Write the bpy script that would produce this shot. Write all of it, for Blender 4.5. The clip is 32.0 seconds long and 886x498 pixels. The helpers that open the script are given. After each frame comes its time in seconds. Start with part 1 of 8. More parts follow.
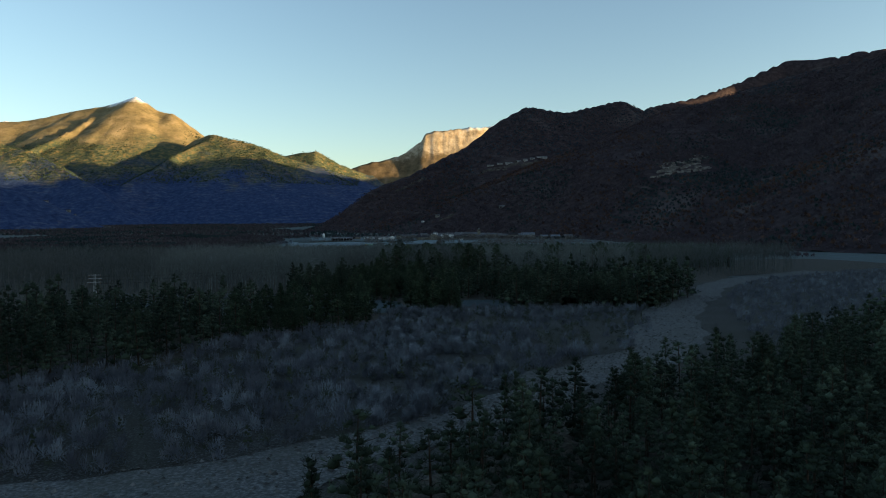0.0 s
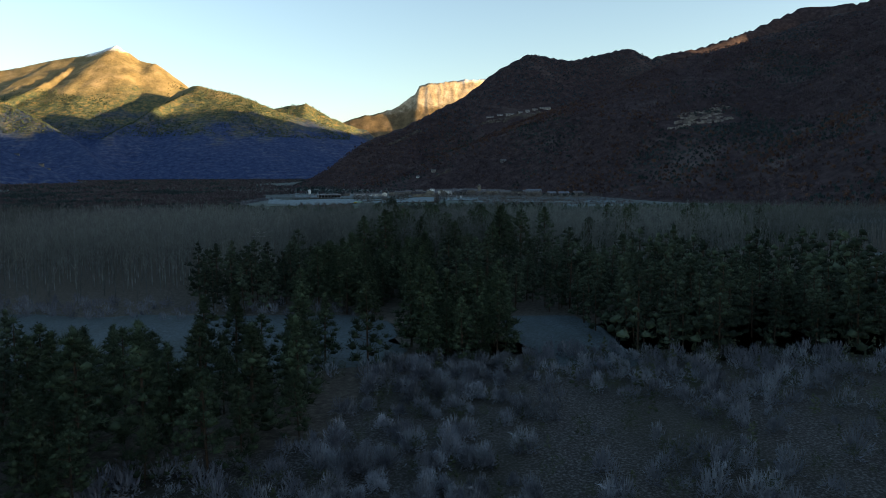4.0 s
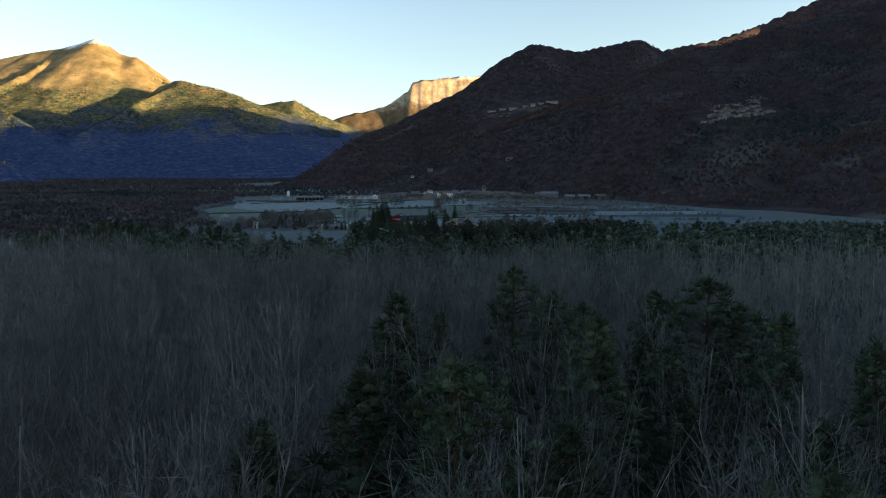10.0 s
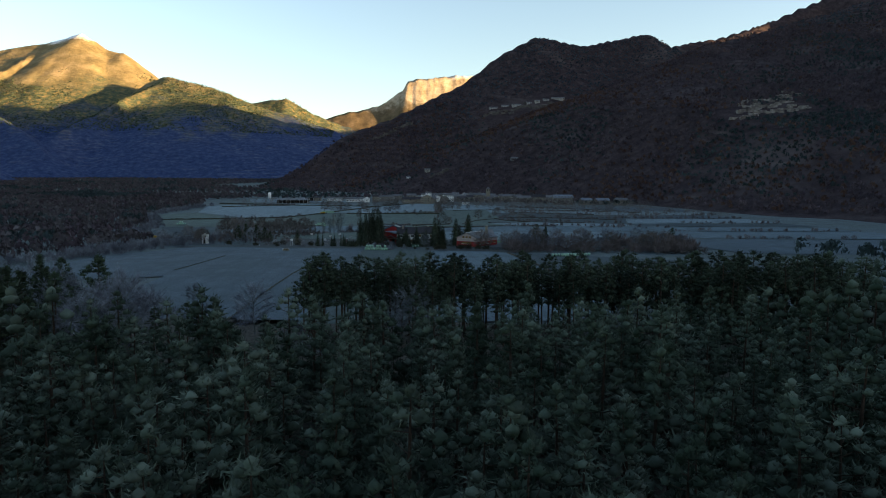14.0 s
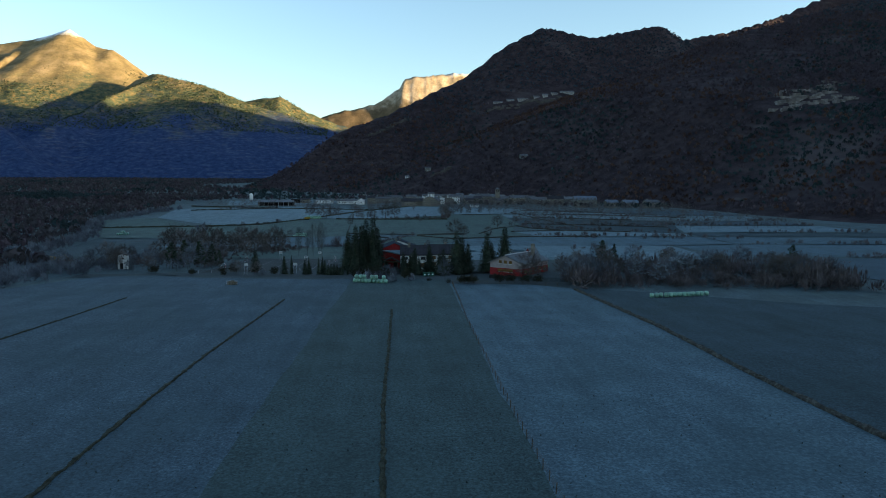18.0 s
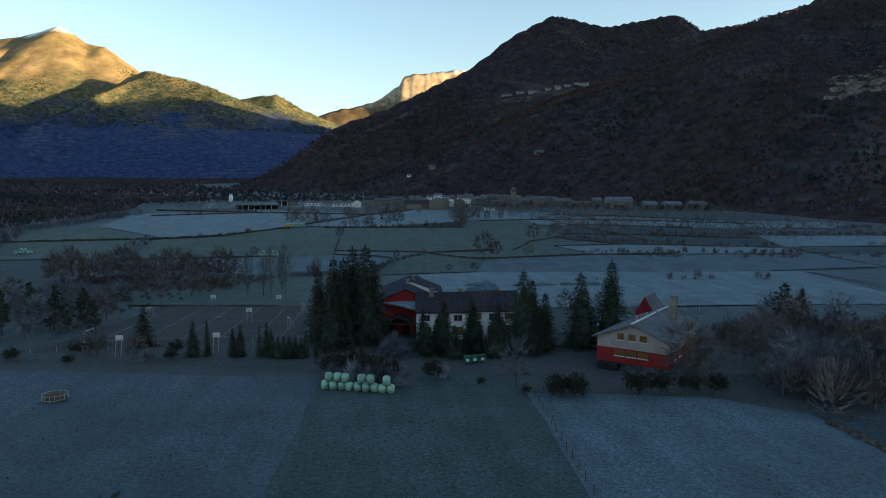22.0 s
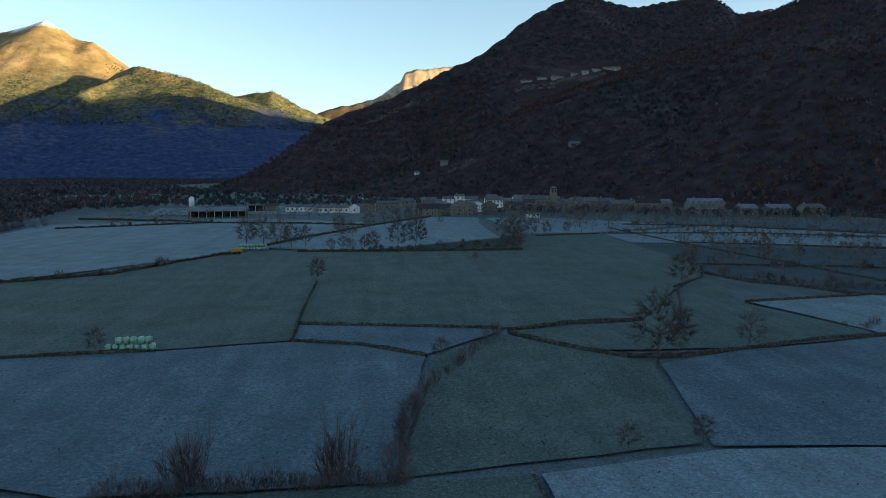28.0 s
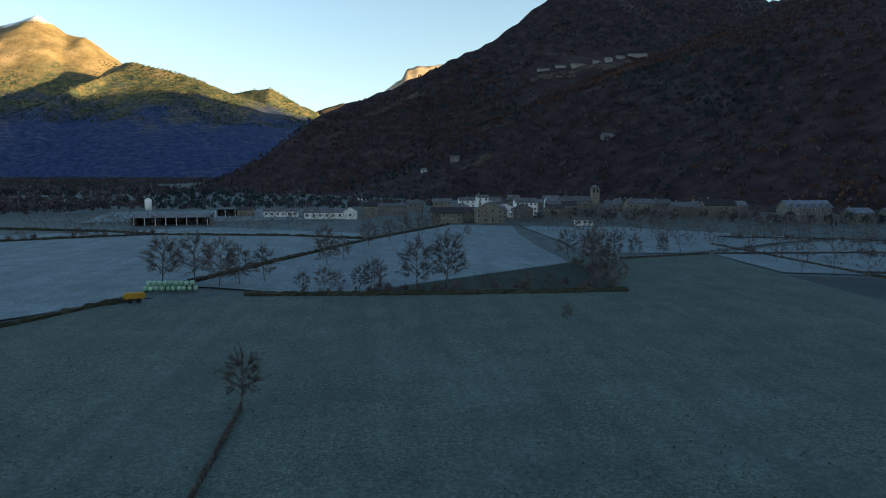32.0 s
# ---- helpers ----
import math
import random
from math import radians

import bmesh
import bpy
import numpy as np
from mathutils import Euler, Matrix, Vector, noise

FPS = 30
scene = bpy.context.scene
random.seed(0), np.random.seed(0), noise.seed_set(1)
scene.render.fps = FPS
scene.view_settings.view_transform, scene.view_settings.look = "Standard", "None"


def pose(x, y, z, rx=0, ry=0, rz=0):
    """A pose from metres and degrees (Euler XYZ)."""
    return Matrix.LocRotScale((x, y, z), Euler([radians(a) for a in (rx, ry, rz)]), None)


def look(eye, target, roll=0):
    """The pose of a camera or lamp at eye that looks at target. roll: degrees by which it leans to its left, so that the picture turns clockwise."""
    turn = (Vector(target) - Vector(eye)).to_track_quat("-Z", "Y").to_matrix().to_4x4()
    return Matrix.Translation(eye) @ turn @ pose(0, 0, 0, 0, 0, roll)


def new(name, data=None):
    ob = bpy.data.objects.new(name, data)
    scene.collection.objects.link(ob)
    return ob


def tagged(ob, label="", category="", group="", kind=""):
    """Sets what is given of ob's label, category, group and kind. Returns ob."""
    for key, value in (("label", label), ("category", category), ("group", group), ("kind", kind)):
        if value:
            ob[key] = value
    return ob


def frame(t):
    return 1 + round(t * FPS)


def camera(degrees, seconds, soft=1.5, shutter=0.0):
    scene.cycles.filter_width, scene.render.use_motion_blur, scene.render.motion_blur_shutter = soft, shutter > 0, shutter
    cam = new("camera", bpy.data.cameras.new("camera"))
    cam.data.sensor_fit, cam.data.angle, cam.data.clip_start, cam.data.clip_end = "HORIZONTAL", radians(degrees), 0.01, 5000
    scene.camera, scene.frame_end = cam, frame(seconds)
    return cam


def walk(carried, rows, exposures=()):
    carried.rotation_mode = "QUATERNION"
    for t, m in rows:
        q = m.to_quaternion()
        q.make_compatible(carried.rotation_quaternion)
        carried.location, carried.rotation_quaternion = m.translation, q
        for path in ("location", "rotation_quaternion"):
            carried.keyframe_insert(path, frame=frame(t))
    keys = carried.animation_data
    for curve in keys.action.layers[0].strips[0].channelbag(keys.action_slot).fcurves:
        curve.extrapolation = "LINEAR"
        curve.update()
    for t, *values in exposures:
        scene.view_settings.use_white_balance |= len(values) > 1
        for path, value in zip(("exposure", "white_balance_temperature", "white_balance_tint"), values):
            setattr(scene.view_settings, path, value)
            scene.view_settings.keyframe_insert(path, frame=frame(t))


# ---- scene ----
cam = camera(68.0, 32.0, soft=1.0)
PATH = [
    (0.0, pose(-0.19, 0.00, 22.52, 88.655, 0.454, -3.609)),
    (0.5, pose(-0.12, 13.31, 22.69, 88.705, 0.433, -3.756)),
    (1.0, pose(-0.04, 26.63, 22.86, 87.813, 0.488, -3.741)),
    (1.5, pose(0.01, 39.69, 22.93, 84.650, 0.558, -3.826)),
    (2.0, pose(0.06, 52.75, 23.01, 84.702, 0.567, -3.977)),
    (2.5, pose(0.11, 65.60, 22.97, 84.756, 0.592, -3.985)),
    (3.0, pose(0.16, 78.44, 22.93, 84.797, 0.520, -4.029)),
    (3.5, pose(0.16, 91.14, 22.87, 84.860, 0.435, -4.081)),
    (4.0, pose(0.16, 103.84, 22.81, 84.852, 0.339, -4.155)),
    (4.5, pose(0.17, 116.32, 22.80, 84.837, 0.250, -4.211)),
    (6.5, pose(-0.37, 166.73, 23.05, 84.730, 0.235, -4.589)),
    (7.0, pose(-0.66, 179.46, 23.18, 84.738, 0.206, -4.755)),
    (7.5, pose(-0.84, 192.52, 23.53, 84.856, 0.223, -4.618)),
    (8.0, pose(-1.03, 205.57, 23.88, 84.796, 0.160, -4.708)),
    (8.5, pose(-0.89, 219.12, 24.56, 84.887, 0.118, -4.783)),
    (9.0, pose(-0.74, 232.66, 25.24, 84.923, 0.112, -4.826)),
    (9.5, pose(-0.54, 246.15, 25.47, 84.853, 0.113, -4.856)),
    (10.0, pose(-0.34, 259.63, 25.71, 84.854, 0.088, -4.863)),
    (10.5, pose(-0.14, 272.83, 25.65, 84.801, 0.052, -4.921)),
    (11.0, pose(0.07, 286.03, 25.60, 84.788, 0.020, -5.031)),
    (11.5, pose(0.28, 299.24, 25.54, 84.807, 0.000, -5.086)),
    (12.0, pose(0.48, 312.44, 25.49, 84.788, -0.043, -5.151)),
    (12.5, pose(0.57, 325.65, 25.78, 84.808, -0.072, -5.094)),
    (13.0, pose(0.65, 338.86, 26.06, 84.895, -0.128, -5.307)),
    (13.5, pose(0.73, 352.08, 26.35, 85.018, -0.158, -5.299)),
    (14.0, pose(0.81, 365.29, 26.64, 84.986, -0.235, -5.377)),
    (14.5, pose(0.81, 378.29, 26.73, 84.967, -0.308, -5.453)),
    (16.5, pose(0.78, 429.93, 27.06, 85.006, -0.281, -5.542)),
    (17.0, pose(0.76, 442.56, 27.10, 84.979, -0.300, -5.722)),
    (17.5, pose(0.74, 455.19, 27.15, 84.985, -0.247, -5.654)),
    (18.0, pose(0.72, 467.82, 27.19, 85.015, -0.232, -5.704)),
    (18.5, pose(0.79, 480.89, 27.26, 85.041, -0.227, -5.733)),
    (19.0, pose(0.86, 493.96, 27.32, 85.053, -0.175, -5.751)),
    (19.5, pose(0.93, 507.02, 27.39, 85.038, -0.143, -5.779)),
    (20.0, pose(1.00, 520.09, 27.45, 85.031, -0.132, -5.827)),
    (20.5, pose(1.08, 533.23, 27.55, 85.020, -0.135, -5.791)),
    (21.0, pose(1.17, 546.37, 27.65, 85.019, -0.125, -5.778)),
    (21.5, pose(1.25, 559.51, 27.76, 85.020, -0.105, -5.802)),
    (22.0, pose(1.34, 572.65, 27.86, 85.005, -0.092, -5.767)),
    (22.5, pose(1.34, 585.98, 27.98, 84.974, -0.071, -5.862)),
    (23.0, pose(1.35, 599.31, 28.09, 84.950, -0.037, -5.800)),
    (23.5, pose(1.36, 612.64, 28.21, 84.984, -0.110, -5.759)),
    (24.0, pose(1.36, 625.96, 28.33, 84.985, -0.132, -5.722)),
    (24.5, pose(1.34, 638.81, 28.23, 84.996, -0.134, -5.748)),
    (25.0, pose(1.32, 651.66, 28.14, 84.983, -0.118, -5.703)),
    (25.5, pose(1.30, 664.50, 28.04, 84.975, -0.132, -5.665)),
    (27.5, pose(-0.31, 716.96, 28.11, 85.015, 0.073, -5.689)),
    (28.0, pose(-0.84, 730.17, 28.17, 85.005, 0.111, -5.736)),
    (28.5, pose(-0.85, 743.44, 28.19, 85.013, 0.096, -5.696)),
    (29.0, pose(-0.85, 756.71, 28.20, 85.031, 0.098, -5.717)),
    (29.5, pose(-0.86, 769.98, 28.22, 85.018, 0.122, -5.698)),
    (30.0, pose(-0.86, 783.25, 28.24, 85.028, 0.113, -5.669)),
    (30.5, pose(-1.05, 796.43, 28.26, 85.027, 0.099, -5.663)),
    (31.0, pose(-1.24, 809.62, 28.28, 85.039, 0.115, -5.607)),
    (31.5, pose(-1.43, 822.81, 28.30, 85.022, 0.150, -5.597)),
    (32.0, pose(-1.62, 835.99, 28.32, 84.996, 0.121, -5.679)),
]
EXPOSURES = [(0.0, 1.25, 6450, 8), (1.0, 1.32, 6400, 9), (1.6, 1.5, 6550, 11), (2.5, 1.62, 6600, 12), (4.5, 1.7, 6850, 13), (9.0, 1.78, 6950, 15), (14.5, 1.8, 7000, 16), (16.5, 1.78, 6800, 14), (18.0, 1.67, 6050, 8), (20.5, 1.62, 5980, 7), (22.0, 1.68, 6500, 12), (24.0, 1.84, 6550, 11), (25.5, 1.8, 6500, 10), (28.0, 1.66, 6350, 10), (32.0, 1.68, 6550, 12)]
SKY_STRENGTH, SUN_STRENGTH = 0.165, 7.5
walk(cam, PATH, EXPOSURES)

# ---- daylight: low sun from the right, valley in the mountains' shade ----
SUN_AZ, SUN_EL = 110.0, 4.2
world = bpy.data.worlds.new("sky")
scene.world = world
world.use_nodes = True
wn = world.node_tree
wn.nodes.clear()
sky = wn.nodes.new("ShaderNodeTexSky")
sky.sky_type, sky.sun_disc = "NISHITA", False
sky.sun_elevation, sky.sun_rotation = radians(SUN_EL), radians(SUN_AZ)
sky.altitude, sky.air_density, sky.dust_density, sky.ozone_density = 900, 1.0, 1.6, 1.4
bg = wn.nodes.new("ShaderNodeBackground")
bg.inputs["Strength"].default_value = SKY_STRENGTH
wout = wn.nodes.new("ShaderNodeOutputWorld")
wn.links.new(sky.outputs[0], bg.inputs["Color"])
wn.links.new(bg.outputs[0], wout.inputs[0])
sun_dir = Vector((math.sin(radians(SUN_AZ)) * math.cos(radians(SUN_EL)), math.cos(radians(SUN_AZ)) * math.cos(radians(SUN_EL)), math.sin(radians(SUN_EL))))
sun = new("sun", bpy.data.lights.new("sun", "SUN"))
sun.data.energy, sun.data.angle, sun.data.color = SUN_STRENGTH, radians(0.5), (1.0, 0.67, 0.31)
sun.matrix_world = look(sun_dir * 50, (0, 0, 0))

# ---- small tools ----
rng = np.random.default_rng(7)


def hash2(i, j, seed):
    n = (i.astype(np.int64) * 374761393 + j.astype(np.int64) * 668265263 + seed * 144665) & 0xFFFFFFFF
    n = ((n ^ (n >> 13)) * 1274126177) & 0xFFFFFFFF
    return ((n ^ (n >> 16)) & 0xFFFF) / 65535.0


def vnoise(x, y, seed=0):
    x, y = np.asarray(x, float), np.asarray(y, float)
    i, j = np.floor(x), np.floor(y)
    u, v = x - i, y - j
    u, v = u * u * (3 - 2 * u), v * v * (3 - 2 * v)
    a, b, c, d = hash2(i, j, seed), hash2(i + 1, j, seed), hash2(i, j + 1, seed), hash2(i + 1, j + 1, seed)
    return (a * (1 - u) + b * u) * (1 - v) + (c * (1 - u) + d * u) * v - 0.5


def fbm(x, y, scale, octaves=5, seed=0, gain=0.5):
    out, amp, f = 0.0, 1.0, 1.0 / scale
    for k in range(octaves):
        out = out + amp * vnoise(x * f, y * f, seed + k * 17)
        amp, f = amp * gain, f * 2.03
    return out


def ground_z(x, y):
    """The valley floor: flat downstream, rising gently towards the village."""
    return 0.03 * np.maximum(0.0, np.asarray(y, float) - 800.0)


def gz(x, y):
    return float(ground_z(x, y))


def mesh_of(name, verts, faces, mats=(), smooth=False, index=None):
    me = bpy.data.meshes.new(name)
    verts = np.asarray(verts, np.float32)
    faces = np.asarray(faces, np.int32)
    k = faces.shape[1]
    me.vertices.add(len(verts))
    me.vertices.foreach_set("co", verts.ravel())
    me.loops.add(faces.size)
    me.loops.foreach_set("vertex_index", faces.ravel())
    me.polygons.add(len(faces))
    me.polygons.foreach_set("loop_start", np.arange(0, faces.size, k, dtype=np.int32))
    me.polygons.foreach_set("use_smooth", np.full(len(faces), smooth))
    if index is not None:
        me.polygons.foreach_set("material_index", np.asarray(index, np.int32))
    for m in mats:
        me.materials.append(m)
    me.update(calc_edges=True)
    me.validate()
    return me


def empty(name, m, label="", category="", group="", kind=""):
    ob = new(name)
    ob.matrix_basis = m
    return tagged(ob, label, category, group, kind)


def part(name, data, parent, label="", m=None):
    """Links a mesh or a bmesh (with its material already in a mesh) as one part under a thing."""
    ob = new(name, data)
    ob.parent = parent
    if m is not None:
        ob.matrix_basis = m
    return tagged(ob, label)


def bm_mesh(name, bm, material, smooth=False):
    me = bpy.data.meshes.new(name)
    bmesh.ops.recalc_face_normals(bm, faces=bm.faces[:])
    bm.to_mesh(me)
    bm.free()
    me.materials.append(material)
    if smooth:
        me.polygons.foreach_set("use_smooth", np.full(len(me.polygons), True))
    return me


def box(bm, x0, x1, y0, y1, z0, z1, m=None):
    vs = [bm.verts.new((x, y, z)) for z in (z0, z1) for x, y in ((x0, y0), (x1, y0), (x1, y1), (x0, y1))]
    for f in ((3, 2, 1, 0), (4, 5, 6, 7), (0, 1, 5, 4), (1, 2, 6, 5), (2, 3, 7, 6), (3, 0, 4, 7)):
        bm.faces.new([vs[i] for i in f])
    if m is not None:
        bmesh.ops.transform(bm, matrix=m, verts=vs)
    return vs


def prism(bm, pts, z0, z1):
    """An upright prism over a plan outline."""
    a, b = [bm.verts.new((x, y, z0)) for x, y in pts], [bm.verts.new((x, y, z1)) for x, y in pts]
    n = len(pts)
    bm.faces.new(a[::-1]), bm.faces.new(b)
    for i in range(n):
        bm.faces.new((a[i], a[(i + 1) % n], b[(i + 1) % n], b[i]))
    return a + b


def tube(bm, a, b, r0, r1=None, n=6):
    a, b = Vector(a), Vector(b)
    r1 = r0 if r1 is None else r1
    q = (b - a).to_track_quat("Z", "Y")
    ra = [bm.verts.new(a + q @ Vector((r0 * math.cos(k * 2 * math.pi / n), r0 * math.sin(k * 2 * math.pi / n), 0))) for k in range(n)]
    rb = [bm.verts.new(b + q @ Vector((r1 * math.cos(k * 2 * math.pi / n), r1 * math.sin(k * 2 * math.pi / n), 0))) for k in range(n)]
    for i in range(n):
        bm.faces.new((ra[i], ra[(i + 1) % n], rb[(i + 1) % n], rb[i]))
    bm.faces.new(ra[::-1]), bm.faces.new(rb)


def material(name, colours, scale=1.0, rough=0.9, bump=0.0, bump_scale=None, metal=0.0, spec=0.2, detail=8.0, random=0.0, island=0.0, stops=None, second=None, stretch=None):
    """A surface of blotched colours: noise at `scale` (per metre) runs through the colours; `second` (colour, scale, amount) lays a
    coarser stain over it; random and island vary the brightness from object to object and from piece to piece."""
    m = bpy.data.materials.new(name)
    m.use_nodes = True
    nt = m.node_tree
    n, l = nt.nodes, nt.links
    p = n["Principled BSDF"]
    p.inputs["Roughness"].default_value, p.inputs["Metallic"].default_value = rough, metal
    p.inputs["Specular IOR Level"].default_value = spec
    geo = n.new("ShaderNodeNewGeometry")
    at = geo.outputs["Position"]
    if stretch:
        mp = n.new("ShaderNodeMapping")
        mp.inputs["Scale"].default_value = stretch
        l.new(at, mp.inputs["Vector"])
        at = mp.outputs[0]
    noi = n.new("ShaderNodeTexNoise")
    noi.inputs["Scale"].default_value, noi.inputs["Detail"].default_value, noi.inputs["Roughness"].default_value = scale, detail, 0.62
    l.new(at, noi.inputs["Vector"])
    ramp = n.new("ShaderNodeValToRGB")
    e = ramp.color_ramp.elements
    stops = stops or [0.32 + 0.36 * k / max(1, len(colours) - 1) for k in range(len(colours))]
    while len(e) < len(colours):
        e.new(0.5)
    for k, c in enumerate(colours):
        e[k].position, e[k].color = stops[k], (*c, 1)
    l.new(noi.outputs[0], ramp.inputs[0])
    out = ramp.outputs[0]
    if second:
        colour, s2, amount = second
        n2 = n.new("ShaderNodeTexNoise")
        n2.inputs["Scale"].default_value, n2.inputs["Detail"].default_value = s2, 5
        l.new(at, n2.inputs["Vector"])
        r2 = n.new("ShaderNodeMapRange")
        r2.inputs["From Min"].default_value, r2.inputs["From Max"].default_value, r2.inputs["To Max"].default_value = 0.42, 0.62, amount
        l.new(n2.outputs[0], r2.inputs["Value"])
        mx = n.new("ShaderNodeMix")
        mx.data_type = "RGBA"
        l.new(r2.outputs[0], mx.inputs["Factor"])
        l.new(out, mx.inputs["A"])
        mx.inputs["B"].default_value = (*colour, 1)
        out = mx.outputs["Result"]
    for amount, node, socket in ((random, "ShaderNodeObjectInfo", "Random"), (island, "ShaderNodeNewGeometry", "Random Per Island")):
        if amount:
            info = n.new(node)
            r3 = n.new("ShaderNodeMapRange")
            r3.inputs["To Min"].default_value, r3.inputs["To Max"].default_value = 1 - amount, 1 + amount
            l.new(info.outputs[socket], r3.inputs["Value"])
            hs = n.new("ShaderNodeHueSaturation")
            l.new(r3.outputs[0], hs.inputs["Value"])
            l.new(out, hs.inputs["Color"])
            out = hs.outputs[0]
    l.new(out, p.inputs["Base Color"])
    if bump:
        nb = n.new("ShaderNodeTexNoise")
        nb.inputs["Scale"].default_value, nb.inputs["Detail"].default_value = bump_scale or scale * 3, 6
        l.new(at, nb.inputs["Vector"])
        b = n.new("ShaderNodeBump")
        b.inputs["Strength"].default_value, b.inputs["Distance"].default_value = 1.0, bump
        l.new(nb.outputs[0], b.inputs["Height"])
        l.new(b.outputs[0], p.inputs["Normal"])
    return m


# ---- materials ----
def turf(name, dark, mid, pale, blotch, patch=0.5):
    """Frosted grass: fine tussock grain, patches a few metres wide, broad stains, and faint streaks along the valley."""
    m = material(name, [dark, mid, pale], 3.4, bump=0.02, bump_scale=8.0, stops=[0.36, 0.5, 0.66], second=(blotch, 0.05, patch), detail=10.0)
    n, l = m.node_tree.nodes, m.node_tree.links
    p = n["Principled BSDF"]
    colour = p.inputs["Base Color"].links[0].from_socket
    geo = n.new("ShaderNodeNewGeometry")
    for size, stretch, low, high, amount in ((0.35, (1.0, 0.06, 1.0), 0.35, 0.65, 0.09), (0.16, (1.0, 0.8, 1.0), 0.35, 0.65, 0.12), (1.6, (1.0, 1.0, 1.0), 0.34, 0.66, 0.2)):
        mp, noise, span, hs = n.new("ShaderNodeMapping"), n.new("ShaderNodeTexNoise"), n.new("ShaderNodeMapRange"), n.new("ShaderNodeHueSaturation")
        mp.inputs["Scale"].default_value = stretch
        noise.inputs["Scale"].default_value, noise.inputs["Detail"].default_value = size, 5
        span.inputs["From Min"].default_value, span.inputs["From Max"].default_value = low, high
        span.inputs["To Min"].default_value, span.inputs["To Max"].default_value = 1 - amount, 1 + amount
        l.new(geo.outputs["Position"], mp.inputs["Vector"])
        l.new(mp.outputs[0], noise.inputs["Vector"])
        l.new(noise.outputs[0], span.inputs["Value"])
        l.new(span.outputs[0], hs.inputs["Value"])
        l.new(colour, hs.inputs["Color"])
        colour = hs.outputs[0]
    l.new(colour, p.inputs["Base Color"])
    return m


M_VALLEY = turf("valley_grass", (0.04106, 0.05971, 0.06343), (0.06717, 0.09516, 0.1045), (0.1008, 0.14, 0.1586), (0.05038, 0.06717, 0.05971))
M_FROST = turf("frosted_grass", (0.0439, 0.06952, 0.0866), (0.07317, 0.1122, 0.1366), (0.1122, 0.1646, 0.1976), (0.05366, 0.08537, 0.09761))
M_STRIP = turf("green_frosted_strip", (0.02352, 0.0392, 0.04032), (0.04256, 0.0672, 0.06944), (0.0672, 0.1019, 0.1075), (0.03584, 0.056, 0.056))
M_FROST_DEEP = turf("thickly_frosted_grass", (0.07923, 0.1158, 0.1341), (0.1219, 0.1731, 0.1988), (0.1767, 0.2438, 0.2742), (0.09752, 0.1402, 0.156))
M_GRASS = turf("half_frosted_grass", (0.01982, 0.03115, 0.03682), (0.0354, 0.05522, 0.06514), (0.05947, 0.08921, 0.1034), (0.0269, 0.0439, 0.04673))
M_GREEN = turf("green_pasture", (0.03056, 0.04863, 0.04367), (0.05557, 0.08475, 0.07578), (0.0917, 0.1346, 0.1233), (0.06391, 0.09586, 0.09247))
M_FOREST_FLOOR = material("forest_floor", [(0.0216, 0.02016, 0.0162), (0.0432, 0.03924, 0.0324), (0.0864, 0.081, 0.0702)], 1.2, bump=0.15)
M_GRAVEL = material("river_gravel", [(0.039, 0.0416, 0.0442), (0.0754, 0.0806, 0.0832), (0.143, 0.1508, 0.156)], 2.4, bump=0.03, bump_scale=9.0, stops=[0.38, 0.52, 0.64], second=((0.0585, 0.0624, 0.0559), 0.12, 0.5), detail=12.0)
M_SCRUB = material("scrub_ground", [(0.012, 0.0125, 0.0115), (0.026, 0.0265, 0.026), (0.085, 0.088, 0.09)], 4.0, bump=0.02, bump_scale=9.0, stops=[0.38, 0.5, 0.64], second=((0.017, 0.019, 0.013), 0.09, 0.6), detail=12.0)
M_ASPHALT = material("asphalt", [(0.02394, 0.02781, 0.0297), (0.0342, 0.03893, 0.0405), (0.04788, 0.05377, 0.0558)], 2.0, bump=0.01, second=((0.0513, 0.05747, 0.0594), 0.15, 0.4))
M_NEEDLE = material("pine_needles", [(0.01116, 0.01905, 0.01202), (0.02589, 0.04042, 0.02412), (0.05569, 0.07868, 0.04923)], 0.6, rough=0.85, random=0.3, island=0.35, spec=0.1)
M_FIR = material("fir_needles", [(0.0144, 0.02232, 0.0162), (0.0288, 0.04092, 0.0288), (0.0612, 0.07812, 0.0612)], 0.8, rough=0.85, random=0.3, spec=0.1)
M_BARK = material("pine_bark", [(0.021, 0.0147, 0.0105), (0.042, 0.0273, 0.0189), (0.0588, 0.042, 0.0315)], 3.0, bump=0.03, random=0.3)
M_TWIG = material("bare_twigs", [(0.05209, 0.05889, 0.05783), (0.09378, 0.1061, 0.1054), (0.1667, 0.1832, 0.187)], 0.5, random=0.3, spec=0.1)
M_DARK_TWIG = material("dark_bare_twigs", [(0.05517, 0.04875, 0.04732), (0.09458, 0.0845, 0.07943), (0.1576, 0.143, 0.1386)], 0.6, random=0.3, spec=0.1)
M_WILLOW = material("frosted_willow_twigs", [(0.05101, 0.05648, 0.06998), (0.1134, 0.1267, 0.1518), (0.2267, 0.2562, 0.2978)], 0.5, random=0.4, spec=0.1)
M_SHRUB = material("dark_shrub_leaves", [(0.015, 0.0161, 0.0108), (0.027, 0.0279, 0.018), (0.042, 0.0422, 0.03)], 0.8, random=0.3, spec=0.1)

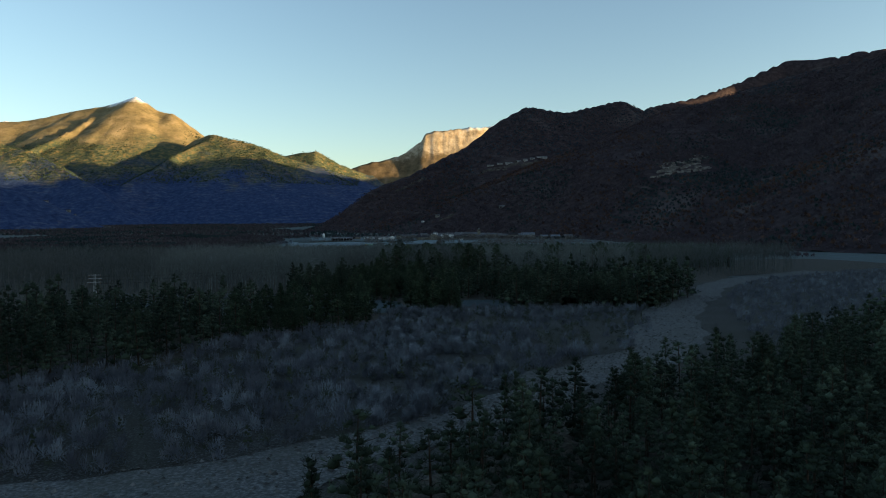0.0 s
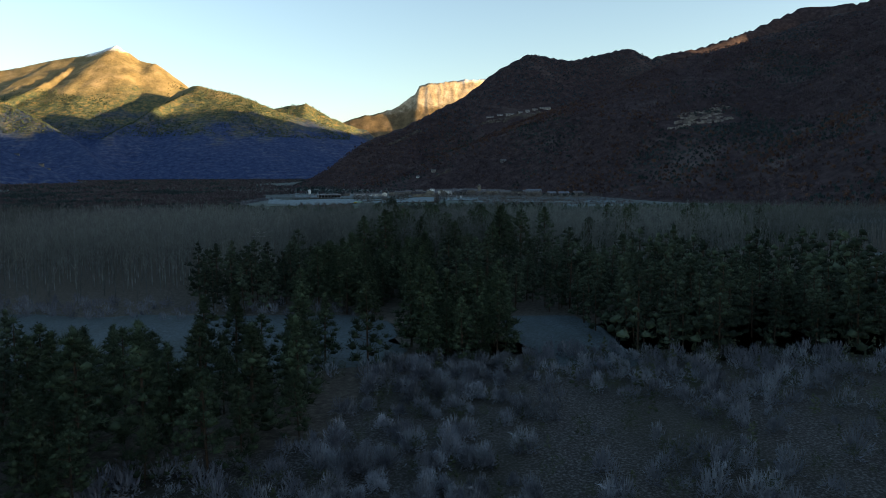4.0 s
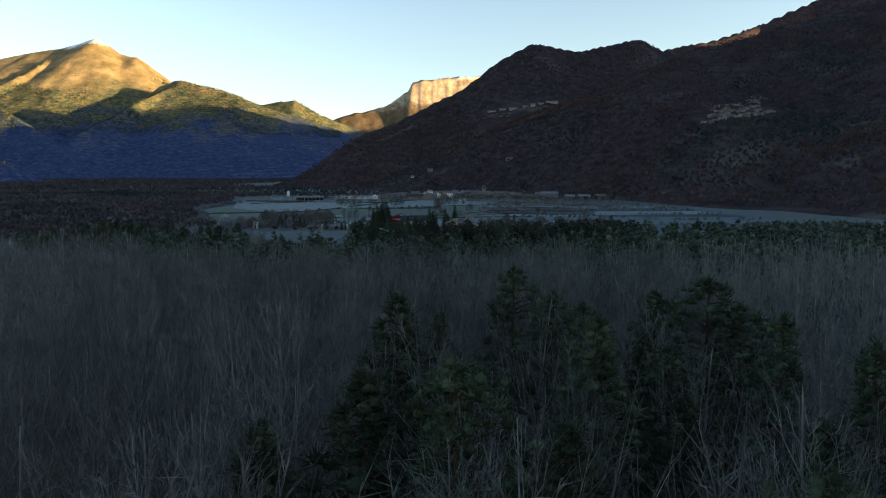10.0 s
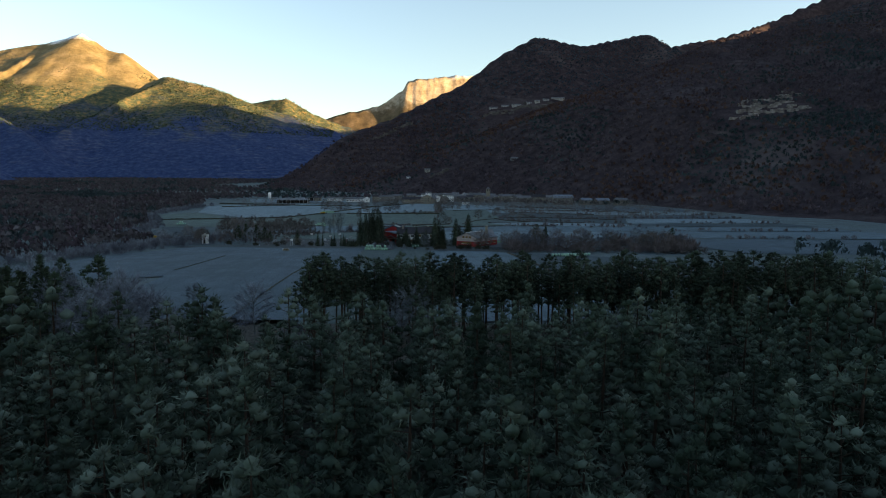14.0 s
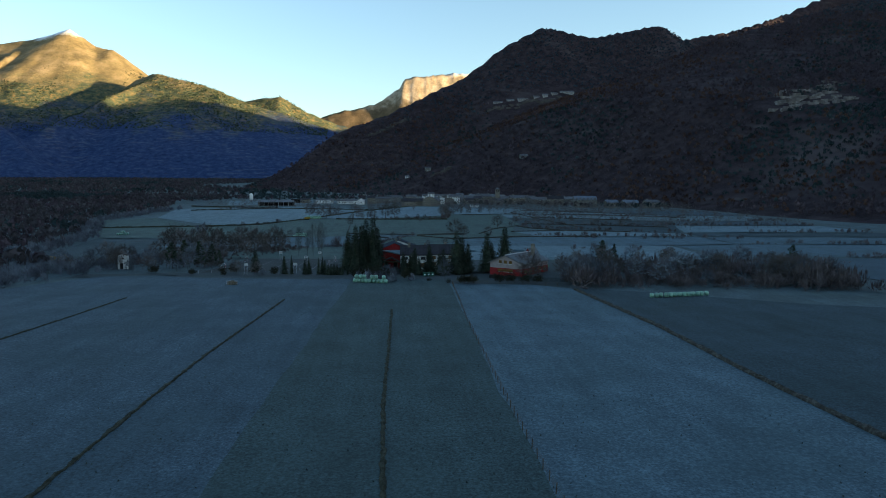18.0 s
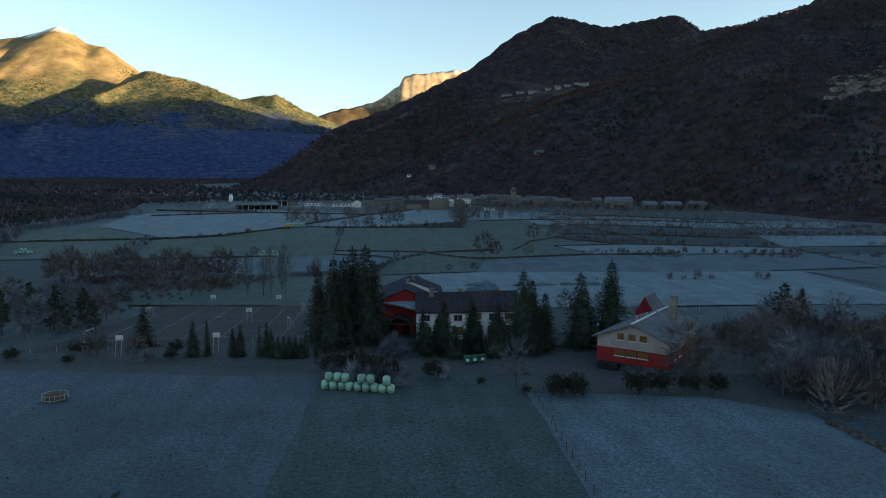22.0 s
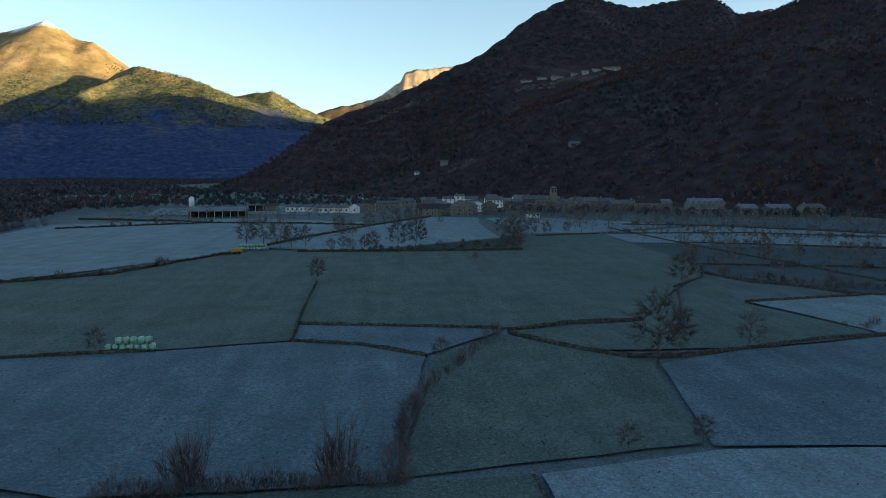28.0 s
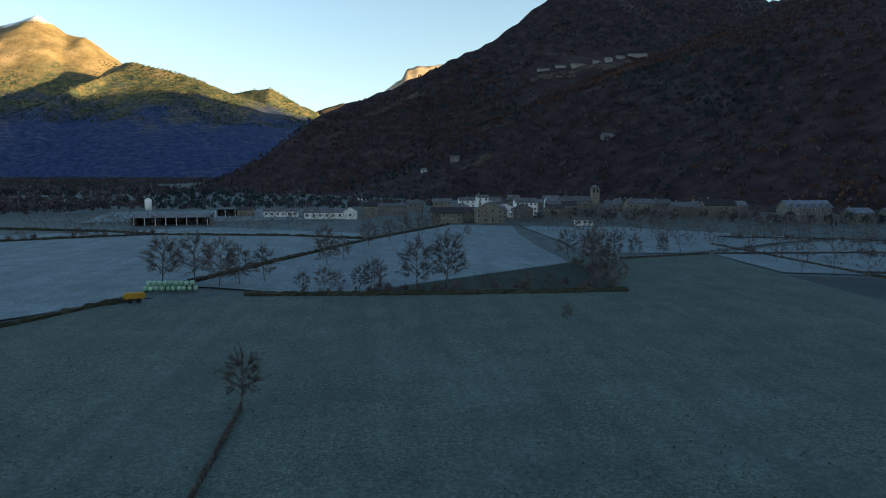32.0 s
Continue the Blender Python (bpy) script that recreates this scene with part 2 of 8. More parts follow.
M_NEEDLE_MANY = material("pine_needles_mass", [(0.01065, 0.01738, 0.01223), (0.02448, 0.03662, 0.02454), (0.0504, 0.0697, 0.04897)], 0.12, rough=0.85, spec=0.1, island=0.35, stops=[0.4, 0.5, 0.61])
# Frost dust, plus a brighter exposure of these woods put into the needle colour.
M_NEEDLE_LIGHTENED = material("lightened_frosty_needles", [(0.01496, 0.02625, 0.01811), (0.03591, 0.05355, 0.03985), (0.0818, 0.1071, 0.08694)], 0.14, rough=0.85, spec=0.1, island=0.35, stops=[0.38, 0.5, 0.62])
M_FIR_MANY = material("juniper_needles", [(0.0189, 0.02565, 0.0162), (0.0351, 0.04455, 0.027), (0.0675, 0.081, 0.054)], 0.2, rough=0.85, spec=0.1)
M_WILLOW_MANY = material("willow_twigs_mass", [(0.04703, 0.05143, 0.06331), (0.1034, 0.1142, 0.139), (0.2117, 0.2386, 0.2779)], 0.15, spec=0.1)
M_FIELD = turf("thinly_frosted_field", (0.02908, 0.04652, 0.05961), (0.05234, 0.07996, 0.1018), (0.08431, 0.1266, 0.1569), (0.0378, 0.06106, 0.07123))
# Undergrowth with the shade of the pine canopy put into its dark colour.
M_UNDERGROWTH = material("canopy_shade_undergrowth", [(0.012, 0.011, 0.010), (0.024, 0.022, 0.019), (0.05, 0.046, 0.042)], 0.3, spec=0.1)
M_THICKET = material("thicket_twigs", [(0.05083, 0.04106, 0.04184), (0.09384, 0.0782, 0.07949), (0.1662, 0.1427, 0.1464)], 0.3, spec=0.1)

# ---- the land: valley floor and mountains ----


def crest_height(X, Y, crest, power=1.3):
    """A mountain from its crest line: points (x, y, height, width to the foot); the flanks fall off to the sides."""
    best = np.full(X.shape, -50.0)
    for (x0, y0, z0, w0), (x1, y1, z1, w1) in zip(crest, crest[1:]):
        dx, dy = x1 - x0, y1 - y0
        t = np.clip(((X - x0) * dx + (Y - y0) * dy) / (dx * dx + dy * dy), 0, 1)
        d = np.hypot(X - x0 - t * dx, Y - y0 - t * dy)
        z, w = z0 + t * (z1 - z0), w0 + t * (w1 - w0)
        best = np.maximum(best, (z + 20) * np.clip(1 - d / w, 0, 1) ** power - 20)
    return best


def sheet(name, heights, x_lines, y_lines, mats, floor=-15.0, label="", index=None):
    X, Y = np.meshgrid(x_lines, y_lines, indexing="ij")
    Z = heights(X, Y)
    nx, ny = X.shape
    k = np.arange(nx * ny).reshape(nx, ny)
    f = np.stack([k[:-1, :-1], k[1:, :-1], k[1:, 1:], k[:-1, 1:]], -1).reshape(-1, 4)
    keep = Z.ravel()[f].max(1) > floor
    f = f[keep]
    used = np.unique(f)
    remap = np.full(nx * ny, -1)
    remap[used] = np.arange(len(used))
    V = np.stack([X.ravel(), Y.ravel(), Z.ravel()], 1)[used]
    ob = new(name, mesh_of(name, V, remap[f], mats, smooth=True))
    return tagged(ob, label, kind="structure")


def lines(*spans):
    return np.unique(np.concatenate([np.arange(a, b + 1e-6, s) for a, b, s in spans]))


ground = sheet("ground", lambda X, Y: ground_z(X, Y) + 0.25 * fbm(X, Y, 30, 3, 3) * (1 + np.abs(X) / 400) - 0.25,
               lines((-4800, -600, 200), (-600, 600, 15), (600, 4800, 200)), lines((-3500, -100, 200), (-100, 1500, 15), (1500, 5200, 185)), [M_VALLEY], floor=-99,
               label="frosty grassland of the broad valley floor")


def slope_material(name, low, high, snow=None, terrace=0.0, tree=0.02, rock=None, middle=None):
    """A wooded mountain flank: mottled woods below, open grass towards the top, rock where it is steep, snow on the
    summit. Haze is mixed into the colours of M_RIGHT and M_LEFT.
    """
    m = bpy.data.materials.new(name)
    m.use_nodes = True
    nt = m.node_tree
    n, l = nt.nodes, nt.links
    p = n["Principled BSDF"]
    p.inputs["Roughness"].default_value, p.inputs["Specular IOR Level"].default_value = 0.95, 0.05
    geo = n.new("ShaderNodeNewGeometry")
    sep = n.new("ShaderNodeSeparateXYZ")
    l.new(geo.outputs["Position"], sep.inputs[0])

    def noise_of(s, detail=6.0):
        t = n.new("ShaderNodeTexNoise")
        t.inputs["Scale"].default_value, t.inputs["Detail"].default_value, t.inputs["Roughness"].default_value = s, detail, 0.68
        l.new(geo.outputs["Position"], t.inputs["Vector"])
        return t.outputs[0]

    def ramp_of(value, cols, a, b):
        r = n.new("ShaderNodeValToRGB")
        e = r.color_ramp.elements
        while len(e) < len(cols):
            e.new(0.5)
        for k, c in enumerate(cols):
            e[k].position, e[k].color = a + (b - a) * k / (len(cols) - 1), (*c, 1)
        l.new(value, r.inputs[0])
        return r.outputs[0]

    def mixed(factor, a, b):
        x = n.new("ShaderNodeMix")
        x.data_type = "RGBA"
        l.new(factor, x.inputs["Factor"])
        for s, v in (("A", a), ("B", b)):
            if isinstance(v, tuple):
                x.inputs[s].default_value = (*v, 1)
            else:
                l.new(v, x.inputs[s])
        return x.outputs["Result"]

    def step(value, a, b):
        r = n.new("ShaderNodeMapRange")
        r.inputs["From Min"].default_value, r.inputs["From Max"].default_value = a, b
        l.new(value, r.inputs["Value"])
        return r.outputs[0]

    def add(a, b, op="ADD", k=1.0):
        x = n.new("ShaderNodeMath")
        x.operation = op
        l.new(a, x.inputs[0])
        if isinstance(b, float):
            x.inputs[1].default_value = b
        else:
            l.new(b, x.inputs[1])
        return x.outputs[0]

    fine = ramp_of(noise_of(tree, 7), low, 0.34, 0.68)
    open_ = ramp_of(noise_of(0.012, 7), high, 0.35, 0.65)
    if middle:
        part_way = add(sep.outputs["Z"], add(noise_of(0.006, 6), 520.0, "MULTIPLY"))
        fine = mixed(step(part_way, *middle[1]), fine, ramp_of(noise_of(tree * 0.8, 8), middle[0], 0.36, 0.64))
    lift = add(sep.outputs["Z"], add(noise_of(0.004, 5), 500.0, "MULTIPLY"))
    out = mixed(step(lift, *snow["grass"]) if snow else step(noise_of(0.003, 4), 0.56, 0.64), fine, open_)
    if rock:
        out = mixed(step(add(sep.outputs["Z"], add(noise_of(0.01, 6), 160.0, "MULTIPLY")), *rock[1]), out, ramp_of(noise_of(0.02, 8), rock[0], 0.35, 0.65))
    if terrace:
        w = n.new("ShaderNodeTexWave")
        w.bands_direction = "Z"
        w.inputs["Scale"].default_value, w.inputs["Distortion"].default_value, w.inputs["Detail"].default_value, w.inputs["Detail Scale"].default_value = 0.02, 14, 4, 0.35
        l.new(geo.outputs["Position"], w.inputs["Vector"])
        band = add(step(w.outputs[0], 0.80, 0.95), step(noise_of(0.006, 3), 0.5, 0.6), "MULTIPLY")
        out = mixed(add(band, float(terrace), "MULTIPLY"), out, (0.30, 0.29, 0.27))
    if snow and "line" in snow:
        out = mixed(step(add(sep.outputs["Z"], add(noise_of(0.006, 8), 260.0, "MULTIPLY")), *snow["line"]), out, (0.75, 0.77, 0.80))
    l.new(out, p.inputs["Base Color"])
    b = n.new("ShaderNodeBump")
    b.inputs["Strength"].default_value, b.inputs["Distance"].default_value = 1.0, 5.0
    l.new(noise_of(tree * 1.3, 6), b.inputs["Height"])
    l.new(b.outputs[0], p.inputs["Normal"])
    return m


# Brown colours shifted towards blue: the haze over the slope is in them.
M_RIGHT = slope_material("brown_woods", [(0.02298, 0.01814, 0.02187), (0.04105, 0.03111, 0.03516), (0.06567, 0.05012, 0.05323)], [(0.03694, 0.02938, 0.03232), (0.05582, 0.04407, 0.04752), (0.08211, 0.0674, 0.07032)], terrace=0.06, tree=0.06)
# Low colours carry blue shade and haze, up to about the shadow line.
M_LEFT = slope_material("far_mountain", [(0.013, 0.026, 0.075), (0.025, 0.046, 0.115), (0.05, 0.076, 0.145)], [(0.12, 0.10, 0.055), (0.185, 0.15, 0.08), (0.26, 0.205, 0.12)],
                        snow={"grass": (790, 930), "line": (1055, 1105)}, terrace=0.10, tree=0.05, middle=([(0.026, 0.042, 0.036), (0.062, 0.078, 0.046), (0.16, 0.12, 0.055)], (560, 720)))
M_CLIFF = slope_material("far_cliffs", [(0.07, 0.055, 0.035), (0.13, 0.10, 0.06), (0.2, 0.15, 0.1)], [(0.2, 0.16, 0.12), (0.3, 0.25, 0.2), (0.36, 0.31, 0.26)], tree=0.012,
                         rock=([(0.2, 0.165, 0.115), (0.34, 0.285, 0.21), (0.46, 0.40, 0.32)], (640, 700)), snow={"grass": (2000, 2100), "line": (905, 960)})

# crest lines: x, y, height, width of the flank
KNOB = [(-330, 1760, 12, 150), (-200, 1800, 88, 260), (-62, 1870, 165, 420), (65, 1900, 215, 520), (172, 1940, 268, 600), (300, 1980, 360, 720), (389, 2010, 411, 800), (520, 2060, 397, 800),
        (732, 2155, 459, 850), (860, 2260, 446, 850), (945, 2450, 492, 850), (1076, 2500, 527, 850), (1264, 2560, 586, 850),
        (1399, 2640, 640, 900), (1628, 2700, 738, 900), (1711, 2600, 726, 900), (1881, 2450, 726, 900), (2000, 2380, 690, 900)]
SPUR = [(250, 1500, 45, 250), (330, 1620, 98, 420), (464, 1700, 204, 700), (599, 1705, 290, 860), (700, 1725, 338, 950), (1000, 1850, 440, 1000), (1350, 1800, 520, 1080),
        (1560, 1000, 600, 1220), (1650, 0, 620, 1150), (1700, -2500, 620, 1100)]
# Out-of-view ridges, added and profiled to cast the valley's and left mountain's shade.
RIGHT_BACK = [(1950, 1640, 560, 800), (1950, 1500, 760, 900), (2000, 0, 760, 900), (2000, -2600, 700, 900)]
RIGHT_FAR = [(2800, y, z, 900) for y, z in ((1400, 600), (1520, 640), (1650, 674), (1690, 652), (1760, 682), (1815, 680), (1890, 652), (1978, 682), (2093, 708), (2172, 690), (2230, 725), (2290, 762), (2395, 781),
                                             (2485, 784), (2525, 773), (2570, 725), (2631, 660), (2731, 645), (2900, 600), (3100, 580), (3400, 640), (3700, 680))]


FOOT = [(-900, 2300), (-330, 1790), (-120, 1640), (50, 1480), (140, 1415), (205, 1375), (250, 1280), (310, 1195), (335, 1080), (330, 900), (350, 640), (420, 300), (520, -100), (560, -2700)]


def foot_distance(X, Y):
    """How far a place lies behind the line along which the mountain meets the valley floor (0 on the valley's side)."""
    d = np.full(X.shape, 1e9)
    for (x0, y0), (x1, y1) in zip(FOOT, FOOT[1:]):
        dx, dy = x1 - x0, y1 - y0
        t = np.clip(((X - x0) * dx + (Y - y0) * dy) / (dx * dx + dy * dy), 0, 1)
        d = np.minimum(d, np.hypot(X - x0 - t * dx, Y - y0 - t * dy))
    ring = FOOT + [(-9000, -2700), (-9000, 2300)]
    c = np.zeros(X.shape, bool)
    for (x0, y0), (x1, y1) in zip(ring, ring[1:] + ring[:1]):
        if y0 != y1:
            c ^= ((y0 > Y) != (y1 > Y)) & (X < (x1 - x0) * (Y - y0) / (y1 - y0) + x0)
    return np.where(c, 0.0, d)


def right_heights(X, Y):
    wob = 14 * fbm(X, Y, 300, 3, 11)
    h = np.maximum(crest_height(X + wob, Y + wob, KNOB, 1.95), np.maximum(crest_height(X - wob, Y + wob, SPUR, 1.08), np.maximum(crest_height(X, Y, RIGHT_BACK, 1.0), crest_height(X, Y, RIGHT_FAR, 1.0))))
    steep = np.clip(h / 160, 0, 1)
    h = h + steep * (13 * fbm(X, Y, 230, 3, 5) + 1.5 * fbm(X, Y, 35, 2, 9))
    away = np.clip(foot_distance(X + wob * 0.6, Y) / 190, 0, 1) ** 0.85
    low = np.maximum(0.03 * (Y - 800), 0) - 4
    return np.where(h > low, low + (h - low) * away, h)


right_mountain = sheet("right_mountain", right_heights, lines((-420, 1400, 12), (1400, 2100, 16), (2100, 4200, 60)), lines((-2600, 600, 70), (600, 2500, 12), (2500, 2900, 16), (2900, 4500, 60)), [M_RIGHT],
                       floor=2, label="steep mountainside of leafless brown woods in shade")

LEFT_TOP = [(-4300, 4500, 720, 1700), (-3259, 4600, 775, 1700), (-2515, 4700, 812, 1650), (-2222, 4720, 885, 1600), (-2032, 4720, 915, 1600), (-1838, 4720, 978, 1550), (-1700, 4700, 885, 1450), (-1587, 4650, 862, 1400),
            (-1390, 4560, 715, 1300), (-1157, 4450, 560, 1200)]
LEFT_BACK = [(-1390, 4560, 690, 900), (-1243, 4500, 650, 900), (-1094, 4500, 646, 900), (-908, 4500, 596, 850), (-796, 4500, 545, 800), (-644, 4480, 478, 700)]
LEFT_HILL = [(-1300, 4700, 640, 900), (-860, 4640, 548, 700), (-743, 4640, 570, 700), (-587, 4640, 597, 700), (-471, 4640, 540, 700), (-355, 4660, 490, 700), (-200, 4700, 425, 700)]
LEFT_FRONT = [(-1296, 4250, 628, 800), (-1146, 4150, 640, 1150), (-997, 4100, 588, 1230), (-819, 4060, 535, 1200), (-678, 4020, 476, 1150), (-508, 4000, 420, 1100), (-304, 3980, 356, 1000), (-101, 3950, 262, 850), (60, 3900, 150, 600)]
LEFT_SPUR = [(-1146, 4150, 634, 900), (-1225, 3950, 530, 800), (-1290, 3800, 452, 720), (-1350, 3620, 365, 640), (-1400, 3450, 280, 560), (-1420, 3200, 160, 420), (-1397, 2900, 70, 350)]
LEFT_BENCH = [(-2032, 4720, 870, 700), (-2040, 4480, 790, 560), (-2120, 4240, 640, 520), (-2230, 4060, 520, 460)]
LEFT_LOW = [(-4200, 4000, 800, 1200), (-2884, 3900, 650, 1000), (-2456, 3800, 574, 900), (-2159, 3700, 508, 820), (-1969, 3620, 466, 760), (-1738, 3500, 372, 650), (-1530, 3350, 270, 550), (-1338, 3150, 160, 450)]
LEFT_NEAR = [(-2600, 2200, 420, 800), (-1800, 2250, 290, 700), (-1405, 2300, 205, 520), (-1280, 2300, 172, 420), (-1150, 2300, 105, 320), (-1000, 2320, 45, 250)]


def left_heights(X, Y):
    wob = 34 * fbm(X, Y, 420, 4, 31)
    h = np.maximum.reduce([crest_height(X + wob, Y - wob, c, p) for c, p in ((LEFT_TOP, 1.12), (LEFT_BACK, 1.0), (LEFT_HILL, 1.1), (LEFT_FRONT, 1.1), (LEFT_SPUR, 1.2), (LEFT_BENCH, 1.1), (LEFT_LOW, 1.15), (LEFT_NEAR, 1.2))])
    steep = np.clip(h / 400, 0, 1)
    gully = 8 - np.abs(fbm(X, Y, 330, 4, 23)) * 34
    return h + steep * (gully + 4 * fbm(X, Y, 70, 4, 25)) + 8


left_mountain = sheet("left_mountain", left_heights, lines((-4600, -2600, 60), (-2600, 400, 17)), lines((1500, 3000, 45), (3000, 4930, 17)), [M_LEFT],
                      floor=35, label="sunlit green and ochre mountain with a snow-dusted summit, its foot coloured as blue shade")

TABLE = [(-420, 4840, 470, 350), (-308, 4840, 520, 420), (-118, 4840, 568, 420), (34, 4840, 612, 420), (110, 4840, 664, 420), (150, 4840, 700, 430), (185, 4840, 765, 420), (243, 4840, 782, 430), (452, 4850, 805, 460), (700, 4860, 815, 480), (1100, 4860, 760, 500)]
SNOW_WALL = [(-4300, 4850, 990, 500), (-3400, 4880, 905, 450), (-2994, 4880, 858, 400), (-2800, 4890, 850, 400), (-2560, 4890, 770, 350)]


def table_heights(X, Y):
    h = np.maximum(crest_height(X, Y, TABLE, 1.0), crest_height(X, Y, SNOW_WALL, 1.0))
    cliff = np.clip((h - 540) / 30, 0, 1)
    return h + cliff * (14 * fbm(X, Y * 0.3, 30, 4, 41)) + 16 * fbm(X, Y, 110, 5, 43) - 3


table_mountain = sheet("table_mountain", table_heights, lines((-4400, -2500, 22), (-500, 1500, 11)), lines((4350, 4600, 40), (4600, 4960, 10)), [M_CLIFF],
                       floor=60, label="far flat-topped limestone cliffs glowing in the first sun")


# ---- woods on the mountainside and far along the valley ----
def crown_blob(seed, blades, size=0.16):
    """A small crown seen from afar: a loose ball of blades on its stem."""
    r = np.random.default_rng(seed)
    d = r.normal(size=(blades, 3))
    d /= np.linalg.norm(d, axis=1, keepdims=True)
    d[:, 2] = np.abs(d[:, 2]) * 1.1 - 0.3
    c = d * np.array([0.34, 0.34, 0.40]) * r.uniform(0.7, 1.05, (blades, 1)) + (0, 0, 0.48)
    s = np.cross(d, r.normal(size=(blades, 3)))
    s *= r.uniform(0.75, 1.3, (blades, 1)) * size / (np.linalg.norm(s, axis=1, keepdims=True) + 1e-9)
    u = np.cross(d, s) * 0.9 + (0, 0, 0.06)
    V = np.stack([c - s - u * 0.6, c + s - u * 0.6, c + u], 1).reshape(-1, 3)
    return V, np.arange(blades * 3).reshape(-1, 3)


def mass(name, shapes, xy, z, h, mats, which, label, category="trees"):
    V, F, I, n = [], [], [], 0
    r = np.random.default_rng(len(xy))
    for k in range(len(xy)):
        v, f = shapes[int(r.integers(len(shapes)))]
        a, w = r.uniform(0, 6.283), h[k] * r.uniform(0.75, 1.15)
        c, s = math.cos(a) * w, math.sin(a) * w
        V.append(np.stack([v[:, 0] * c - v[:, 1] * s + xy[k, 0], v[:, 0] * s + v[:, 1] * c + xy[k, 1], v[:, 2] * h[k] + z[k]], 1))
        F.append(f + n), I.append(np.full(len(f), which[k]))
        n += len(v)
    return tagged(new(name, mesh_of(name, np.concatenate(V), np.concatenate(F), mats, index=np.concatenate(I))), label, category, kind="stuff")


# Blue of the haze is mixed into the brown, evergreen and pine crown colours.
M_BROWN_CROWN = material("brown_bare_crowns", [(0.03173, 0.02494, 0.03215), (0.05711, 0.04473, 0.05425), (0.0912, 0.07054, 0.08038)], 0.02, spec=0.05, island=0.35)
M_RUST_CROWN = material("rust_bare_crowns", [(0.03716, 0.02094, 0.01757), (0.06619, 0.03784, 0.03041), (0.098, 0.0581, 0.04459)], 0.02, spec=0.05, island=0.35)
M_DARK_CROWN = material("hazy_evergreen_crowns", [(0.01386, 0.0231, 0.0253), (0.02475, 0.0396, 0.04301), (0.04158, 0.0616, 0.06578)], 0.02, spec=0.05, island=0.3)
M_BLUE_CROWN = material("hazy_pine_crowns", [(0.0182, 0.0299, 0.0416), (0.0325, 0.0481, 0.0637), (0.0546, 0.0754, 0.0936)], 0.02, spec=0.05, island=0.3)
M_GREY_CROWN = material("grey_bare_crowns", [(0.0324, 0.03, 0.0324), (0.0564, 0.0516, 0.0564), (0.0936, 0.0864, 0.0936)], 0.03, spec=0.05, island=0.35)
M_OLIVE_CROWN = material("olive_forest_crowns", [(0.0198, 0.036, 0.0256), (0.0405, 0.062, 0.036), (0.081, 0.09, 0.044)], 0.012, spec=0.05, island=0.4)
FUZZ = [crown_blob(20 + k, 18, 0.125) for k in range(6)]
SPECKS = [crown_blob(40 + k, 6, 0.26) for k in range(4)]
r_ = np.random.default_rng(77)
X_, Y_ = np.meshgrid(np.arange(-330, 1450, 7.2), np.arange(560, 2460, 7.2))
X_, Y_ = (X_ + r_.uniform(-3.6, 3.6, X_.shape)).ravel(), (Y_ + r_.uniform(-3.6, 3.6, Y_.shape)).ravel()
H_ = right_heights(X_, Y_)
back = (right_heights(X_, Y_ + 25) < H_ - 6) & (right_heights(X_, Y_ + 60) < H_ - 20)
clear = ((np.abs(X_ - 350) < 120) & (np.abs(Y_ - 1812) < 32)) | ((np.abs(X_ - 545) < 70) & (np.abs(Y_ - 1255) < 28))
ok_ = (H_ > ground_z(X_, Y_) + 2) & (X_ < 0.86 * Y_ + 40) & ~back & ~clear & (r_.uniform(0, 1, X_.shape) < 0.72 + 0.7 * fbm(X_, Y_, 120, 4, 61))
knob_ = np.clip((Y_ - 1760) / 90, 0, 1) * np.clip((H_ - 150) / 120, 0, 1)
kind_ = np.where(r_.uniform(0, 1, X_.shape) < 0.95 * knob_, 3, np.where(fbm(X_, Y_, 240, 4, 63) + 0.25 * r_.normal(size=X_.shape) > 0.36, 1, np.where(fbm(X_, Y_, 150, 3, 65) + 0.15 * r_.normal(size=X_.shape) > 0.24, 2, 0)))
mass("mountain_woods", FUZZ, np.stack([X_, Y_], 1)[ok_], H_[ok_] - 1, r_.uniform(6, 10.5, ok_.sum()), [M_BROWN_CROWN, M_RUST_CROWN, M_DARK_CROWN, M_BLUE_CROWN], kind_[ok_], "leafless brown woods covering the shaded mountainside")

r_ = np.random.default_rng(79)
X_, Y_ = r_.uniform(-2750, -250, 60000), r_.uniform(3250, 4760, 60000)
H_ = left_heights(X_, Y_)
down_ = left_heights(X_, Y_ - 25) < H_ + 2
ok_ = down_ & (H_ > 300) & (H_ < 720) & (r_.uniform(0, 1, X_.shape) < 0.5 + 1.6 * fbm(X_, Y_, 260, 4, 67) - np.clip((H_ - 560) / 260, 0, 1))
mass("far_mountain_woods", SPECKS, np.stack([X_, Y_], 1)[ok_], H_[ok_] - 2, r_.uniform(5, 11, ok_.sum()), [M_OLIVE_CROWN], np.zeros(ok_.sum(), int), "olive green woods on the far sunlit mountain")

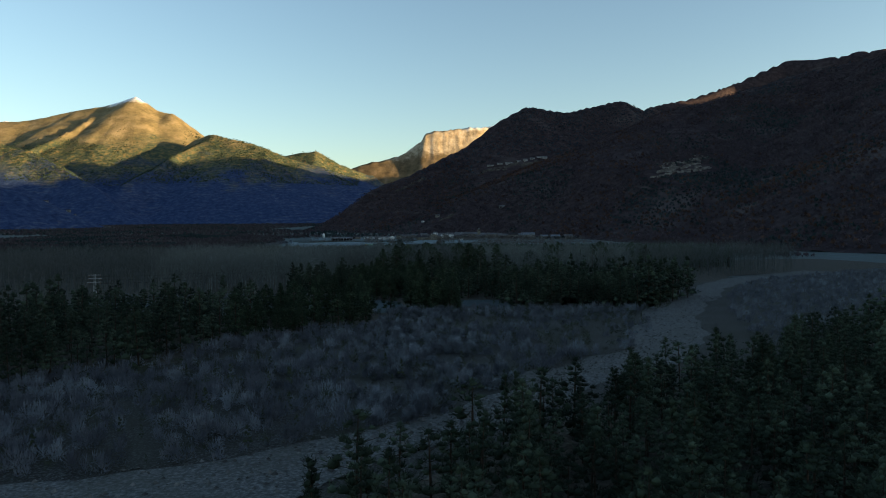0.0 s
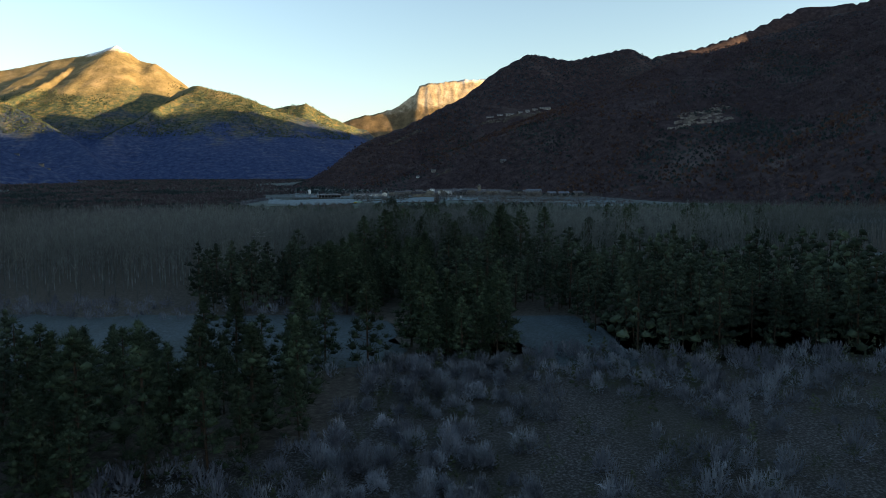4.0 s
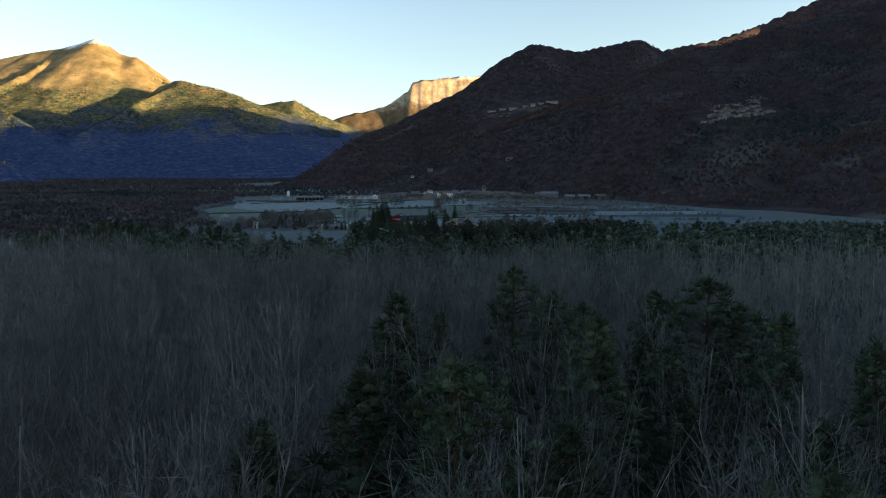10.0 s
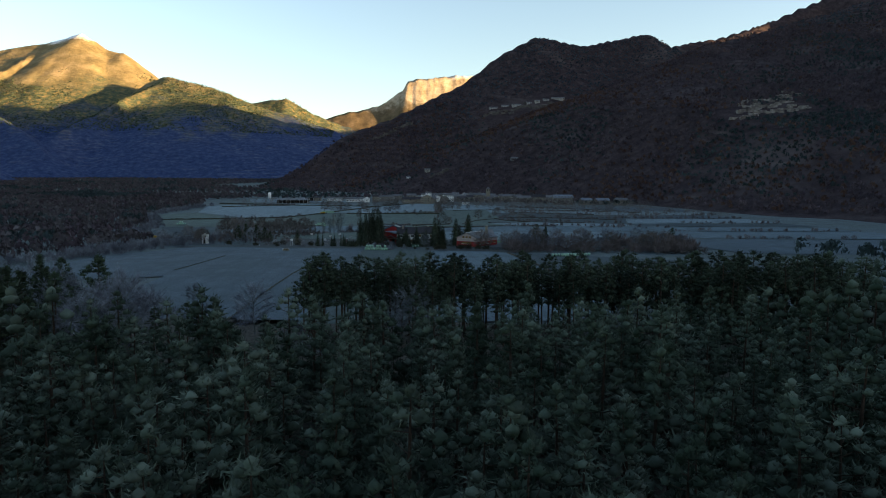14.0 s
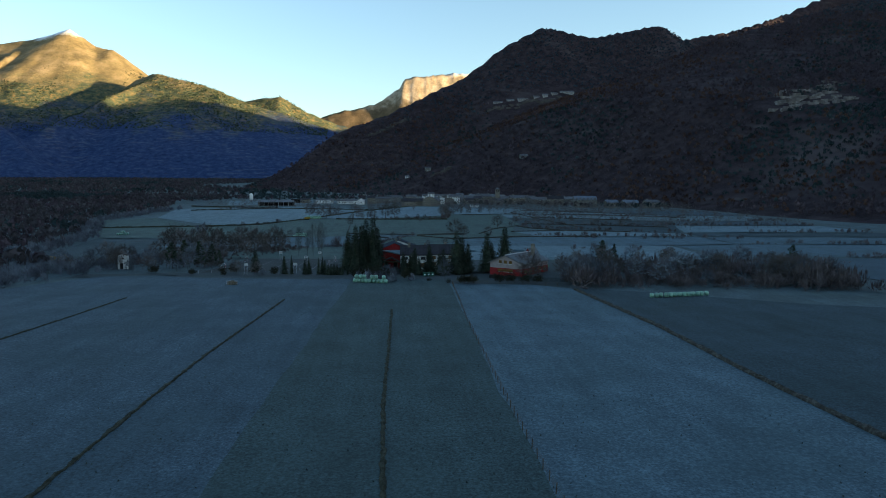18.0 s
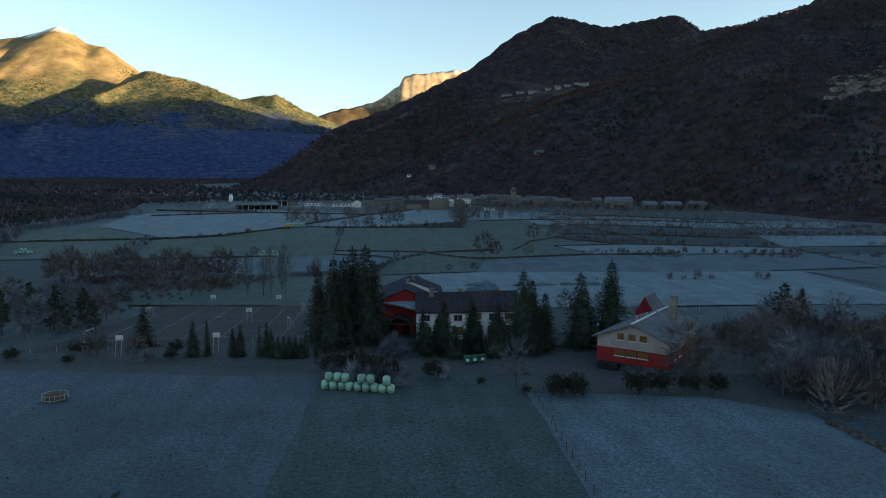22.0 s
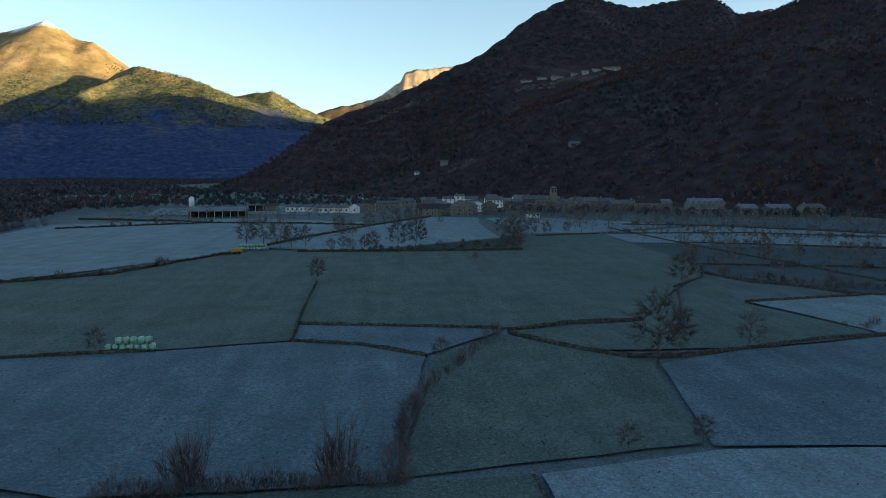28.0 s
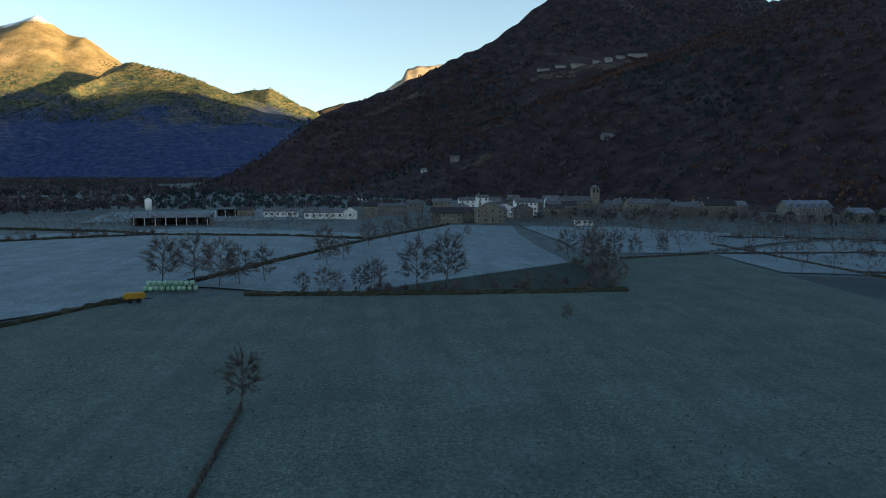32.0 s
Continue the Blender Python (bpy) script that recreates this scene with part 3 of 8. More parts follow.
# ---- plants: shapes built once, then set out ----


def strip(a, b, w0, w1, sides=3):
    """A tapered limb of few sides from a to b: vertices and triangles."""
    a, b = np.asarray(a, float), np.asarray(b, float)
    d = (b - a) / (np.linalg.norm(b - a) + 1e-9)
    u = np.cross(d, (0.3, 0.9, 0.2))
    u /= np.linalg.norm(u) + 1e-9
    v = np.cross(d, u)
    ang = np.arange(sides) * 2 * math.pi / sides
    ring = np.cos(ang)[:, None] * u + np.sin(ang)[:, None] * v
    V = np.concatenate([a + ring * w0, b + ring * w1])
    F = []
    for i in range(sides):
        j = (i + 1) % sides
        F += [(i, j, sides + j), (i, sides + j, sides + i)]
    return V, np.array(F)


def merged(pieces):
    V, F, n = [], [], 0
    for v, f in pieces:
        V.append(v)
        F.append(np.asarray(f) + n)
        n += len(v)
    return np.concatenate(V), np.concatenate(F)


def tuft(r, at, size, count, flat=0.45, thin=0.13):
    """A spray of needle blades round a point."""
    c = np.asarray(at)
    d = r.normal(size=(count, 3)) * (1, 1, flat)
    d /= np.linalg.norm(d, axis=1, keepdims=True) + 1e-9
    s = np.cross(d, r.normal(size=(count, 3)))
    s /= np.linalg.norm(s, axis=1, keepdims=True) + 1e-9
    base = c + r.normal(size=(count, 3)) * size * 0.35
    L = size * r.uniform(0.6, 1.25, (count, 1))
    tips = base + d * L
    V = np.stack([base - s * L * thin, base + s * L * thin, tips], 1).reshape(-1, 3)
    return V, np.arange(count * 3).reshape(-1, 3)


def spray(r, root, tip, blades, size, thin, lift):
    """Needle blades along a bough, pointing out and a little up."""
    d0 = (tip - root) / (np.linalg.norm(tip - root) + 1e-9)
    f = r.uniform(0.22, 1.0, (blades, 1)) ** 0.8
    side = np.cross(d0, (0, 0, 1.0))
    base = root + (tip - root) * f + side * r.normal(size=(blades, 1)) * size * 0.45 + (0, 0, 1.0) * r.normal(size=(blades, 1)) * size * 0.22
    d = d0 * 0.75 + side * r.normal(size=(blades, 1)) * 0.75 + r.normal(size=(blades, 3)) * 0.28 + (0, 0, lift)
    d /= np.linalg.norm(d, axis=1, keepdims=True) + 1e-9
    s = np.cross(d, r.normal(size=(blades, 3)) * (0.4, 0.4, 1))
    s /= np.linalg.norm(s, axis=1, keepdims=True) + 1e-9
    L = size * r.uniform(0.6, 1.3, (blades, 1))
    V = np.stack([base - s * L * thin, base + s * L * thin, base + d * L], 1).reshape(-1, 3)
    return V, np.arange(blades * 3).reshape(-1, 3)


def hull(r, rings, sides, lump):
    """The dense inside of a crown as one lumpy closed shape; rings: (x, y, z, radius) from below to the tip."""
    V = [(rings[0][0], rings[0][1], rings[0][2])]
    for x, y, z, q in rings:
        for j in range(sides):
            a = (j + 0.5 * (z > 0)) * 2 * math.pi / sides
            k = q * r.uniform(1 - lump, 1 + lump)
            V.append((x + math.cos(a) * k, y + math.sin(a) * k, z + q * r.uniform(-0.2, 0.2)))
    V.append((rings[-1][0], rings[-1][1], rings[-1][2] + rings[-1][3] * 0.8))
    n, F = len(V), []
    for j in range(sides):
        k = (j + 1) % sides
        F += [(0, 1 + k, 1 + j), (n - 1, n - 1 - sides + j, n - 1 - sides + k)]
        for i in range(len(rings) - 1):
            p, q = 1 + i * sides, 1 + (i + 1) * sides
            F += [(p + j, p + k, q + k), (p + j, q + k, q + j)]
    return np.array(V, float), np.array(F)


def clump(r, at, wide, high, blades, length, thin):
    """A cushion of needles at a bough's end: a soft core in a ball of thin blades that point out and up."""
    c = np.asarray(at, float)
    d = r.normal(size=(blades, 3))
    d[:, 2] = np.abs(d[:, 2]) * 1.1 - 0.4
    d /= np.linalg.norm(d, axis=1, keepdims=True) + 1e-9
    base = c + d * (wide, wide, high) * r.uniform(0.2, 0.85, (blades, 1))
    out = d + (0, 0, 0.4) + r.normal(size=(blades, 3)) * 0.35
    out /= np.linalg.norm(out, axis=1, keepdims=True) + 1e-9
    side = np.cross(out, r.normal(size=(blades, 3)))
    side /= np.linalg.norm(side, axis=1, keepdims=True) + 1e-9
    L = length * r.uniform(0.55, 1.3, (blades, 1))
    V = np.stack([base - side * L * thin, base + side * L * thin, base + out * L], 1).reshape(-1, 3)
    core = hull(r, [(c[0], c[1], c[2] - high * 0.25, wide * 0.43), (c[0], c[1], c[2] + high * 0.2, wide * 0.45)], 5, 0.3)
    return merged([core, (V, np.arange(blades * 3).reshape(-1, 3))])


def scots_pine(seed, h, clumps, blades, bare=0.3, spread=0.21, power=0.7, size=0.1, thin=0.2):
    """Boughs in rough whorls, each ending in cushions of needles, wide below and rounded or pointed above. Returns wood and needles."""
    r = np.random.default_rng(seed)
    lean = r.normal(size=2) * 0.02 * h
    wood = [strip((0, 0, -0.3), (lean[0], lean[1], h * 0.6), 0.015 * h, 0.010 * h, 5), strip((lean[0], lean[1], h * 0.6), (lean[0] * 1.5, lean[1] * 1.5, h * 0.95), 0.010 * h, 0.002 * h, 4)]
    leaf = []
    lop = r.uniform(0, 6.283)
    for k in range(clumps):
        t = ((k + r.uniform(0, 1)) / clumps) ** 0.85
        z = h * (bare + (0.93 - bare) * t)
        a = k * 2.4 + r.uniform(-0.6, 0.6)
        full = h * spread * (1 - t) ** power * (1 + 0.25 * math.cos(a - lop)) * (0.7 + 0.3 * min(1, t * 6))
        rad = full * r.choice((0.45, 0.75, 0.85, 0.95)) * r.uniform(0.85, 1.15)
        root = np.array([lean[0], lean[1], z - rad * 0.25])
        tip = np.array([math.cos(a) * rad + lean[0], math.sin(a) * rad + lean[1], z + rad * r.uniform(-0.1, 0.2)])
        if k % 3 == 0:
            wood.append(strip(root, tip, 0.0040 * h, 0.0012 * h))
        q = h * size * (0.55 + 0.45 * (1 - t)) * r.uniform(0.75, 1.3)
        leaf.append(clump(r, tip, q, q * r.uniform(0.5, 0.8), blades, q * 0.56, thin))
    q = h * size * 0.5
    leaf.append(clump(r, (lean[0] * 1.5, lean[1] * 1.5, h * 0.94), q, q * 1.2, blades, q * 0.6, thin))
    for k in range(int(bare * 16)):
        a, z = r.uniform(0, 6.283), h * r.uniform(0.4, 1.0) * bare
        p = np.array([lean[0] * z / h, lean[1] * z / h, z])
        wood.append(strip(p, p + np.array([math.cos(a), math.sin(a), r.uniform(-0.2, 0.2)]) * h * r.uniform(0.03, 0.09), 0.002 * h, 0.0006 * h))
    return merged(wood), merged(leaf)


def spire_fir(seed, h, whorls, blades, width=0.17, per=9):
    """A conical fir or cedar with drooping tiers of boughs down to the ground."""
    r = np.random.default_rng(seed)
    wood = [strip((0, 0, -0.3), (0, 0, h * 0.95), 0.014 * h, 0.002 * h, 5)]
    leaf = []
    for k in range(whorls):
        t = (k + 0.5) / whorls
        z = h * (0.06 + 0.92 * t)
        rad = h * width * (1 - t) ** 0.92 + 0.010 * h
        n = per if t < 0.7 else max(4, per * 2 // 3)
        for j in range(n):
            a = j * 2 * math.pi / n + k * 1.1 + r.uniform(-0.3, 0.3)
            q = rad * r.uniform(0.72, 1.18)
            root = np.array([0, 0, z])
            tip = np.array([math.cos(a) * q, math.sin(a) * q, z - q * r.uniform(0.05, 0.4)])
            leaf.append(spray(r, root, tip, max(3, int(blades * (0.4 + 0.6 * (1 - t)))), h * 0.04, 0.13, -0.05))
            if j % 3 == 0:
                wood.append(strip(root, tip, 0.003 * h, 0.001 * h))
    leaf.append(hull(r, [(0, 0, h * (0.05 + 0.88 * t), h * width * 0.55 * (1 - t) ** 0.92) for t in np.arange(6) / 6], 8, 0.2))
    leaf.append(spray(r, np.array([0, 0, h * 0.93]), np.array([0, 0, h * 1.0]), blades, h * 0.025, 0.2, 0.6))
    return merged(wood), merged(leaf)


def bare_tree(seed, h, limbs, twigs, upright=0.8, fork=0.25, girth=0.012, fine=0.0012, rounded=False, limb=0.0055):
    """A leafless tree: trunk, rising limbs, and twigs on them. Returns wood and twigs."""
    r = np.random.default_rng(seed)
    wood, thin = [strip((0, 0, -0.3), (0, 0, h * 0.55), girth * h, girth * 0.62 * h, 5), strip((0, 0, h * 0.55), (r.normal() * 0.03 * h, r.normal() * 0.03 * h, h), girth * 0.62 * h, 0.0015 * h)], []
    for k in range(limbs):
        t = fork + (0.92 - fork) * (k + r.uniform(0, 1)) / limbs
        a = k * 2.4 + r.uniform(-0.5, 0.5)
        L = h * (1.02 - t) * r.uniform(0.55, 0.95)
        out = math.sqrt(max(0.0, 1 - upright ** 2))
        up = upright * r.uniform(0.85, 1.1)
        spread = 0.55
        if rounded:
            tt = (t - fork) / (0.92 - fork)
            L, up, spread = min(0.40 * h, (1.04 - t) * h) * r.uniform(0.8, 1.1), 0.32 + 0.6 * tt * r.uniform(0.8, 1.1), 0.85
            out = math.sqrt(max(0.05, 1 - min(0.97, up) ** 2))
        root = np.array([0, 0, t * h])
        mid = root + L * 0.5 * np.array([math.cos(a) * out * 1.25, math.sin(a) * out * 1.25, up * 0.85])
        tip = mid + L * 0.5 * np.array([math.cos(a) * out * 0.7, math.sin(a) * out * 0.7, up * 1.15])
        w = limb * h * (1.2 - t)
        wood.append(strip(root, mid, w, w * 0.65))
        wood.append(strip(mid, tip, w * 0.65, w * 0.2))
        for j in range(twigs):
            f = r.uniform(0.25, 1.0)
            p = root + (mid - root) * min(1, f * 2) + (tip - mid) * max(0, f * 2 - 1)
            d = np.array([math.cos(a) * out, math.sin(a) * out, up]) + r.normal(size=3) * spread
            d /= np.linalg.norm(d)
            e = p + d * L * r.uniform(0.18, 0.42)
            s = np.cross(d, r.normal(size=3))
            s *= fine * h / (np.linalg.norm(s) + 1e-9)
            thin.append((np.stack([p - s, p + s, e]), np.array([[0, 1, 2]])))
    return merged(wood), merged(thin)


def round_tree(seed, limbs, forks, twigs, fine, fork=0.24, girth=0.016, broad=0.36):
    """A leafless tree with a rounded crown: a trunk into the crown, forking limbs and fine twigs that fill a ball. One metre high."""
    r = np.random.default_rng(seed)
    lean = r.normal(size=2) * 0.03
    wood, thin = [strip((0, 0, -0.03), (lean[0] * 0.5, lean[1] * 0.5, fork), girth, girth * 0.75, 5), strip((lean[0] * 0.5, lean[1] * 0.5, fork), (lean[0], lean[1], 0.6), girth * 0.72, girth * 0.3)], []
    mid_z = 0.5 * (1.0 + fork * 0.75)
    for k in range(limbs):
        z = 1 - 1.65 * (k + r.uniform(0, 1)) / limbs
        a = k * 2.4 + r.uniform(-0.4, 0.4)
        flat = math.sqrt(max(0.0, 1 - z * z))
        tip = np.array([math.cos(a) * flat * broad + lean[0], math.sin(a) * flat * broad + lean[1], mid_z + z * (1.0 - mid_z)]) * (1, 1, r.uniform(0.93, 1.02))
        root = np.array([lean[0] * 0.7, lean[1] * 0.7, max(fork * 0.9, min(0.58, tip[2] - 0.18))])
        mid = root + (tip - root) * 0.5 + (0, 0, 0.02)
        wood.append(strip(root, mid, girth * 0.36, girth * 0.2))
        for j in range(forks):
            e = mid + (tip - mid) * r.uniform(0.7, 1.05) + r.normal(size=3) * 0.065
            wood.append(strip(mid, e, girth * 0.18, girth * 0.05))
            p = mid + (e - mid) * r.uniform(0.1, 1.0, (twigs, 1))
            q = (e - mid) / (np.linalg.norm(e - mid) + 1e-9) + r.normal(size=(twigs, 3)) * 0.65
            q *= r.uniform(0.05, 0.13, (twigs, 1)) / (np.linalg.norm(q, axis=1, keepdims=True) + 1e-9)
            side = np.cross(q, r.normal(size=(twigs, 3)))
            side *= fine / (np.linalg.norm(side, axis=1, keepdims=True) + 1e-9)
            thin.append((np.stack([p - side, p + side, p + q], 1).reshape(-1, 3), np.arange(twigs * 3).reshape(-1, 3)))
    return merged(wood), merged(thin)


def dome(seed, stems, fine=0.012, core=40):
    """A rounded leafless bush: several fuzzy cushions of fine twigs that fan out from the root, over a darker tangle of short ones."""
    r = np.random.default_rng(seed)
    n = 5
    mid = np.column_stack([r.uniform(-0.3, 0.3, (n, 2)), r.uniform(0.08, 0.3, n)])
    mid[0] = (0, 0, 0.3)
    size = np.column_stack([r.uniform(0.22, 0.36, n), r.uniform(0.22, 0.36, n), r.uniform(0.38, 0.62, n)])
    lobe = r.integers(0, n, stems)
    d = r.normal(size=(stems, 3))
    d[:, 2] = np.abs(d[:, 2]) * 1.2 - 0.25
    d /= np.linalg.norm(d, axis=1, keepdims=True)
    tip = mid[lobe] + d * size[lobe] * r.uniform(0.82, 1.1, (stems, 1))
    tip[:, 2] = np.maximum(tip[:, 2], 0.04)
    base = mid[lobe] * (0.95, 0.95, 0.9) + d * size[lobe] * r.uniform(0.3, 0.78, (stems, 1)) - (0, 0, 0.05)
    side = np.cross(tip - base, r.normal(size=(stems, 3)))
    side *= fine * r.uniform(0.6, 1.5, (stems, 1)) / (np.linalg.norm(side, axis=1, keepdims=True) + 1e-9)
    out = [(np.stack([base - side, base + side, tip], 1).reshape(-1, 3), np.arange(stems * 3).reshape(-1, 3))]
    for k in range(core):
        l = k % n
        p = mid[l] + r.normal(size=3) * size[l] * 0.3
        out.append(tuft(r, (p[0], p[1], max(0.05, p[2])), 0.14, 3, 1.2, 0.13))
    return merged(out)


def bush(seed, h, stems, blades=0, leafy=False, spread=0.75):
    """A rounded thicket of rising stems, each with side twigs, or of small leaves."""
    r = np.random.default_rng(seed)
    out = []
    for k in range(stems):
        a, q = r.uniform(0, 6.283), math.sqrt(r.uniform(0, 1))
        base = np.array([math.cos(a) * q * h * 0.3, math.sin(a) * q * h * 0.3, -0.1])
        hh = h * (1 - 0.45 * q * q) * r.uniform(0.75, 1.08)
        tip = np.array([math.cos(a) * q * h * spread, math.sin(a) * q * h * spread, hh])
        if leafy:
            out.append(tuft(r, tip * r.uniform(0.45, 1.0), h * 0.11, blades, 0.9))
        else:
            out.append(strip(base, tip, 0.012 * h, 0.004 * h))
            for j in range(blades):
                p = base + (tip - base) * r.uniform(0.3, 1.0)
                d = (tip - base) / np.linalg.norm(tip - base) + r.normal(size=3) * 0.5
                s = np.cross(d, r.normal(size=3))
                s *= 0.014 * h / (np.linalg.norm(s) + 1e-9)
                out.append((np.stack([p - s, p + s, p + d * h * r.uniform(0.2, 0.42)]), np.array([[0, 1, 2]])))
    return merged(out)


def inside(poly, x, y):
    x, y = np.asarray(x, float), np.asarray(y, float)
    c = np.zeros(x.shape, bool)
    for (x0, y0), (x1, y1) in zip(poly, poly[1:] + poly[:1]):
        if y0 != y1:
            c ^= ((y0 > y) != (y1 > y)) & (x < (x1 - x0) * (y - y0) / (y1 - y0) + x0)
    return c


def spread_over(poly, spacing, jitter=0.42, keep=1.0, seed=0, without=()):
    """Jittered places inside a plan outline, clear of other outlines."""
    r = np.random.default_rng(seed)
    p = np.array(poly, float)
    X, Y = np.meshgrid(np.arange(p[:, 0].min(), p[:, 0].max(), spacing), np.arange(p[:, 1].min(), p[:, 1].max(), spacing))
    X = X.ravel() + r.uniform(-jitter, jitter, X.size) * spacing
    Y = Y.ravel() + r.uniform(-jitter, jitter, Y.size) * spacing
    ok = inside(poly, X, Y) & (r.uniform(0, 1, X.size) < keep)
    for q in without:
        ok &= ~inside(q, X, Y)
    return np.stack([X[ok], Y[ok]], 1)


def joined(name, shapes, places, heights, mat_lists, label, category, seed=0, zfun=None, squash=0.12):
    """Plants too many or too far off to count, as one object. shapes: lists of (vertices, triangles) per material."""
    r = np.random.default_rng(seed)
    V, F, I, n = [], [], [], 0
    for k, (x, y) in enumerate(places):
        shape = shapes[int(r.integers(len(shapes)))]
        a, s = r.uniform(0, 6.283), heights[k]
        w = s * r.uniform(1 - squash, 1 + squash)
        z = zfun[k] if zfun is not None else gz(x, y)
        c, sn = math.cos(a), math.sin(a)
        for i, (v, f) in enumerate(shape):
            V.append(np.stack([v[:, 0] * c * w - v[:, 1] * sn * w + x, v[:, 0] * sn * w + v[:, 1] * c * w + y, v[:, 2] * s + z], 1))
            F.append(f + n)
            I.append(np.full(len(f), i))
            n += len(v)
    ob = new(name, mesh_of(name, np.concatenate(V), np.concatenate(F), mat_lists, smooth=True, index=np.concatenate(I)))
    return tagged(ob, label, category, kind="stuff")


class Kind:
    """One kind of tree: a few shapes of one metre's height, set out as countable things of two parts."""

    def __init__(self, name, shapes, part_names, mats, label, category, group):
        self.name, self.part_names, self.label, self.category, self.group, self.shapes = name, part_names, label, category, group, shapes
        self.meshes = [[mesh_of(p, v, f, [m], smooth=True) for p, m, (v, f) in zip(part_names, mats, s)] for s in shapes]
        self.mats, self.count = mats, 0

    def plant(self, x, y, h, label="", group="", z=None, turn=None, wide=None):
        r = np.random.default_rng(self.count * 7 + 3)
        self.count += 1
        meshes = self.meshes[int(r.integers(len(self.meshes)))]
        w = h * (wide or r.uniform(0.88, 1.12))
        m = pose(x, y, gz(x, y) if z is None else z, 0, 0, r.uniform(0, 360) if turn is None else turn) @ Matrix.Diagonal((w, w, h, 1))
        if len(meshes) == 1:
            ob = new(self.name, meshes[0])
            ob.matrix_basis = m
            return tagged(ob, label or self.label, self.category, group or self.group)
        top = empty(self.name, m, label or self.label, self.category, group or self.group)
        for n, me in zip(self.part_names, meshes):
            part(n, me, top)
        return top


PINES = [scots_pine(k, 1.0, 62, 42, (0.08, 0.16, 0.22, 0.06, 0.12, 0.08)[k], (0.26, 0.29, 0.26, 0.30, 0.27, 0.24)[k], (0.85, 0.55, 0.45, 0.8, 0.65, 0.95)[k], 0.088, 0.1) for k in range(6)]
PINES_BIG = [scots_pine(50 + k, 1.0, 96, 40, (0.22, 0.3, 0.26)[k], (0.22, 0.25, 0.2)[k], (0.5, 0.42, 0.6)[k], 0.06, 0.11) for k in range(3)]
PINES_MID = [scots_pine(10 + k, 1.0, 28, 20, (0.08, 0.14, 0.06, 0.10, 0.18)[k], (0.27, 0.29, 0.30, 0.25, 0.27)[k], (0.8, 0.5, 0.75, 0.95, 0.42)[k], 0.108, 0.12) for k in range(5)]
PINES_FAR = [scots_pine(20 + k, 1.0, 8, 7, 0.08, 0.25, 0.6, 0.19, 0.17) for k in range(4)]
TALL_PINES = [scots_pine(40 + k, 1.0, 50, 36, (0.50, 0.44, 0.54, 0.40, 0.48)[k], (0.17, 0.20, 0.16, 0.19, 0.18)[k], (0.32, 0.4, 0.3, 0.45, 0.36)[k], 0.064, 0.1) for k in range(5)]
FIRS = [spire_fir(60 + k, 1.0, 30, 20, (0.24, 0.27, 0.22)[k], 10) for k in range(3)]
POPLARS = [bare_tree(80 + k, 1.0, 30, 16, (0.93, 0.90, 0.95, 0.92)[k], (0.14, 0.2, 0.1, 0.24)[k], 0.0085, 0.0010, limb=0.0040) for k in range(4)]
POPLARS_MID = [bare_tree(85 + k, 1.0, 15, 12, (0.93, 0.90, 0.95, 0.92)[k], 0.18, 0.0085, 0.0014, limb=0.0042) for k in range(4)]
POPLARS_FAR = [bare_tree(90 + k, 1.0, 7, 8, 0.92, 0.22, 0.009, fine=0.0021, limb=0.004) for k in range(4)]
SPREADING = [round_tree(100 + k, 22, 5, 26, 0.0027, (0.2, 0.26, 0.16, 0.22)[k], 0.015, (0.36, 0.32, 0.39, 0.36)[k]) for k in range(4)]
SPREADING_FAR = [round_tree(110 + k, 8, 2, 11, 0.0085, 0.16, 0.016, 0.36) for k in range(4)]
COLUMNS = [bare_tree(120 + k, 1.0, 40, 18, 0.965, 0.1, 0.011, 0.0016, limb=0.004) for k in range(2)]
WILLOWS = [dome(130 + k, 520, 0.0085, 60) for k in range(5)]
WILLOWS_DIM = [dome(160 + k, 56, 0.026, 8) for k in range(4)]
WILLOWS_FAR = [dome(140 + k, 120, 0.018, 22) for k in range(5)]
BRIARS = [bush(145 + k, 1.0, 20, 12) for k in range(3)]
JUNIPERS = [bush(170 + k, 1.0, 30, 5, True, 0.42) for k in range(3)]
LEAFY = [bush(150 + k, 1.0, 120, 10, True, 0.55) for k in range(3)]

pine = Kind("pine_tree", PINES, ("trunk", "crown"), (M_BARK, M_NEEDLE), "dark green pine with layered needle crown in the woods", "tree", "pines of the river woods")
big_pine = Kind("pine_tree", PINES_BIG, ("trunk", "crown"), (M_BARK, M_NEEDLE), "old broad pine standing above the leafless poplars", "tree", "old pines among the poplars")
tall_pine = Kind("pine_tree", TALL_PINES, ("trunk", "crown"), (M_BARK, M_NEEDLE_MANY), "tall pine with a bare trunk at the field's edge", "tree", "pines at the field's edge")
fir = Kind("fir_tree", FIRS, ("trunk", "crown"), (M_BARK, M_FIR), "dark conical fir tree beside the farm buildings", "tree", "firs round the buildings")
poplar = Kind("poplar_tree", POPLARS, ("trunk", "branchwork"), (M_TWIG, M_TWIG), "leafless pale poplar with steeply rising limbs", "tree", "poplars of the plantation")
column = Kind("poplar_tree", COLUMNS, ("trunk", "branchwork"), (M_TWIG, M_TWIG), "slender leafless column poplar behind the sports court", "tree", "poplars behind the court")
oak = Kind("bare_tree", SPREADING, ("trunk", "branchwork"), (M_DARK_TWIG, M_DARK_TWIG), "spreading leafless tree at the edge of a pasture", "tree", "bare trees along the walls")
willow = Kind("willow_bush", [(s,) for s in WILLOWS], ("stems",), (M_WILLOW,), "frosted leafless willow bush on the river gravel", "bush", "willow bushes on the gravel")
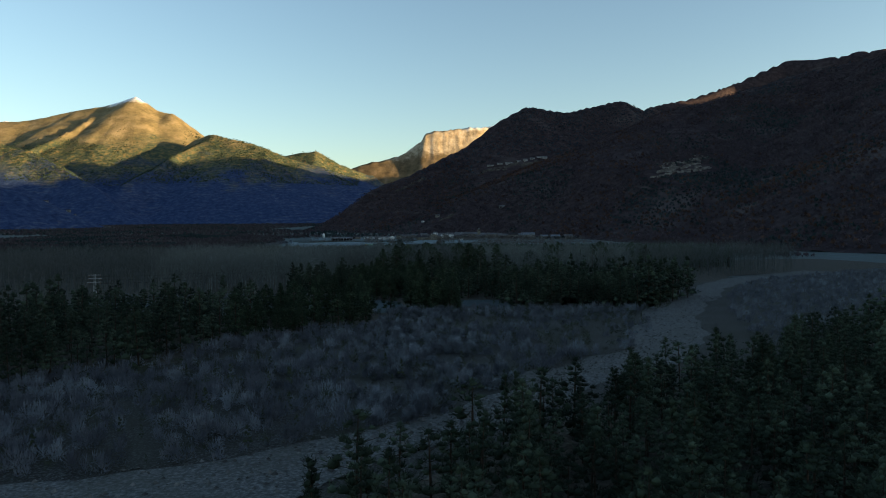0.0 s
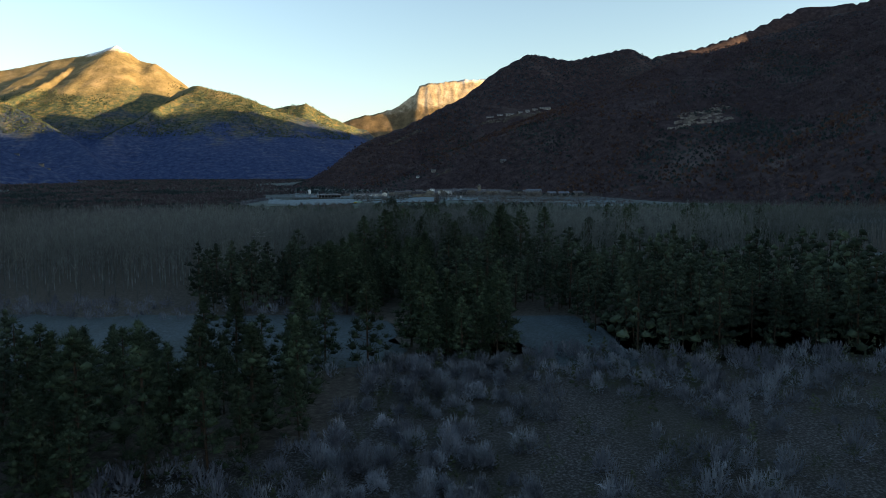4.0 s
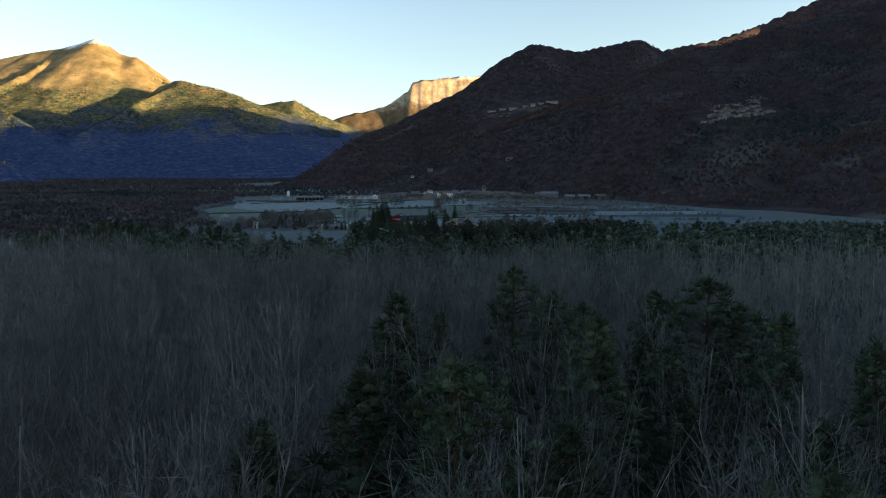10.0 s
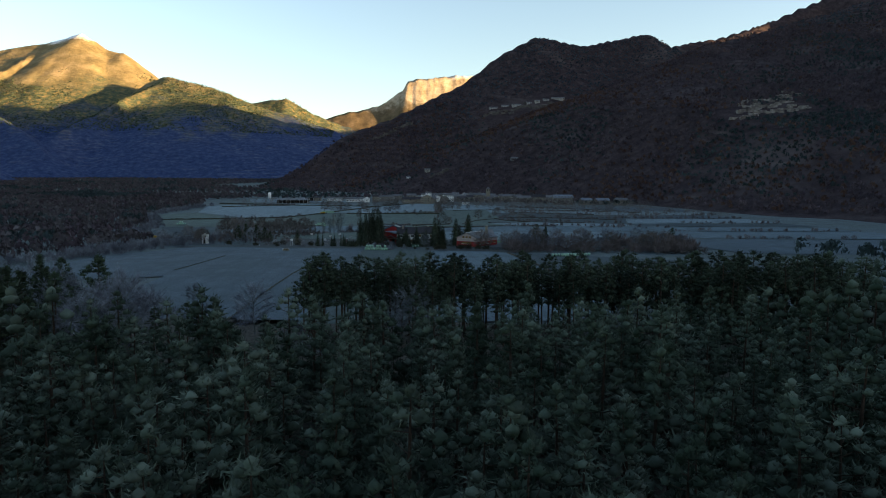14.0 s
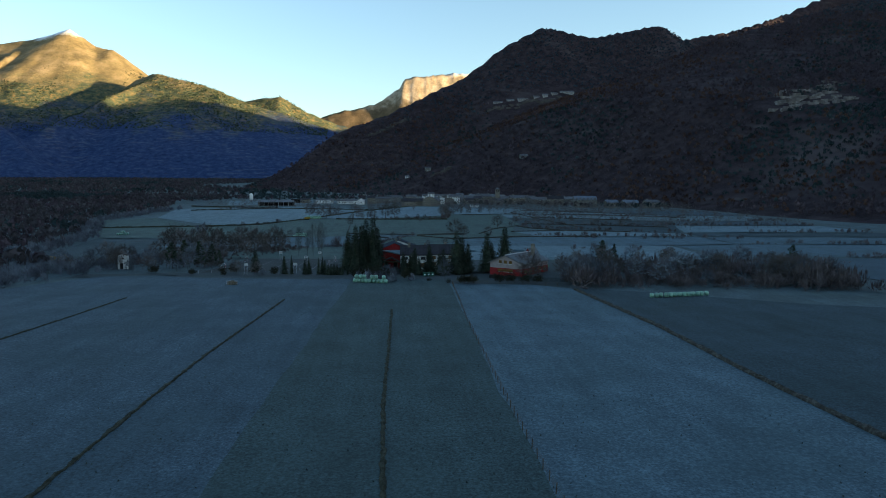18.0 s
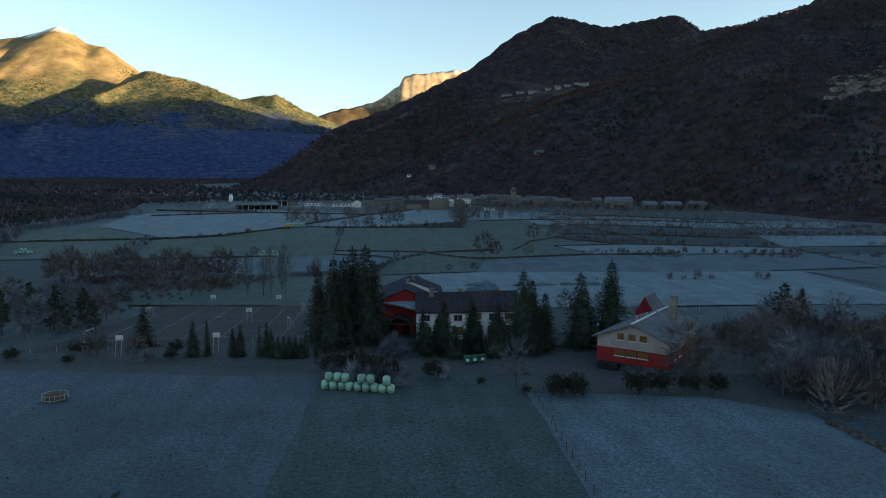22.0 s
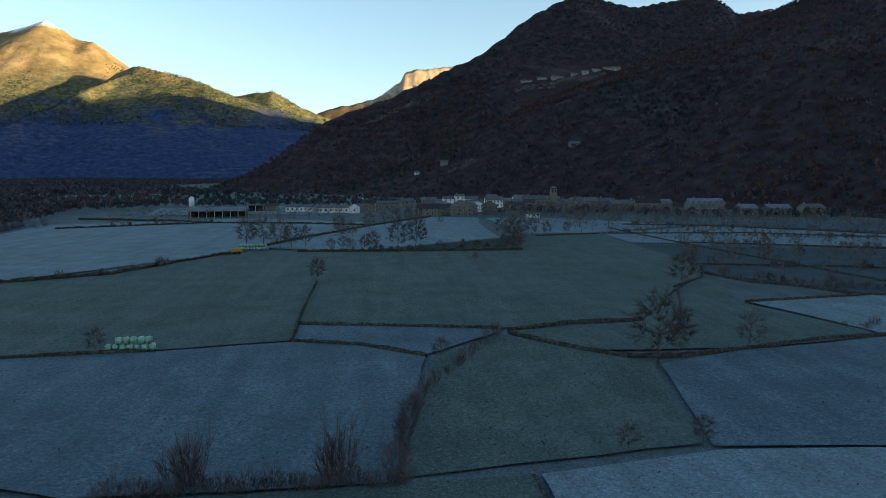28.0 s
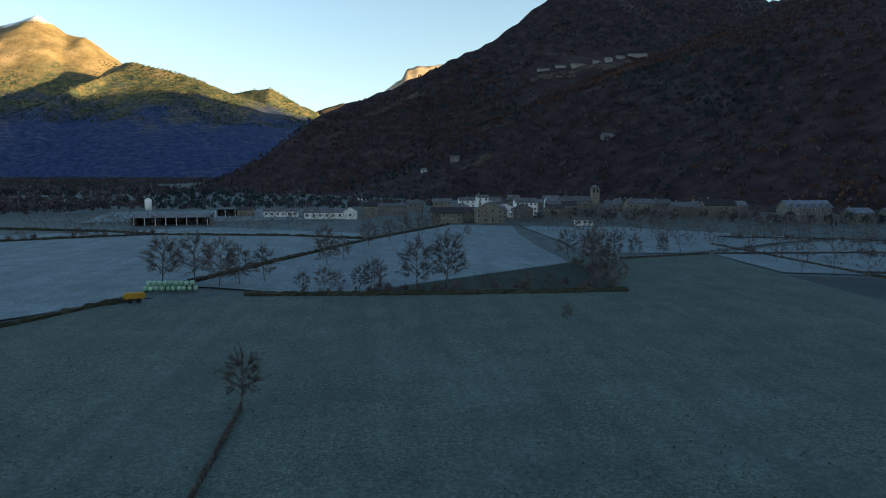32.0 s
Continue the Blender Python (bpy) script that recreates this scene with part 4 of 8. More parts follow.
shrub = Kind("dark_shrub", [(s,) for s in LEAFY], ("leaves",), (M_SHRUB,), "dark evergreen shrub beside the lane", "shrub", "shrubs round the farm")
briar = Kind("bare_bush", [(s,) for s in BRIARS], ("stems",), (M_THICKET,), "brown leafless bush in a hedgerow", "bush", "hedgerow bushes")


def settle(kind, far_shapes, places, low, high, limit, name, label, seed=0, zone=None, far_mats=None):
    """The plants along the flight line as things, up to limit; the rest as one object."""
    r = np.random.default_rng(seed)
    order = np.argsort(np.abs(places[:, 0] - 5) + (0.0 if zone is None else np.where(inside(zone, places[:, 0], places[:, 1]), 0, 500)))
    places = places[order]
    h = r.uniform(low, high, len(places))
    for (x, y), q in zip(places[:limit], h[:limit]):
        kind.plant(x, y, q)
    if len(places) > limit:
        joined(name, far_shapes, places[limit:], h[limit:], list(far_mats or kind.mats), label, kind.category, seed)

# ---- fields, river bed and lanes: thin sheets on the valley floor ----


def ragged(outline, amount, step):
    """An outline with wandering edges."""
    out = []
    for (x0, y0), (x1, y1) in zip(outline, outline[1:] + outline[:1]):
        n = max(1, int(math.hypot(x1 - x0, y1 - y0) / step))
        for k in range(n):
            x, y = x0 + (x1 - x0) * k / n, y0 + (y1 - y0) * k / n
            out.append((x + amount * 2 * float(fbm(x, y, 5 * step, 3, 51)), y + amount * 2 * float(fbm(x, y, 5 * step, 3, 53))))
    return out


def cover(name, outline, mat, lift=0.03, label="", cell=12.0, kind="structure", rag=0.4, step=3.0):
    """A sheet of ground cover inside a plan outline, laid on the valley floor."""
    if rag:
        outline = ragged(outline, rag, step)
    bm = bmesh.new()
    vs = [bm.verts.new((x, y, 0)) for x, y in outline]
    bmesh.ops.triangulate(bm, faces=[bm.faces.new(vs)])
    p = np.array(outline)
    for axis, lo, hi in ((0, p[:, 0].min(), p[:, 0].max()), (1, p[:, 1].min(), p[:, 1].max())):
        n = int(min(14, (hi - lo) / cell))
        for k in range(1, n + 1):
            at, nor = [0, 0, 0], [0, 0, 0]
            at[axis], nor[axis] = lo + (hi - lo) * k / (n + 1), 1
            bmesh.ops.bisect_plane(bm, geom=bm.verts[:] + bm.edges[:] + bm.faces[:], plane_co=at, plane_no=nor)
    bmesh.ops.bisect_plane(bm, geom=bm.verts[:] + bm.edges[:] + bm.faces[:], plane_co=(0, 800, 0), plane_no=(0, 1, 0))
    for v in bm.verts:
        v.co.z = gz(v.co.x, v.co.y) + lift
    if sum(f.normal.z * f.calc_area() for f in bm.faces) < 0:
        bmesh.ops.reverse_faces(bm, faces=bm.faces[:])
    me = bpy.data.meshes.new(name)
    bm.to_mesh(me)
    bm.free()
    me.materials.append(mat)
    return tagged(new(name, me), label, kind=kind)


def band(points):
    """The outline of a strip along points (x, y, half width)."""
    P = [Vector((x, y)) for x, y, _ in points]
    left, right = [], []
    for i, (x, y, w) in enumerate(points):
        d = (P[min(i + 1, len(P) - 1)] - P[max(i - 1, 0)]).normalized()
        left.append((x - d.y * w, y + d.x * w)), right.append((x + d.y * w, y - d.x * w))
    return left + right[::-1]


RIVER = [(-140, 20, 10), (-75, 42, 9), (-40, 52, 8), (-14, 61, 6.5), (-3, 70, 5), (8, 78, 4), (16, 88, 4), (25, 99, 6), (37, 110, 6.5), (49, 121, 6), (60, 143, 7.5), (70, 170, 7), (88, 200, 7), (104, 224, 6), (122, 255, 6), (160, 300, 7), (230, 350, 8)]
river_outline = band(RIVER)
SCRUB = [(-140, 60), (-60, 62), (-34, 62), (-18, 66), (6, 81), (36, 112), (58, 140), (64, 166), (98, 228), (115, 262), (72, 186), (24, 193), (-1, 190), (-6, 164), (-26, 152), (-38, 140), (-39, 118), (-70, 100), (-140, 95)]
SCRUB_EAST = [(70, 118), (78, 145), (88, 172), (112, 218), (132, 252), (175, 300), (260, 350), (330, 330), (330, 200), (170, 190), (110, 140)]
WOODS = [(-420, 92), (-72, 96), (-42, 116), (-38, 140), (-24, 151), (-7, 163), (-4, 184), (30, 186), (72, 186), (112, 262), (180, 330), (330, 380), (330, 500), (140, 497), (-48, 497), (-70, 520), (-420, 560)]
NEAR_WOODS = [(-30, -120), (-22, 20), (-8, 50), (6, 64), (22, 80), (58, 104), (92, 136), (165, 196), (330, 215), (330, -120)]
cover("scrubland", SCRUB, M_SCRUB, 0.06, "stony scrubland beside the river", rag=1)
cover("scrubland_east", SCRUB_EAST, M_SCRUB, 0.06, "stony scrubland beyond the river bend")
cover("forest_floor", WOODS, M_FOREST_FLOOR, 0.05, "dark shaded floor of the woods", rag=8, step=12.0)
cover("forest_floor_near", NEAR_WOODS, M_FOREST_FLOOR, 0.05, "dark shaded floor of the near woods")
cover("scrubland_south", [(-420, -120), (420, -120), (420, 400), (240, 352), (160, 312), (115, 266), (-420, 262)], M_SCRUB, 0.02, "stony scrubland of the river plain", rag=0)
cover("river_bed", river_outline, M_GRAVEL, 0.12, "winding grey river bed of dry gravel", rag=1.6, step=2.0)
cover("meadow_1", [(-110, 188), (-40, 187), (-10, 186), (-1, 187), (-2, 222), (-36, 227), (-110, 236)], M_GRASS, 0.10, "small frosty clearing in the woods", rag=3)
cover("meadow_2", [(17, 186), (31, 186), (33, 219), (17, 222)], M_GRASS, 0.10, "small frosty clearing between pines", rag=3)

M_YARD = material("gravel_yard", [(0.0344, 0.043, 0.0468), (0.0499, 0.062, 0.0676), (0.0731, 0.09, 0.0978)], 1.4, bump=0.05, second=((0.0387, 0.052, 0.0468), 0.1, 0.6))
cover("farm_yard", [(-64, 676), (-18, 668), (4.5, 666), (22, 656), (46, 646), (60, 640), (68, 652), (72, 690), (66, 728), (14, 734), (-14, 734), (-16, 704), (-58, 698), (-62, 692)], M_YARD, 0.04, "gravel and thin grass round the farm buildings")
# the long frosted fields in front of the farm, strip by strip
cover("field_1", [(-118, 560), (-66, 575), (-66, 655), (-82, 692), (-112, 640)], M_FIELD, 0.05, "frosted grass field")
cover("field_2", [(-66, 505), (-29.5, 505), (-29, 554), (-22.5, 640), (-18, 672), (-60, 680), (-80, 690), (-66, 640)], M_FIELD, 0.06, "frosted grass field")
cover("field_3", [(-29.5, 497), (-16, 497), (-13.4, 566), (-8.2, 650), (-7, 672), (-18, 672), (-22.5, 640), (-29, 554)], M_FIELD, 0.05, "frosted grass strip")
cover("field_4", [(-16, 497), (1, 497), (2, 560), (4.5, 672), (-7, 672), (-8.2, 650), (-13.4, 566)], M_STRIP, 0.06, "green half-frosted grass strip")
cover("field_5", [(1, 497), (16, 497), (17.4, 550), (21.9, 660), (22, 668), (4.5, 672), (2, 560)], M_STRIP, 0.05, "green half-frosted grass strip")
cover("field_6", [(16, 497), (57, 497), (57, 600), (55.5, 648), (46, 656), (21.9, 660), (17.4, 550)], M_FROST, 0.06, "white frosted paddock")
cover("field_7", [(57, 497), (170, 500), (175, 590), (106, 618), (74, 640), (55.5, 648), (57, 600)], M_GRASS, 0.05, "dull half-frosted field")
cover("lane", band([(-95, 686, 3), (-58, 688, 3), (-30, 683, 3), (0, 676, 3.2), (25, 672, 3.2), (60, 668, 3), (110, 660, 3)]), M_YARD, 0.09, "unpaved lane in front of the farm")
# pastures beyond the farm
cover("pasture_1", [(-105, 795), (-50, 800), (-30, 792), (0.7, 792), (7, 836), (-3.7, 844), (-16.4, 848), (-40, 843), (-105, 838)], M_FROST, 0.06, "frosted pasture with round bales")
cover("pasture_2", [(-110, 840), (-40, 844), (-16.6, 849), (-17.2, 868), (-17.6, 912), (-34, 984), (-58, 974), (-80, 931), (-110, 914)], M_GREEN, 0.05, "grazed pasture")
cover("pasture_3", [(-16.8, 862), (22, 854.5), (37.8, 858), (53, 859), (76, 893), (92, 910), (104, 935), (108, 1044), (60, 1040), (55, 982), (20, 981), (-34, 984), (-17.6, 912)], M_GREEN, 0.06, "broad green grazed pasture")
cover("pasture_4", [(-16.4, 849), (-3.7, 845), (7, 837), (21.5, 851), (22, 853.5), (-16.7, 861)], M_FROST, 0.07, "small frosted strip below a wall")
cover("pasture_5", [(1, 793), (35, 798), (43, 830), (33.8, 837.5), (22, 850), (9, 834), (4.7, 816)], M_GREEN, 0.05, "green pasture beside a bushy wall")
cover("pasture_6", [(24, 852), (34, 838), (62, 836), (93, 842), (91, 848), (84, 873), (97, 917), (90, 908), (76, 892), (53, 858)], M_GREEN, 0.08, "green pasture with bare trees")
cover("pasture_7", [(36, 797), (130, 790), (190, 800), (190, 836), (93, 841), (62, 835), (44, 829)], M_FROST, 0.06, "dull half-frosted pasture")
cover("pasture_8", [(14, 730), (25, 728), (140, 723), (150, 790), (36, 796), (15, 792)], M_FROST_DEEP, 0.05, "white frosted rough pasture")
cover("pasture_9", [(-14, 734), (13, 733), (14, 792), (-26, 791), (-48, 790), (-62, 764), (-60, 739), (-50, 738)], M_GREEN, 0.05, "green meadow behind the sports court")
cover("pasture_10", [(-52, 998), (-33, 1040), (-6, 1102), (-10, 1130), (-80, 1168), (-190, 1120), (-170, 1000), (-105, 921), (-60, 975)], M_FROST_DEEP, 0.06, "pale frosted pasture before the barn")
cover("pasture_11", [(-48, 998), (-18, 984), (55, 983), (57, 1078), (60, 1120), (66, 1164), (36, 1172), (-6, 1098), (-31, 1040)], M_FROST_DEEP, 0.05, "pale frosted pasture below the village")
cover("pasture_12", [(86, 874), (121, 881), (190, 860), (190, 842), (94, 843)], M_FROST_DEEP, 0.06, "frosted walled pasture")
cover("pasture_13", [(98, 918), (119, 882), (190, 862), (230, 960), (140, 985), (106, 1000), (105, 935)], M_GRASS, 0.05, "rough pasture between hedges")
cover("pasture_14", [(108, 1004), (230, 964), (260, 1030), (185, 1085), (110, 1045)], M_FROST_DEEP, 0.06, "frosted pasture towards the hotel")
cover("pasture_15", [(-160, 1200), (-90, 1210), (-20, 1215), (-60, 1330), (-180, 1300)], M_FROST_DEEP, 0.05, "frosted pasture beyond the barn")
cover("pasture_16", [(-140, 745), (-70, 750), (-60, 806), (-110, 838), (-150, 836)], M_GRASS, 0.05, "rough pasture by the river woods")
cover("pasture_17", [(-150, 842), (-112, 842), (-112, 912), (-172, 998), (-200, 960)], M_GREEN, 0.05, "green pasture by the river woods")
for k, (mat, lab, outline) in enumerate(((M_FROST, "frosted strip pasture below the wooded slope", [(192, 800), (332, 792), (328, 826), (192, 836)]), (M_GRASS, "half-frosted pasture below the wooded slope", [(192, 842), (328, 832), (324, 862), (194, 860)]),
                                         (M_FROST_DEEP, "frosted walled pasture below the wooded slope", [(194, 866), (324, 868), (320, 915), (212, 918)]), (M_FIELD, "thinly frosted pasture behind a hedge", [(214, 924), (320, 920), (318, 962), (236, 960)]),
                                         (M_FROST_DEEP, "frosted walled pasture near the inn", [(236, 966), (320, 968), (322, 1018), (264, 1026)]), (M_FIELD, "thinly frosted pasture near the inn", [(266, 1032), (322, 1024), (330, 1090), (292, 1100), (200, 1090)]),
                                         (M_FROST, "long frosted meadow at the mountain's foot", [(150, 735), (330, 715), (335, 786), (196, 796), (152, 788)]), (M_FIELD, "thinly frosted rough meadow", [(160, 640), (320, 600), (330, 708), (150, 728)]),
                                         (M_FROST_DEEP, "frosted pasture below the village houses", [(70, 1050), (104, 1048), (180, 1090), (120, 1150), (70, 1160)]))):
    cover("pasture_%d" % (18 + k), outline, mat, 0.05 + 0.01 * (k % 3), lab)
cover("sports_court", [(-58, 690), (-13.5, 697), (-14, 733), (-50, 737)], M_ASPHALT, 0.10, "dark asphalt sports court with worn white lines", rag=0)


def stone_wall(name, points, h=0.6, w=0.48, label="low dry stone field wall edged with frost", mat=None, rough=0.25, step=1.0, group="field walls"):
    """A dry wall or ditch bank along a plan line: an uneven heap of stones."""
    r = np.random.default_rng(len(points) * 131 + int(abs(points[0][0] * 7)))
    P = []
    for (x0, y0), (x1, y1) in zip(points, points[1:]):
        n = max(1, int(math.hypot(x1 - x0, y1 - y0) / step))
        P += [(x0 + (x1 - x0) * k / n, y0 + (y1 - y0) * k / n) for k in range(n)]
    P = np.array(P + [points[-1]])
    D = np.gradient(P, axis=0)
    D /= np.linalg.norm(D, axis=1, keepdims=True) + 1e-9
    N = np.stack([-D[:, 1], D[:, 0]], 1)
    prof = ((-0.5, -0.3), (-0.42, 0.6), (-0.15, 1.0), (0.2, 0.95), (0.45, 0.55), (0.5, -0.3))
    V = []
    for off, up in prof:
        j = r.uniform(1 - rough, 1 + rough, len(P))
        xy = P + N * (off * w * j)[:, None] + r.normal(size=P.shape) * 0.05
        V.append(np.column_stack([xy, ground_z(P[:, 0], P[:, 1]) + up * h * (j if up > 0 else 1)]))
    V = np.stack(V, 1)
    n, m = V.shape[:2]
    k = np.arange(n * m).reshape(n, m)
    F = np.stack([k[:-1, :-1], k[1:, :-1], k[1:, 1:], k[:-1, 1:]], -1).reshape(-1, 4)
    ob = new(name, mesh_of(name, V.reshape(-1, 3), F, [mat or M_WALL_STONE]))
    return tagged(ob, label, "wall", group)


M_WALL_STONE = material("field_wall_stone", [(0.02, 0.019, 0.016), (0.045, 0.042, 0.036), (0.10, 0.098, 0.09)], 1.6, bump=0.08)
M_BANK = material("ditch_bank", [(0.015, 0.016, 0.010), (0.03, 0.032, 0.02), (0.06, 0.06, 0.042)], 1.2, bump=0.1)
for line in ([(-16.4, 848), (-17.3, 869), (-17.6, 912)], [(-17, 861.7), (22.2, 854)], [(-16.4, 848.3), (-3.7, 844.2), (7.1, 836.4)], [(24, 852.5), (37.8, 857.7), (52.8, 858.7)],
             [(23.7, 850.8), (28.6, 844.3), (33.8, 837.7), (40, 833.3), (48.6, 832.5), (62.5, 835.5), (77.8, 840), (93.6, 842.3), (130, 843)], [(76.7, 894.7), (92, 909.7), (97, 918)],
             [(76.7, 893), (70, 877), (62, 860)], [(84.5, 874.2), (101.9, 877), (120.8, 880), (160, 870)], [(-40, 843.6), (-100, 838)], [(97, 919), (102, 901.5), (110, 896), (119, 880.5), (150, 875)],
             [(105, 935), (150, 925), (200, 905)], [(123.9, 1072), (128, 1000.7), (139.5, 898)], [(128, 1001), (202, 973)], [(140, 1098), (185, 1085.7), (248, 1029)], [(110, 1044), (185, 1040), (260, 1000)], [(108, 1044), (74, 1035)]):
    stone_wall("field_wall", line)
for line in ([(-103, 918.7), (-80, 931.2), (-60.6, 970.7), (-53.4, 983.7)], [(-31, 983), (-7, 981.3), (19, 980.3), (55.5, 980.7)], [(-180, 905), (-103, 918.7)], [(-51.6, 992), (-34.2, 1036), (-6.3, 1099), (35, 1176)],
             [(-100, 1130), (-40, 1120), (-8, 1104)], [(-170, 1095), (-100, 1130)], [(-190, 1170), (-130, 1150), (-100, 1132)]):
    stone_wall("hedge_bank", line, 0.85, 1.7, "dark overgrown bank between two pastures", M_BANK, 0.4, 1.5)
for line in ([(-31, 500), (-29.1, 554), (-27.8, 577), (-22.6, 634)], [(-68, 590), (-65.1, 614.5), (-62.7, 640)], [(0.8, 500), (1.4, 551.5), (4, 617.5)]):
    stone_wall("field_ditch", line, 0.22, 0.55, "narrow dark drainage furrow through the frost", M_BANK, 0.5, 0.8, "field furrows")
stone_wall("field_wall", [(57, 500), (56.5, 559), (57.5, 594), (55.5, 645)], 0.6, 0.8)
stone_wall("field_wall", [(12.8, 738), (13.5, 765), (14.5, 792)], 0.25, 0.4)

# ---- river stones ----
stones = []
r_ = np.random.default_rng(5)
for k in range(4200):
    i = int(r_.integers(2, len(RIVER) - 4))
    t, side = r_.uniform(), r_.uniform(-0.95, 0.95)
    (x0, y0, w0), (x1, y1, w1) = RIVER[i], RIVER[i + 1]
    d = Vector((x1 - x0, y1 - y0)).normalized()
    x, y, s = x0 + t * (x1 - x0) - d.y * side * w0, y0 + t * (y1 - y0) + d.x * side * w0, 0.08 + 0.3 * r_.uniform() ** 3
    v = np.array([(1, 0, 0), (-1, 0, 0), (0, 1, 0), (0, -1, 0), (0, 0, 0.7), (0, 0, -0.5)]) * s * r_.uniform(0.7, 1.3, (6, 3)) + (x, y, 0.14)
    stones.append((v, np.array([(0, 2, 4), (2, 1, 4), (1, 3, 4), (3, 0, 4), (2, 0, 5), (1, 2, 5), (3, 1, 5), (0, 3, 5)])))
v_, f_ = merged(stones)
tagged(new("river_stones", mesh_of("river_stones", v_, f_, [material("river_stone", [(0.05, 0.05, 0.05), (0.08, 0.08, 0.079), (0.13, 0.13, 0.128)], 1.0, island=0.5)])), "loose grey stones on the river bed", "stones", kind="stuff")

# ---- woods ----
gap = [river_outline]
near_pines = spread_over([(-20, -30), (-6, 50), (6, 63), (24, 79), (62, 103), (96, 135), (165, 194), (200, 200), (160, 60), (60, -30)], 3.3, seed=1, keep=0.92, without=gap)
near_pines = near_pines[(near_pines[:, 1] > 16) & (near_pines[:, 0] < 0.8 * near_pines[:, 1] + 24)]
left_pines = spread_over([(-66, 97), (-44, 112), (-36, 138), (-22, 150), (-8, 161), (-9, 182), (-40, 184), (-110, 184), (-140, 180), (-140, 92), (-74, 97)], 4.2, seed=2, keep=0.9)
mid_pines = np.concatenate([spread_over([(1, 187), (17, 187), (18, 204), (2, 206)], 3.4, seed=3), spread_over([(32, 186), (72, 187), (96, 215), (118, 262), (32, 262)], 4.2, seed=4, keep=0.9),
                            spread_over([(-38, 229), (0, 222), (32, 220), (32, 274), (-28, 272), (-44, 255)], 4.2, seed=5, keep=0.9), np.array([(-9.5, 191), (-12, 189), (-5, 224), (-3.5, 186)])])
patch_pines = np.concatenate([spread_over([(-8, 272), (34, 272), (40, 300), (30, 323), (4, 323), (-6, 305)], 6.6, seed=6, keep=0.7), spread_over([(40, 280), (110, 290), (130, 330), (60, 320)], 9.0, seed=7, keep=0.5)])
back_pines = spread_over([(-70, 420), (-20, 376), (40, 373), (140, 380), (210, 400), (210, 508), (70, 492), (20, 489), (-18, 490), (-26, 478), (-70, 470)], 4.2, seed=8, keep=0.93)
back_pines = back_pines[~inside([(-60, 455), (90, 455), (90, 500), (-60, 500)], back_pines[:, 0], back_pines[:, 1])]
edge_pines = np.concatenate([spread_over([(-13, 477), (88, 473), (88, 492), (-12, 493)], 3.35, seed=9, keep=0.93), np.array([(-27, 468), (-30, 471), (-33, 467), (-24, 465)])])
fill_pines = spread_over([(22, 461), (84, 461), (84, 470), (24, 470)], 5.5, seed=10)
all_pines = np.concatenate([left_pines, mid_pines])
tall = np.concatenate([np.random.default_rng(2).uniform(8, 12, len(left_pines)), np.random.default_rng(3).uniform(9.5, 13.5, len(mid_pines))])
tall = tall * np.random.default_rng(44).uniform(0.62, 1.12, len(tall))
seen = (np.abs(all_pines[:, 0]) < 0.74 * all_pines[:, 1] + 22) & (all_pines[:, 1] > 18)
all_pines, tall = all_pines[seen], tall[seen]
close = np.abs(all_pines[:, 0] + 4) + np.where(all_pines[:, 1] < 90, 25, 0) + np.where(all_pines[:, 1] > 225, 18, 0)
rank = np.argsort(close)
LINE = 150
for k in rank[:LINE]:
    pine.plant(all_pines[k, 0], all_pines[k, 1], tall[k])
mid_rank, far_rank = rank[LINE:LINE + 420], rank[LINE + 420:]
joined("pine_woods", PINES_MID, all_pines[mid_rank], tall[mid_rank], [M_BARK, M_NEEDLE_MANY], "dense dark green pine woods along the river", "trees", 3)
bank = (near_pines[:, 1] > 30) & (near_pines[:, 0] < 0.6 * near_pines[:, 1] + 14)
for name, group, shapes in (("young_pines", near_pines[bank], PINES_MID), ("young_pines_far", near_pines[~bank], PINES_FAR)):
    joined(name, shapes, group, np.random.default_rng(1).uniform(5.5, 9.5, len(group)), [M_BARK, M_NEEDLE_MANY], "dense young pines along the river bank", "trees", 9, squash=0.25)
joined("pine_woods_far", PINES_FAR, all_pines[far_rank], tall[far_rank], [M_BARK, M_NEEDLE_MANY], "dense dark green pine woods away from the river", "trees", 4)
for k, (x, y) in enumerate(patch_pines):
    big_pine.plant(x, y, 17.2 + 2.2 * math.sin(k * 2.3), wide=1.0 + 0.16 * math.sin(k * 1.3))
upper = np.concatenate([back_pines, fill_pines])
upper_h = np.concatenate([np.random.default_rng(5).uniform(9.5, 15, len(back_pines)), np.random.default_rng(6).uniform(7, 10.5, len(fill_pines))])
seen = np.argsort(np.abs(upper[:, 0] - 8))
joined("frosted_pine_woods", PINES_MID, upper[seen[:380]], upper_h[seen[:380]], [M_BARK, M_NEEDLE_LIGHTENED], "dense pine woods with lightened, frost-dusted crowns before the fields", "trees", 13)
joined("frosted_pine_woods_far", PINES_FAR, upper[seen[380:]], upper_h[seen[380:]], [M_BARK, M_NEEDLE_LIGHTENED], "pine woods with lightened, frost-dusted crowns towards the mountain", "trees", 14)
edge_far = edge_pines[edge_pines[:, 0] > 42]
joined("edge_pines", TALL_PINES[:1] + PINES_MID[1:2], edge_far, 14.2 + 1.9 * np.sin(np.arange(len(edge_far)) * 1.7), [M_BARK, M_NEEDLE_MANY], "tall pines with bare trunks at the field's edge", "trees", 15)
for k, (x, y) in enumerate(edge_pines[edge_pines[:, 0] <= 42]):
    tall_pine.plant(x, y, 9.5 if x < -20 else 14.2 + 1.9 * math.sin(k * 1.7))

